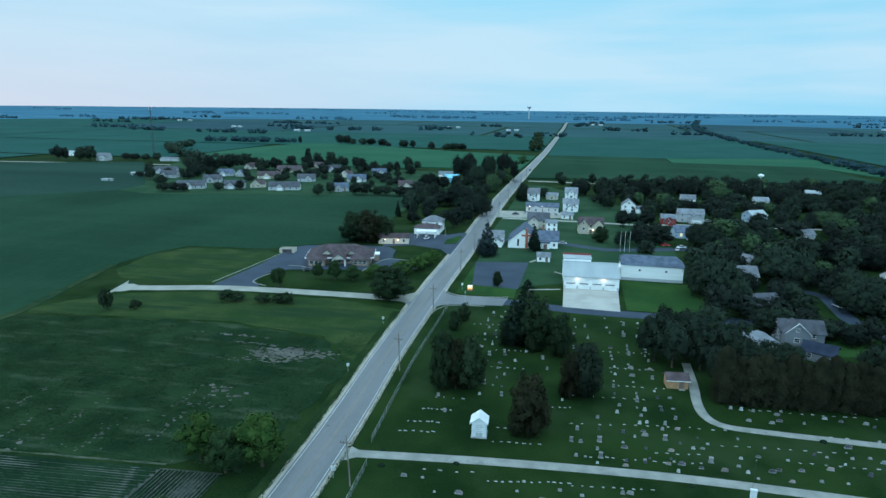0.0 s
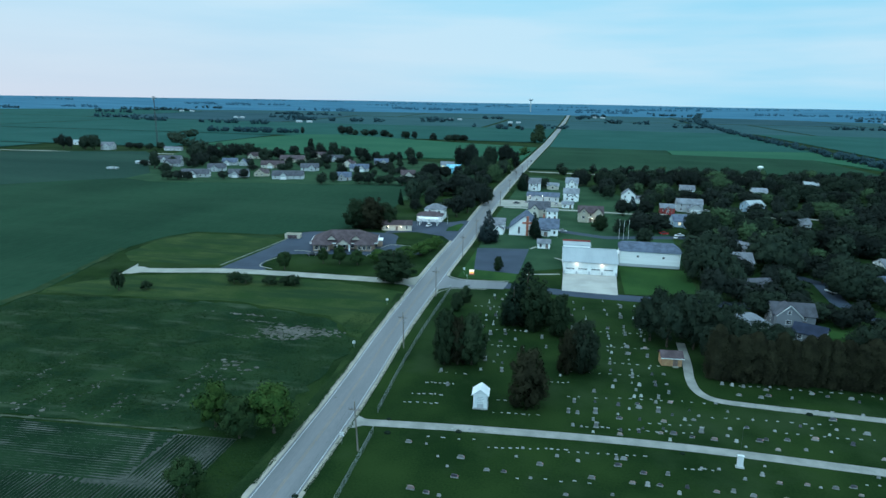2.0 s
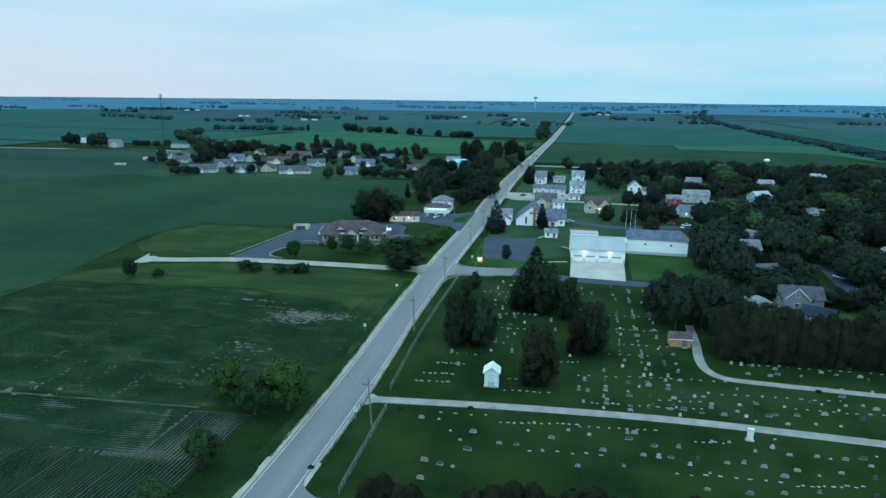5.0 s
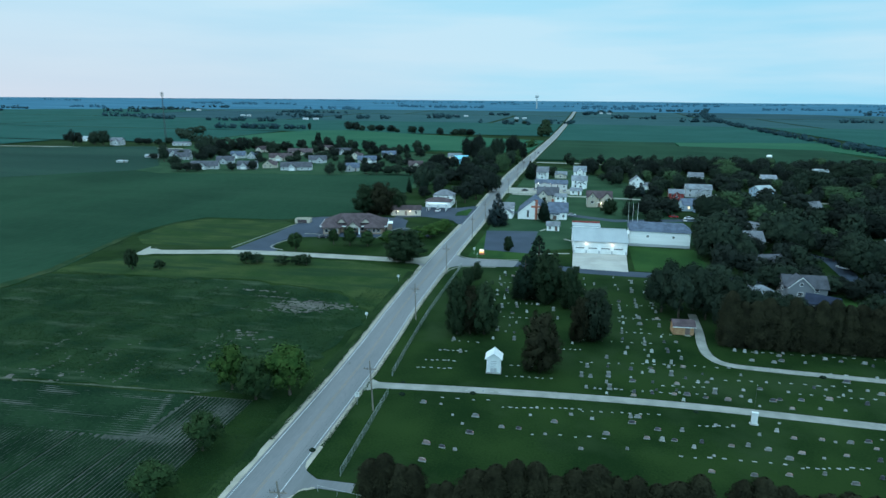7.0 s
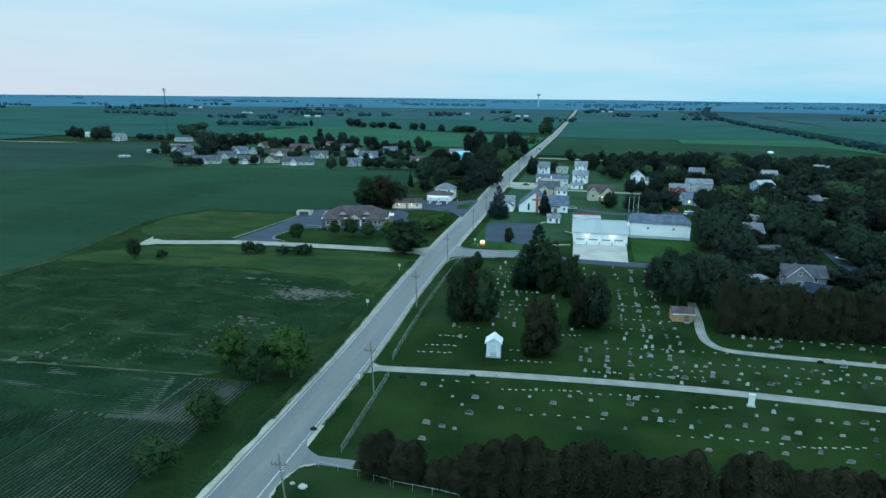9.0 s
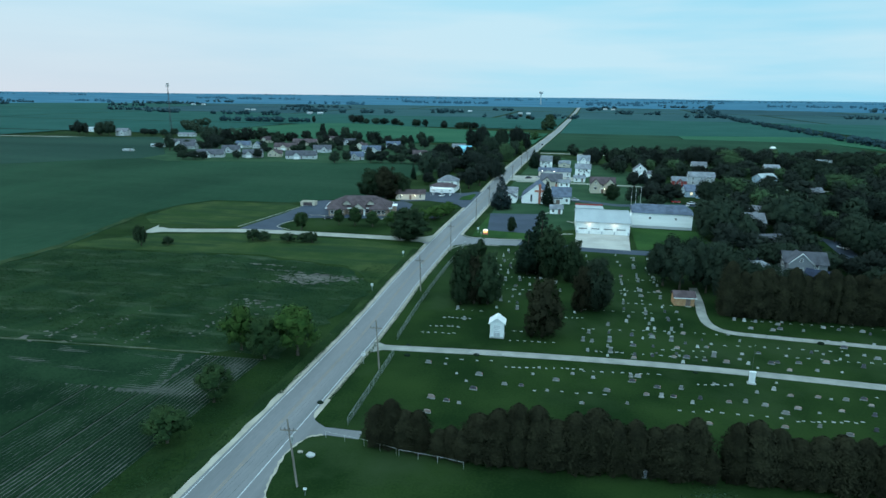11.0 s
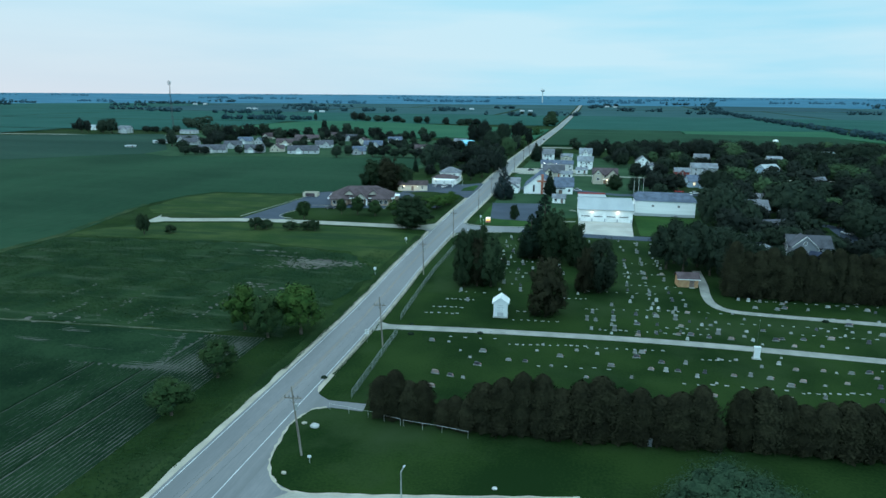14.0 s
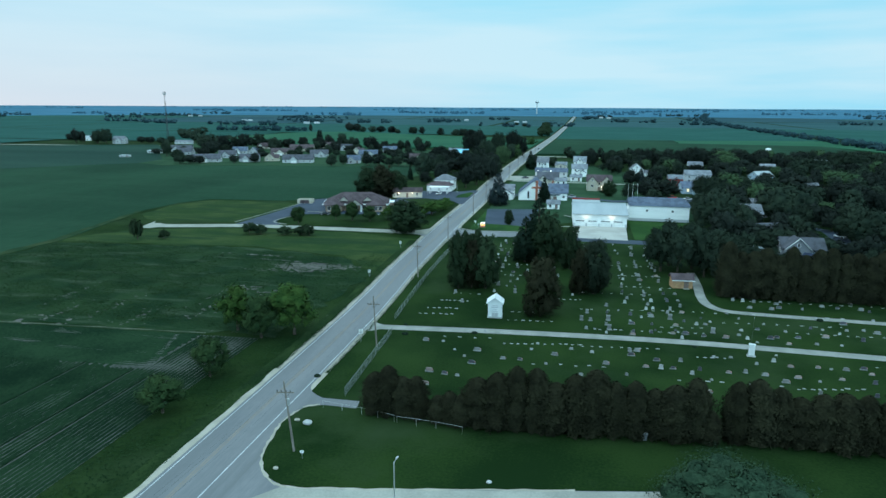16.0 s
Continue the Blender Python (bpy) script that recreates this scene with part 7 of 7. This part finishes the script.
def lamp_light(x, y, z, watts, color=(1.0, 0.86, 0.62), radius=0.25):
    data = bpy.data.lights.new("lamp_light", "POINT")
    data.energy, data.color, data.shadow_soft_size = watts, color, radius
    ob = new("lamp_light", data)
    ob.location = (x, y, z)
    return ob


street_lamp(28.6, 46.5, 8.2, 80, "slim grey lamp post beside the concrete yard", False)
street_lamp(145, 208, 7.5, 180, "street lamp beside the residential street", False)
street_lamp(-33, 312, 5, 0, "lit lamp post before the bank")
street_lamp(-19, 322, 5, 180, "lit lamp post before the bank")
street_lamp(-48, 305, 5.5, 0, "lit lamp post behind the cream shop")
for gx in (49.2, 58.9):
    gy = 238.2 + (gx - 44.2) * 0.044
    lamp_light(gx, gy - 1.2, 3.9, 45)

lamp_light(18.3, 411.2, 4.2, 330)
lamp_light(26.2, 411.6, 4.2, 330)
lamp_light(-37.5, 295.2, 2.8, 170, (1.0, 0.82, 0.5))
lamp_light(-32, 311.6, 4.6, 110)
lamp_light(-20, 321.6, 4.6, 110)
lamp_light(57.1, 347, 2.4, 50, (1.0, 0.8, 0.5))
lamp_light(-44, 294, 2.6, 60, (1.0, 0.82, 0.5))
for x, y, z, g in ((18.3, 412, 4.0, LAMP_GLOW), (26.2, 412.4, 4.0, LAMP_GLOW), (-37.3, 296.0, 2.6, WARM_GLOW), (-43.8, 294.9, 2.5, WARM_GLOW), (57.2, 347.8, 2.5, WARM_GLOW)):
    fx = empty("wall_lamp", pose(x, y, z), "bright lit wall lamp over a doorway", "wall lamp", "wall lamps")
    part("housing", boxed(-0.25, 0.25, -0.05, 0.5, 0.16, 0.3, 0.03), DARK_METAL, fx)
    part("globe", tube(bmesh.new(), (0, 0.1, -0.16), (0, 0.1, 0.158), 0.16, 0.2, 8), g, fx)


# ---- signs and small furniture ----
def sign_post(x, y, w, h, top, material, label, turn=0, bars=3):
    thing = empty("road_sign", pose(x, y, 0, 0, 0, turn), label, "sign", "road signs")
    part("post", tube(bmesh.new(), (0, 0, -0.2), (0, 0, top), 0.04, 0.04, 6), GALV, thing)
    board = part("board", boxed(-w / 2, w / 2, -0.07, -0.04, top - h, top, 0.008), material, thing)
    for k in range(bars):
        z = top - h * (k + 0.7) / (bars + 0.5)
        part("text_bar", boxed(-w * 0.36, w * 0.36, -0.078, -0.071, z - h * 0.05, z + h * 0.05), DARK_METAL, board, "dark bar of lettering")
    return thing


sign_post(5.6, 99.8, 0.75, 0.9, 2.6, TRIM, "white rectangular road sign on a steel post", 20)
sign_post(-8.5, 146, 0.7, 0.8, 2.2, TRIM, "small white road sign in the verge", 20)
sign_post(-10.6, 183.5, 0.7, 0.8, 2.2, TRIM, "small white road sign in the verge", 20)
sign_post(7.1, 226.4, 0.7, 0.9, 2.6, TRIM, "small white road sign by the junction", 10)
sign_post(10.8, 211.0, 0.25, 0.6, 4.2, GREY_SIDING, "slim street sign post by the side street", 10, 1)
sign_post(12.5, 57.5, 0.5, 0.35, 1.2, TRIM, "small pale marker sign in the grass", 10, 1)

board = empty("message_sign", pose(10.1, 226.0, 0, 0, 0, 12), "lit orange and white message sign at the street corner", "sign")
board.scale = (0.75, 0.75, 0.8)
part("plinth", boxed(-1.3, 1.3, -0.3, 0.3, -0.1, 0.7, 0.03), RED_BRICK, board)
part("cabinet", boxed(-1.2, 1.2, -0.22, 0.22, 0.7, 2.6, 0.04), TRIM, board)
part("lower_panel", boxed(-1.1, 1.1, -0.26, -0.221, 0.8, 1.6), glow("orange_panel", (1.0, 0.42, 0.12), 1.1), board, "glowing orange display")
part("upper_panel", boxed(-1.1, 1.1, -0.26, -0.221, 1.66, 2.5), glow("white_panel", (1.0, 0.92, 0.8), 1.0), board, "glowing white display")
for z in (1.85, 2.15):
    part("text_bar", boxed(-0.8, 0.8, -0.275, -0.262, z, z + 0.12), RED_SIDING, board, "red bar of lettering")


def rock(name, x, y, r, material, label, seed, category="rock"):
    rg = random.Random(seed)
    bm = bmesh.new()
    bmesh.ops.create_icosphere(bm, subdivisions=2, radius=r)
    for v in bm.verts:
        v.co *= rg.uniform(0.85, 1.1)
        v.co.z *= 0.65
        v.co.x *= 1.25
    ob = new(name, mesh_from(bm, name, material))
    ob.location = (x, y, r * 0.3)
    return tagged(ob, label, category)


rock("boulder", 9.2, 66.5, 0.58, MARBLE, "large white-painted boulder on the lawn", 3)
rock("boulder", 7.3, 67.0, 0.35, GRAVEL, "small pale stone on the lawn", 4)
rock("boulder", 10.2, 54.5, 0.3, GRAVEL, "small pale stone on the lawn edge", 5)
rock("boulder", 37.5, 57.6, 0.3, MARBLE, "pale stone at the edge of the yard", 6)
for k, (x, y, r) in enumerate(((11.6, 111.2, 0.4), (13.0, 105.8, 0.55), (26.8, 109.6, 0.5), (70, 111.8, 0.4), (99.5, 134.6, 0.6), (3.9, 82.3, 0.5))):
    rock("shrub", x, y, r, NEEDLE, "small dark round shrub beside the drive", 20 + k, "shrub")
box_thing = empty("utility_box", pose(57.2, 72.9, 0), "grey utility cabinet half hidden by evergreens", "cabinet")
part("cabinet", boxed(-0.5, 0.5, -0.35, 0.35, -0.1, 1.0, 0.05), SLATE_SIDING, box_thing)
part("lid", boxed(-0.55, 0.55, -0.4, 0.4, 1.0, 1.08, 0.03), GREY_SIDING, box_thing)
enc = empty("refuse_enclosure", pose(-82.5, 268, 0, 0, 0, 10), "low tan brick refuse enclosure beside the drive", "enclosure")
part("wall", wall_box(bmesh.new(), 7, 4.5, 1.9), TAN_SIDING, enc)
part("gate", boxed(-2.2, 2.2, -2.31, -2.26, 0.1, 1.7), ROOF_BROWN, enc)
for x, y in ((69.1, 308.0), (71.2, 308.3), (73.5, 308.8)):
    fp = empty("flagpole", pose(x, y, 0), "tall thin white flagpole behind the hall", "flagpole", "flagpoles")
    part("pole", tube(bmesh.new(), (0, 0, -0.1), (0, 0, 9.5), 0.07, 0.035, 7), TRIM, fp)
    part("finial", tube(bmesh.new(), (0, 0, 9.5), (0, 0, 9.7), 0.09, 0.04, 6), TRIM, fp)

# drive-through canopy of the bank
can = empty("canopy", pose(-28, 317, 0, 0, 0, 4), "white flat drive-through canopy on columns", "canopy")
part("roof", box(boxed(-5.2, 5.2, -2.6, 2.6, 3.2, 3.7), -4.4, 4.4, -1.9, 1.9, 3.7, 3.75), TRIM, can)
for x in (-4.6, 0, 4.6):
    for y in (-2.2, 2.2):
        part("column", boxed(x - 0.2, x + 0.2, y - 0.2, y + 0.2, -0.1, 3.2), TRIM, can)
slab("bank_yard", [(-44, 290), (-30, 297), (-14.8, 291), (-10, 282), (-7, 281), (-7, 334), (-12, 334), (-18, 327), (-38, 325), (-46, 310)], -0.05, 0.02, BLACKTOP, "blue-grey blacktop yard of the bank", "parking lot")
slab("island", [(-16, 303.5), (-10, 305.2), (-10.2, 323), (-12, 325), (-16.5, 313)], -0.05, 0.14, LAWN, "grass island with a kerb", "lawn")
slab("forecourt", [(-2, 388), (25.1, 391.8), (39.8, 396), (39.8, 416.9), (-2, 414.8)], -0.05, 0.02, CONCRETE, "pale concrete forecourt of the service garage", "apron")
slab("back_street", strip([(4.2, 317.4 + 4), (41.9, 319.5), (62.9, 310.1), (99.5, 320.5), (157.1, 326.8), (272.4, 314.3)], 3.2), -0.05, 0.02, BLACKTOP, "grey residential street behind the hall", "road")
slab("cross_street", strip([(4, 386), (46.1, 386.0), (88.0, 383.4), (104.8, 390.7), (199.0, 398.1)], 2.2), -0.05, 0.021, CONCRETE, "pale village side street", "road")
slab("cross_street", strip([(4, 592), (60, 590), (110, 596), (300, 640)], 3.5), -0.05, 0.021, CONCRETE, "pale country road at the village edge", "road")
slab("farm_road", strip([(-4, 585), (-60, 596), (-200, 640), (-440, 624), (-900, 560)], 3.0), -0.05, 0.03, CONCRETE, "pale farm road across the fields", "road")
slab("street", strip([(132.0, 257.7), (139.3, 249.3), (137.2, 224.2), (138.3, 217.9)], 3.0), -0.05, 0.03, BLACKTOP, "blacktop driveway between the trees", "road")
slab("lawn", [(120, 186), (132, 190), (130, 203), (122, 200)], -0.05, 0.02, LAWN, "small bright lawn beside the street", "lawn")
slab("lawn", [(66, 216), (92, 215), (92, 254), (66, 255.5)], -0.05, 0.018, LAWN, "bright mown lawn before the hall", "lawn")
slab("lawn", [(5.5, 222), (27, 220), (27, 233.5), (9.4, 235.5), (7.6, 272), (5.4, 272)], -0.05, 0.018, LAWN, "mown corner lawn round the parking lot", "lawn")
for x0, y0, x1, y1 in ((28.8, 276, 33.5, 286), (30, 232, 43, 236), (44, 258, 40, 262)):
    slab("footpath", strip([(x0, y0), (x1, y1)], 0.6), -0.05, 0.025, CONCRETE, "narrow pale concrete footpath", "footpath")


# ---- cars ----
def car_paint(name, c):
    return mat(name, tuple(v * 0.9 for v in c), c, 0.5, 8, 0.25, 0.0)


def make_car(x, y, turn, paint, label, z=0.03):
    thing = empty("car", pose(x, y, z, 0, 0, turn), label, "car", "parked cars")
    bm = boxed(-2.2, 2.2, -0.88, 0.88, 0.32, 0.86, 0.12)
    part("body", bm, paint, thing)
    cab = boxed(-1.25, 1.0, -0.8, 0.8, 0.861, 1.42)
    for v in cab.verts:
        if v.co.z > 1.2:
            v.co.x = v.co.x * 0.68 - 0.08
            v.co.y *= 0.84
    part("cabin", cab, GLASS, thing, "dark glass cabin")
    part("roof", boxed(-0.9, 0.58, -0.66, 0.66, 1.42, 1.46, 0.015), paint, thing)
    for sx in (-1.35, 1.35):
        for sy in (-0.86, 0.86):
            wh = part("wheel", tube(bmesh.new(), (sx, sy - 0.1, 0.3), (sx, sy + 0.1, 0.3), 0.31, 0.31, 12), DARK_METAL, thing)
            part("rim", tube(bmesh.new(), (sx, sy - 0.11, 0.3), (sx, sy + 0.11, 0.3), 0.17, 0.17, 8), GALV, wh)
    for sy in (-0.6, 0.6):
        part("headlight", boxed(2.17, 2.22, sy - 0.2, sy + 0.2, 0.58, 0.72), TRIM, thing)
        part("tail_light", boxed(-2.22, -2.17, sy - 0.2, sy + 0.2, 0.58, 0.72), RED_SIDING, thing)
    return thing


P_RED, P_WHITE, P_DARK, P_SILVER = car_paint("red_car_paint", (0.45, 0.03, 0.03)), car_paint("white_car_paint", (0.75, 0.77, 0.78)), car_paint("dark_car_paint", (0.03, 0.035, 0.045)), car_paint("silver_car_paint", (0.42, 0.45, 0.48))
for x, y, turn, paint, label in ((92.4, 326.8, 5, P_RED, "red car parked on the back street"), (99.5, 323.7, 10, P_WHITE, "white car parked on the back street"), (96.9, 318.4, 80, P_WHITE, "white van-like car by a house"), (41.9, 318.4, 8, P_SILVER, "silver car on the back street"),
                                 (10.5, 401.2, 20, P_DARK, "dark car on the forecourt"), (16.8, 407.5, 60, P_SILVER, "silver car on the forecourt"), (23.0, 402.2, 0, P_DARK, "dark car on the forecourt"), (30.4, 407.5, 80, P_WHITE, "white car on the forecourt"), (35.6, 404.3, 90, P_SILVER, "silver car on the forecourt"),
                                 (138.8, 236.7, -60, P_WHITE, "white car parked on a driveway"), (103.7, 385.5, 10, P_RED, "red car before the red house"), (126.7, 406.4, 0, P_WHITE, "white car on a driveway"), (25.1, 613.8, 5, P_RED, "red vehicle beside the country road"),
                                 (-27, 312.5, 80, P_WHITE, "white car under the canopy"), (-60, 238, 20, P_DARK, "dark car at the clinic"), (-1.5, 690, 90, P_DARK, "dark car far off on the highway")):
    make_car(x, y, turn, paint, label)


# ---- far towers ----
mast = empty("radio_mast", pose(-477, 718, 0), "tall lattice radio mast with antennas on top", "mast")
for k in range(3):
    a = 2 * math.pi * k / 3
    part("leg", tube(bmesh.new(), (1.3 * math.cos(a), 1.3 * math.sin(a), -0.5), (0.55 * math.cos(a), 0.55 * math.sin(a), 62), 0.18, 0.12, 5), DARK_METAL, mast)
bm = bmesh.new()
for j in range(25):
    z0, z1 = j * 2.48, (j + 1) * 2.48
    r0, r1 = 1.3 - 0.75 * z0 / 62, 1.3 - 0.75 * z1 / 62
    for k in range(3):
        a, b = 2 * math.pi * k / 3, 2 * math.pi * (k + 1) / 3
        tube(bm, (r0 * math.cos(a), r0 * math.sin(a), z0), (r1 * math.cos(b), r1 * math.sin(b), z1), 0.06, 0.06, 3)
part("bracing", bm, DARK_METAL, mast)
for k in range(6):
    a = 2 * math.pi * k / 6
    part("antenna", boxed(1.7 * math.cos(a) - 0.2, 1.7 * math.cos(a) + 0.2, 1.7 * math.sin(a) - 0.2, 1.7 * math.sin(a) + 0.2, 57.5, 61.5), GALV, mast)
part("platform", tube(bmesh.new(), (0, 0, 57), (0, 0, 57.3), 1.9, 1.9, 10), DARK_METAL, mast)
tower = empty("water_tower", pose(-172, 2950, ground_height(-172, 2950)), "far pale water tower on a stem", "water tower")
part("stem", tube(bmesh.new(), (0, 0, -1), (0, 0, 50), 2.6, 2.0, 10), GALV, tower)
bm = bmesh.new()
bmesh.ops.create_uvsphere(bm, u_segments=16, v_segments=10, radius=9)
for v in bm.verts:
    v.co.z = v.co.z * 0.75 + 55
part("tank", bm, GALV, tower)
dome = empty("storage_dome", pose(216, 640, 0), "small white storage dome by the field", "tank")
bm = tube(bmesh.new(), (0, 0, -0.1), (0, 0, 6.0), 0.5, 0.5, 8)
part("stem", bm, GALV, dome)
bm = bmesh.new()
bmesh.ops.create_uvsphere(bm, u_segments=14, v_segments=8, radius=2.6)
for v in bm.verts:
    v.co.z = v.co.z * 0.6 + 7.2
part("tank", bm, TRIM, dome)


# ---- planted rows and weeds ----
def planted_rows():
    rg = random.Random(61)
    verts, faces = [], []

    def bareness(x, y):
        """How thin the plants stand: bare spots near the verge, drill tracks and wisps across the headland."""
        spots = ((-26, 79.5, 5.5, 1.6, 0.75), (-22.5, 84, 3.0, 3.0, 0.45), (-18.5, 91, 2.6, 4.5, 0.75), (-60, 85, 4.5, 0.7, 0.6), (-54, 91, 3.5, 0.8, 0.4), (-70, 80.5, 6, 0.6, 0.5), (-46, 84, 7, 0.5, 0.35), (-38, 92.5, 6, 0.5, 0.35))
        b = 0.03 + sum(k * math.exp(-((x - cx) / sx) ** 2 - ((y - cy) / sy) ** 2) for cx, cy, sx, sy, k in spots)
        if 79 < y < 96:
            b += 0.4 * math.exp(-((x + 27.4 + 0.3 * (y - 80)) / 0.7) ** 2)
        return b + 0.35 * max(0.0, noise.noise(Vector((x / 6, y / 9, 4.0))) - 0.15)

    def row(x0, y0, x1, y1, w=0.285, h=0.3):
        a, b = Vector((x0, y0)), Vector((x1, y1))
        n = max(2, int((b - a).length / 0.9))
        d = (b - a).normalized()
        s = Vector((-d.y, d.x))
        prev = None
        for k in range(n + 1):
            p = a.lerp(b, k / n) + s * rg.uniform(-0.04, 0.04)
            g = rg.uniform(0.92, 1.1) * max(1 - 1.3 * bareness(p.x, p.y) * rg.uniform(0.75, 1.25), 0.1)
            i = len(verts)
            verts.extend([(*(p - s * w * g), 0.03), (*p, 0.05 + h * g), (*(p + s * w * g), 0.03)])
            if prev is not None:
                faces.extend([(prev, i, i + 1, prev + 1), (prev + 1, i + 1, i + 2, prev + 2)])
            prev = i
    x = -15.2
    while x > -100:
        track = min(abs(x + 28.6), abs(x + 24.6), abs(x + 39.8)) < 0.4
        row(x, -10, x, 96.4 + (x + 12) * 0.078 if x > -27 else 78 + rg.uniform(-0.8, 0.8), 0.08 if track else 0.285)
        x -= 0.76
    y = 78.4
    while y < 94.9:
        row(-120, y - 6, -27.4 + rg.uniform(-0.5, 0.4), y + 1.2, 0.33)
        y += 0.76
    ob = new("crop_rows", raw("crop_rows", verts, faces, YOUNG_CROP))
    return tagged(ob, "straight rows of young green crop plants", "crop", "", "stuff")


def weeds():
    rg = random.Random(62)
    verts, faces = [], []
    for _ in range(22000):
        x, y = rg.uniform(-125, -11), rg.uniform(100, 168)
        if noise.noise(Vector((x / 8, y / 8, 7.0))) > 0.25:
            continue
        z = rg.uniform(0.12, 0.4)
        for _k in range(2):
            leaf(verts, faces, Vector((x + rg.uniform(-0.3, 0.3), y + rg.uniform(-0.3, 0.3), z)), Vector((0, 0, 1)), rg.uniform(0.14, 0.36), rg)
    ob = new("weeds", raw("weeds", verts, faces, WEED_LEAF))
    tagged(ob, "dense low weeds across the field", "weeds", "", "stuff")
    verts, faces = [], []
    for _ in range(9000):
        y = rg.uniform(20, 175) if rg.random() < 0.6 else rg.uniform(20, 100)
        x = road_x(y) + rg.uniform(-15.5, -5.0)
        leaf(verts, faces, Vector((x, y, rg.uniform(0.04, 0.2))), Vector((0, 0, 1)), rg.uniform(0.12, 0.34), rg)
    for _ in range(5200):
        y = 84 + 116 * rg.random() ** 1.4
        edge = rg.choice((-4.95, 4.75))
        x = road_x(y) + edge + rg.gauss(0, 0.22) + 0.25 * noise.noise(Vector((edge, y / 2.2, 3.0)))
        leaf(verts, faces, Vector((x, y, rg.uniform(0.03, 0.1))), Vector((0, 0, 1)), rg.uniform(0.1, 0.28), rg)
    ob = new("verge_weeds", raw("verge_weeds", verts, faces, WEED_LEAF))
    tagged(ob, "rough tall grass on the roadside bank", "grass", "", "stuff")


def bare_patches():
    """Ragged patches of pale soil in the weeds."""
    rg = random.Random(63)
    verts, faces = [], []
    for cx, cy, sx, sy, n, r1 in ((-31.5, 152, 6.5, 3.6, 190, 0.75), (-23, 154.5, 5.5, 2.6, 90, 0.65), (-38, 147, 8, 1.2, 26, 0.4), (-42, 158.5, 7, 0.6, 30, 0.4), (-34.5, 129, 4, 2.5, 14, 0.8), (-31.5, 121, 7, 3, 10, 0.6), (-63, 94, 8, 3, 10, 0.7), (-52, 163, 9, 0.7, 16, 0.7), (-63, 98.6, 40, 0.35, 40, 0.2), (-40, 110, 30, 9, 24, 0.25), (-66, 99, 0.8, 9, 26, 0.4), (-58, 108, 0.8, 8, 20, 0.35), (-47, 106, 0.7, 8, 20, 0.35), (-36, 112, 0.9, 10, 26, 0.4), (-75, 118, 0.8, 9, 16, 0.35), (-40, 124, 0.9, 6, 16, 0.4)):
        for _ in range(n):
            x, y, r = cx + rg.gauss(0, sx * 0.6), cy + rg.gauss(0, sy * 0.6), rg.uniform(0.3 * r1, r1)
            i = len(verts)
            verts.append((x, y, 0.075))
            for k in range(9):
                a = 2 * math.pi * k / 9
                q = r * rg.uniform(0.5, 1.2)
                verts.append((x + 1.5 * q * math.cos(a), y + q * math.sin(a), 0.062))
            for k in range(9):
                faces.append((i, i + 1 + k, i + 1 + (k + 1) % 9))
    ob = new("bare_soil", raw("bare_soil", verts, faces, SOIL))
    tagged(ob, "ragged patches of pale bare soil", "soil", "", "stuff")


WEED_LEAF = mat("weed_leaves", (0.0081, 0.0233, 0.0088), (0.0186, 0.0396, 0.0151), 0.15, 1.5, 0.95, 0.0, space="world")
EDGE_GRASS = mat("pale_dry_grass", (0.030, 0.050, 0.030), (0.085, 0.100, 0.070), 0.3, 2.0, 0.95, 0.3, space="world")
YOUNG_CROP = mat("young_crop", (0.009, 0.024, 0.0132), (0.0192, 0.0432, 0.0216), 0.08, 1.5, 0.95, 0.0, space="world")
slab("grass_edge", strip([(-125 + 2 * k, 89.3 + 0.158 * k) for k in range(50)], 0.26, 0.2, random.Random(71)), -0.05, 0.09, EDGE_GRASS, "thin pale line of dry grass between two plots", "verge")
planted_rows()
weeds()
bare_patches()


# ---- ragged gravel edge of the yard ----
slab("gravel_edge", strip(smooth_line([(8.6, 72.5), (6.6, 71.2), (5.4, 67), (5.6, 63.5), (7.0, 57), (9.5, 53), (12.8, 51.2), (20, 52.2), (34, 55.2), (48, 58.2)], 8), 0.17, 0.15, random.Random(64)), -0.05, 0.038, GRAVEL, "ragged crumbled edge of the asphalt yard", "shoulder")


# ---- kerbs ----
def kerb(points, label="pale concrete kerb round a car park"):
    slab("kerb", strip(points, 0.14), -0.05, 0.15, CONCRETE, label, "kerb")


kerb(smooth_line([(-66, 213.5), (-72, 216), (-74, 220), (-73, 228), (-71, 233)], 4))
kerb([(-71, 244), (-66, 244.5), (-60, 242.5)])
kerb(smooth_line([(-88, 213), (-86.5, 230), (-85, 250), (-84, 266)], 3))
kerb(smooth_line([(-38, 243), (-36.5, 256), (-34.5, 265), (-29, 266.2), (-24, 265.4)], 4))
kerb(smooth_line([(1.6, 226.5), (2.2, 222.5), (4.6, 220), (9, 218.6), (20, 219.6), (25, 221)], 4), "pale concrete kerb round the street corner")
kerb(smooth_line([(2.0, 197), (3.2, 202), (7, 206.6), (18, 208.4)], 4), "pale concrete kerb round the street corner")

for p in MAPLE + LIGHT + DARK + CEDAR + SPRUCE + BLUE + BUSH + FAR_TREE + [BROAD] + GREAT_TREE + NEAR_SHADE + OVAL:
    for o in (*p["ob"].children_recursive, p["ob"]):
        bpy.data.objects.remove(o)
for kind in STONES.values():
    for p in kind:
        for o in (*p.children_recursive, p):
            bpy.data.objects.remove(o)
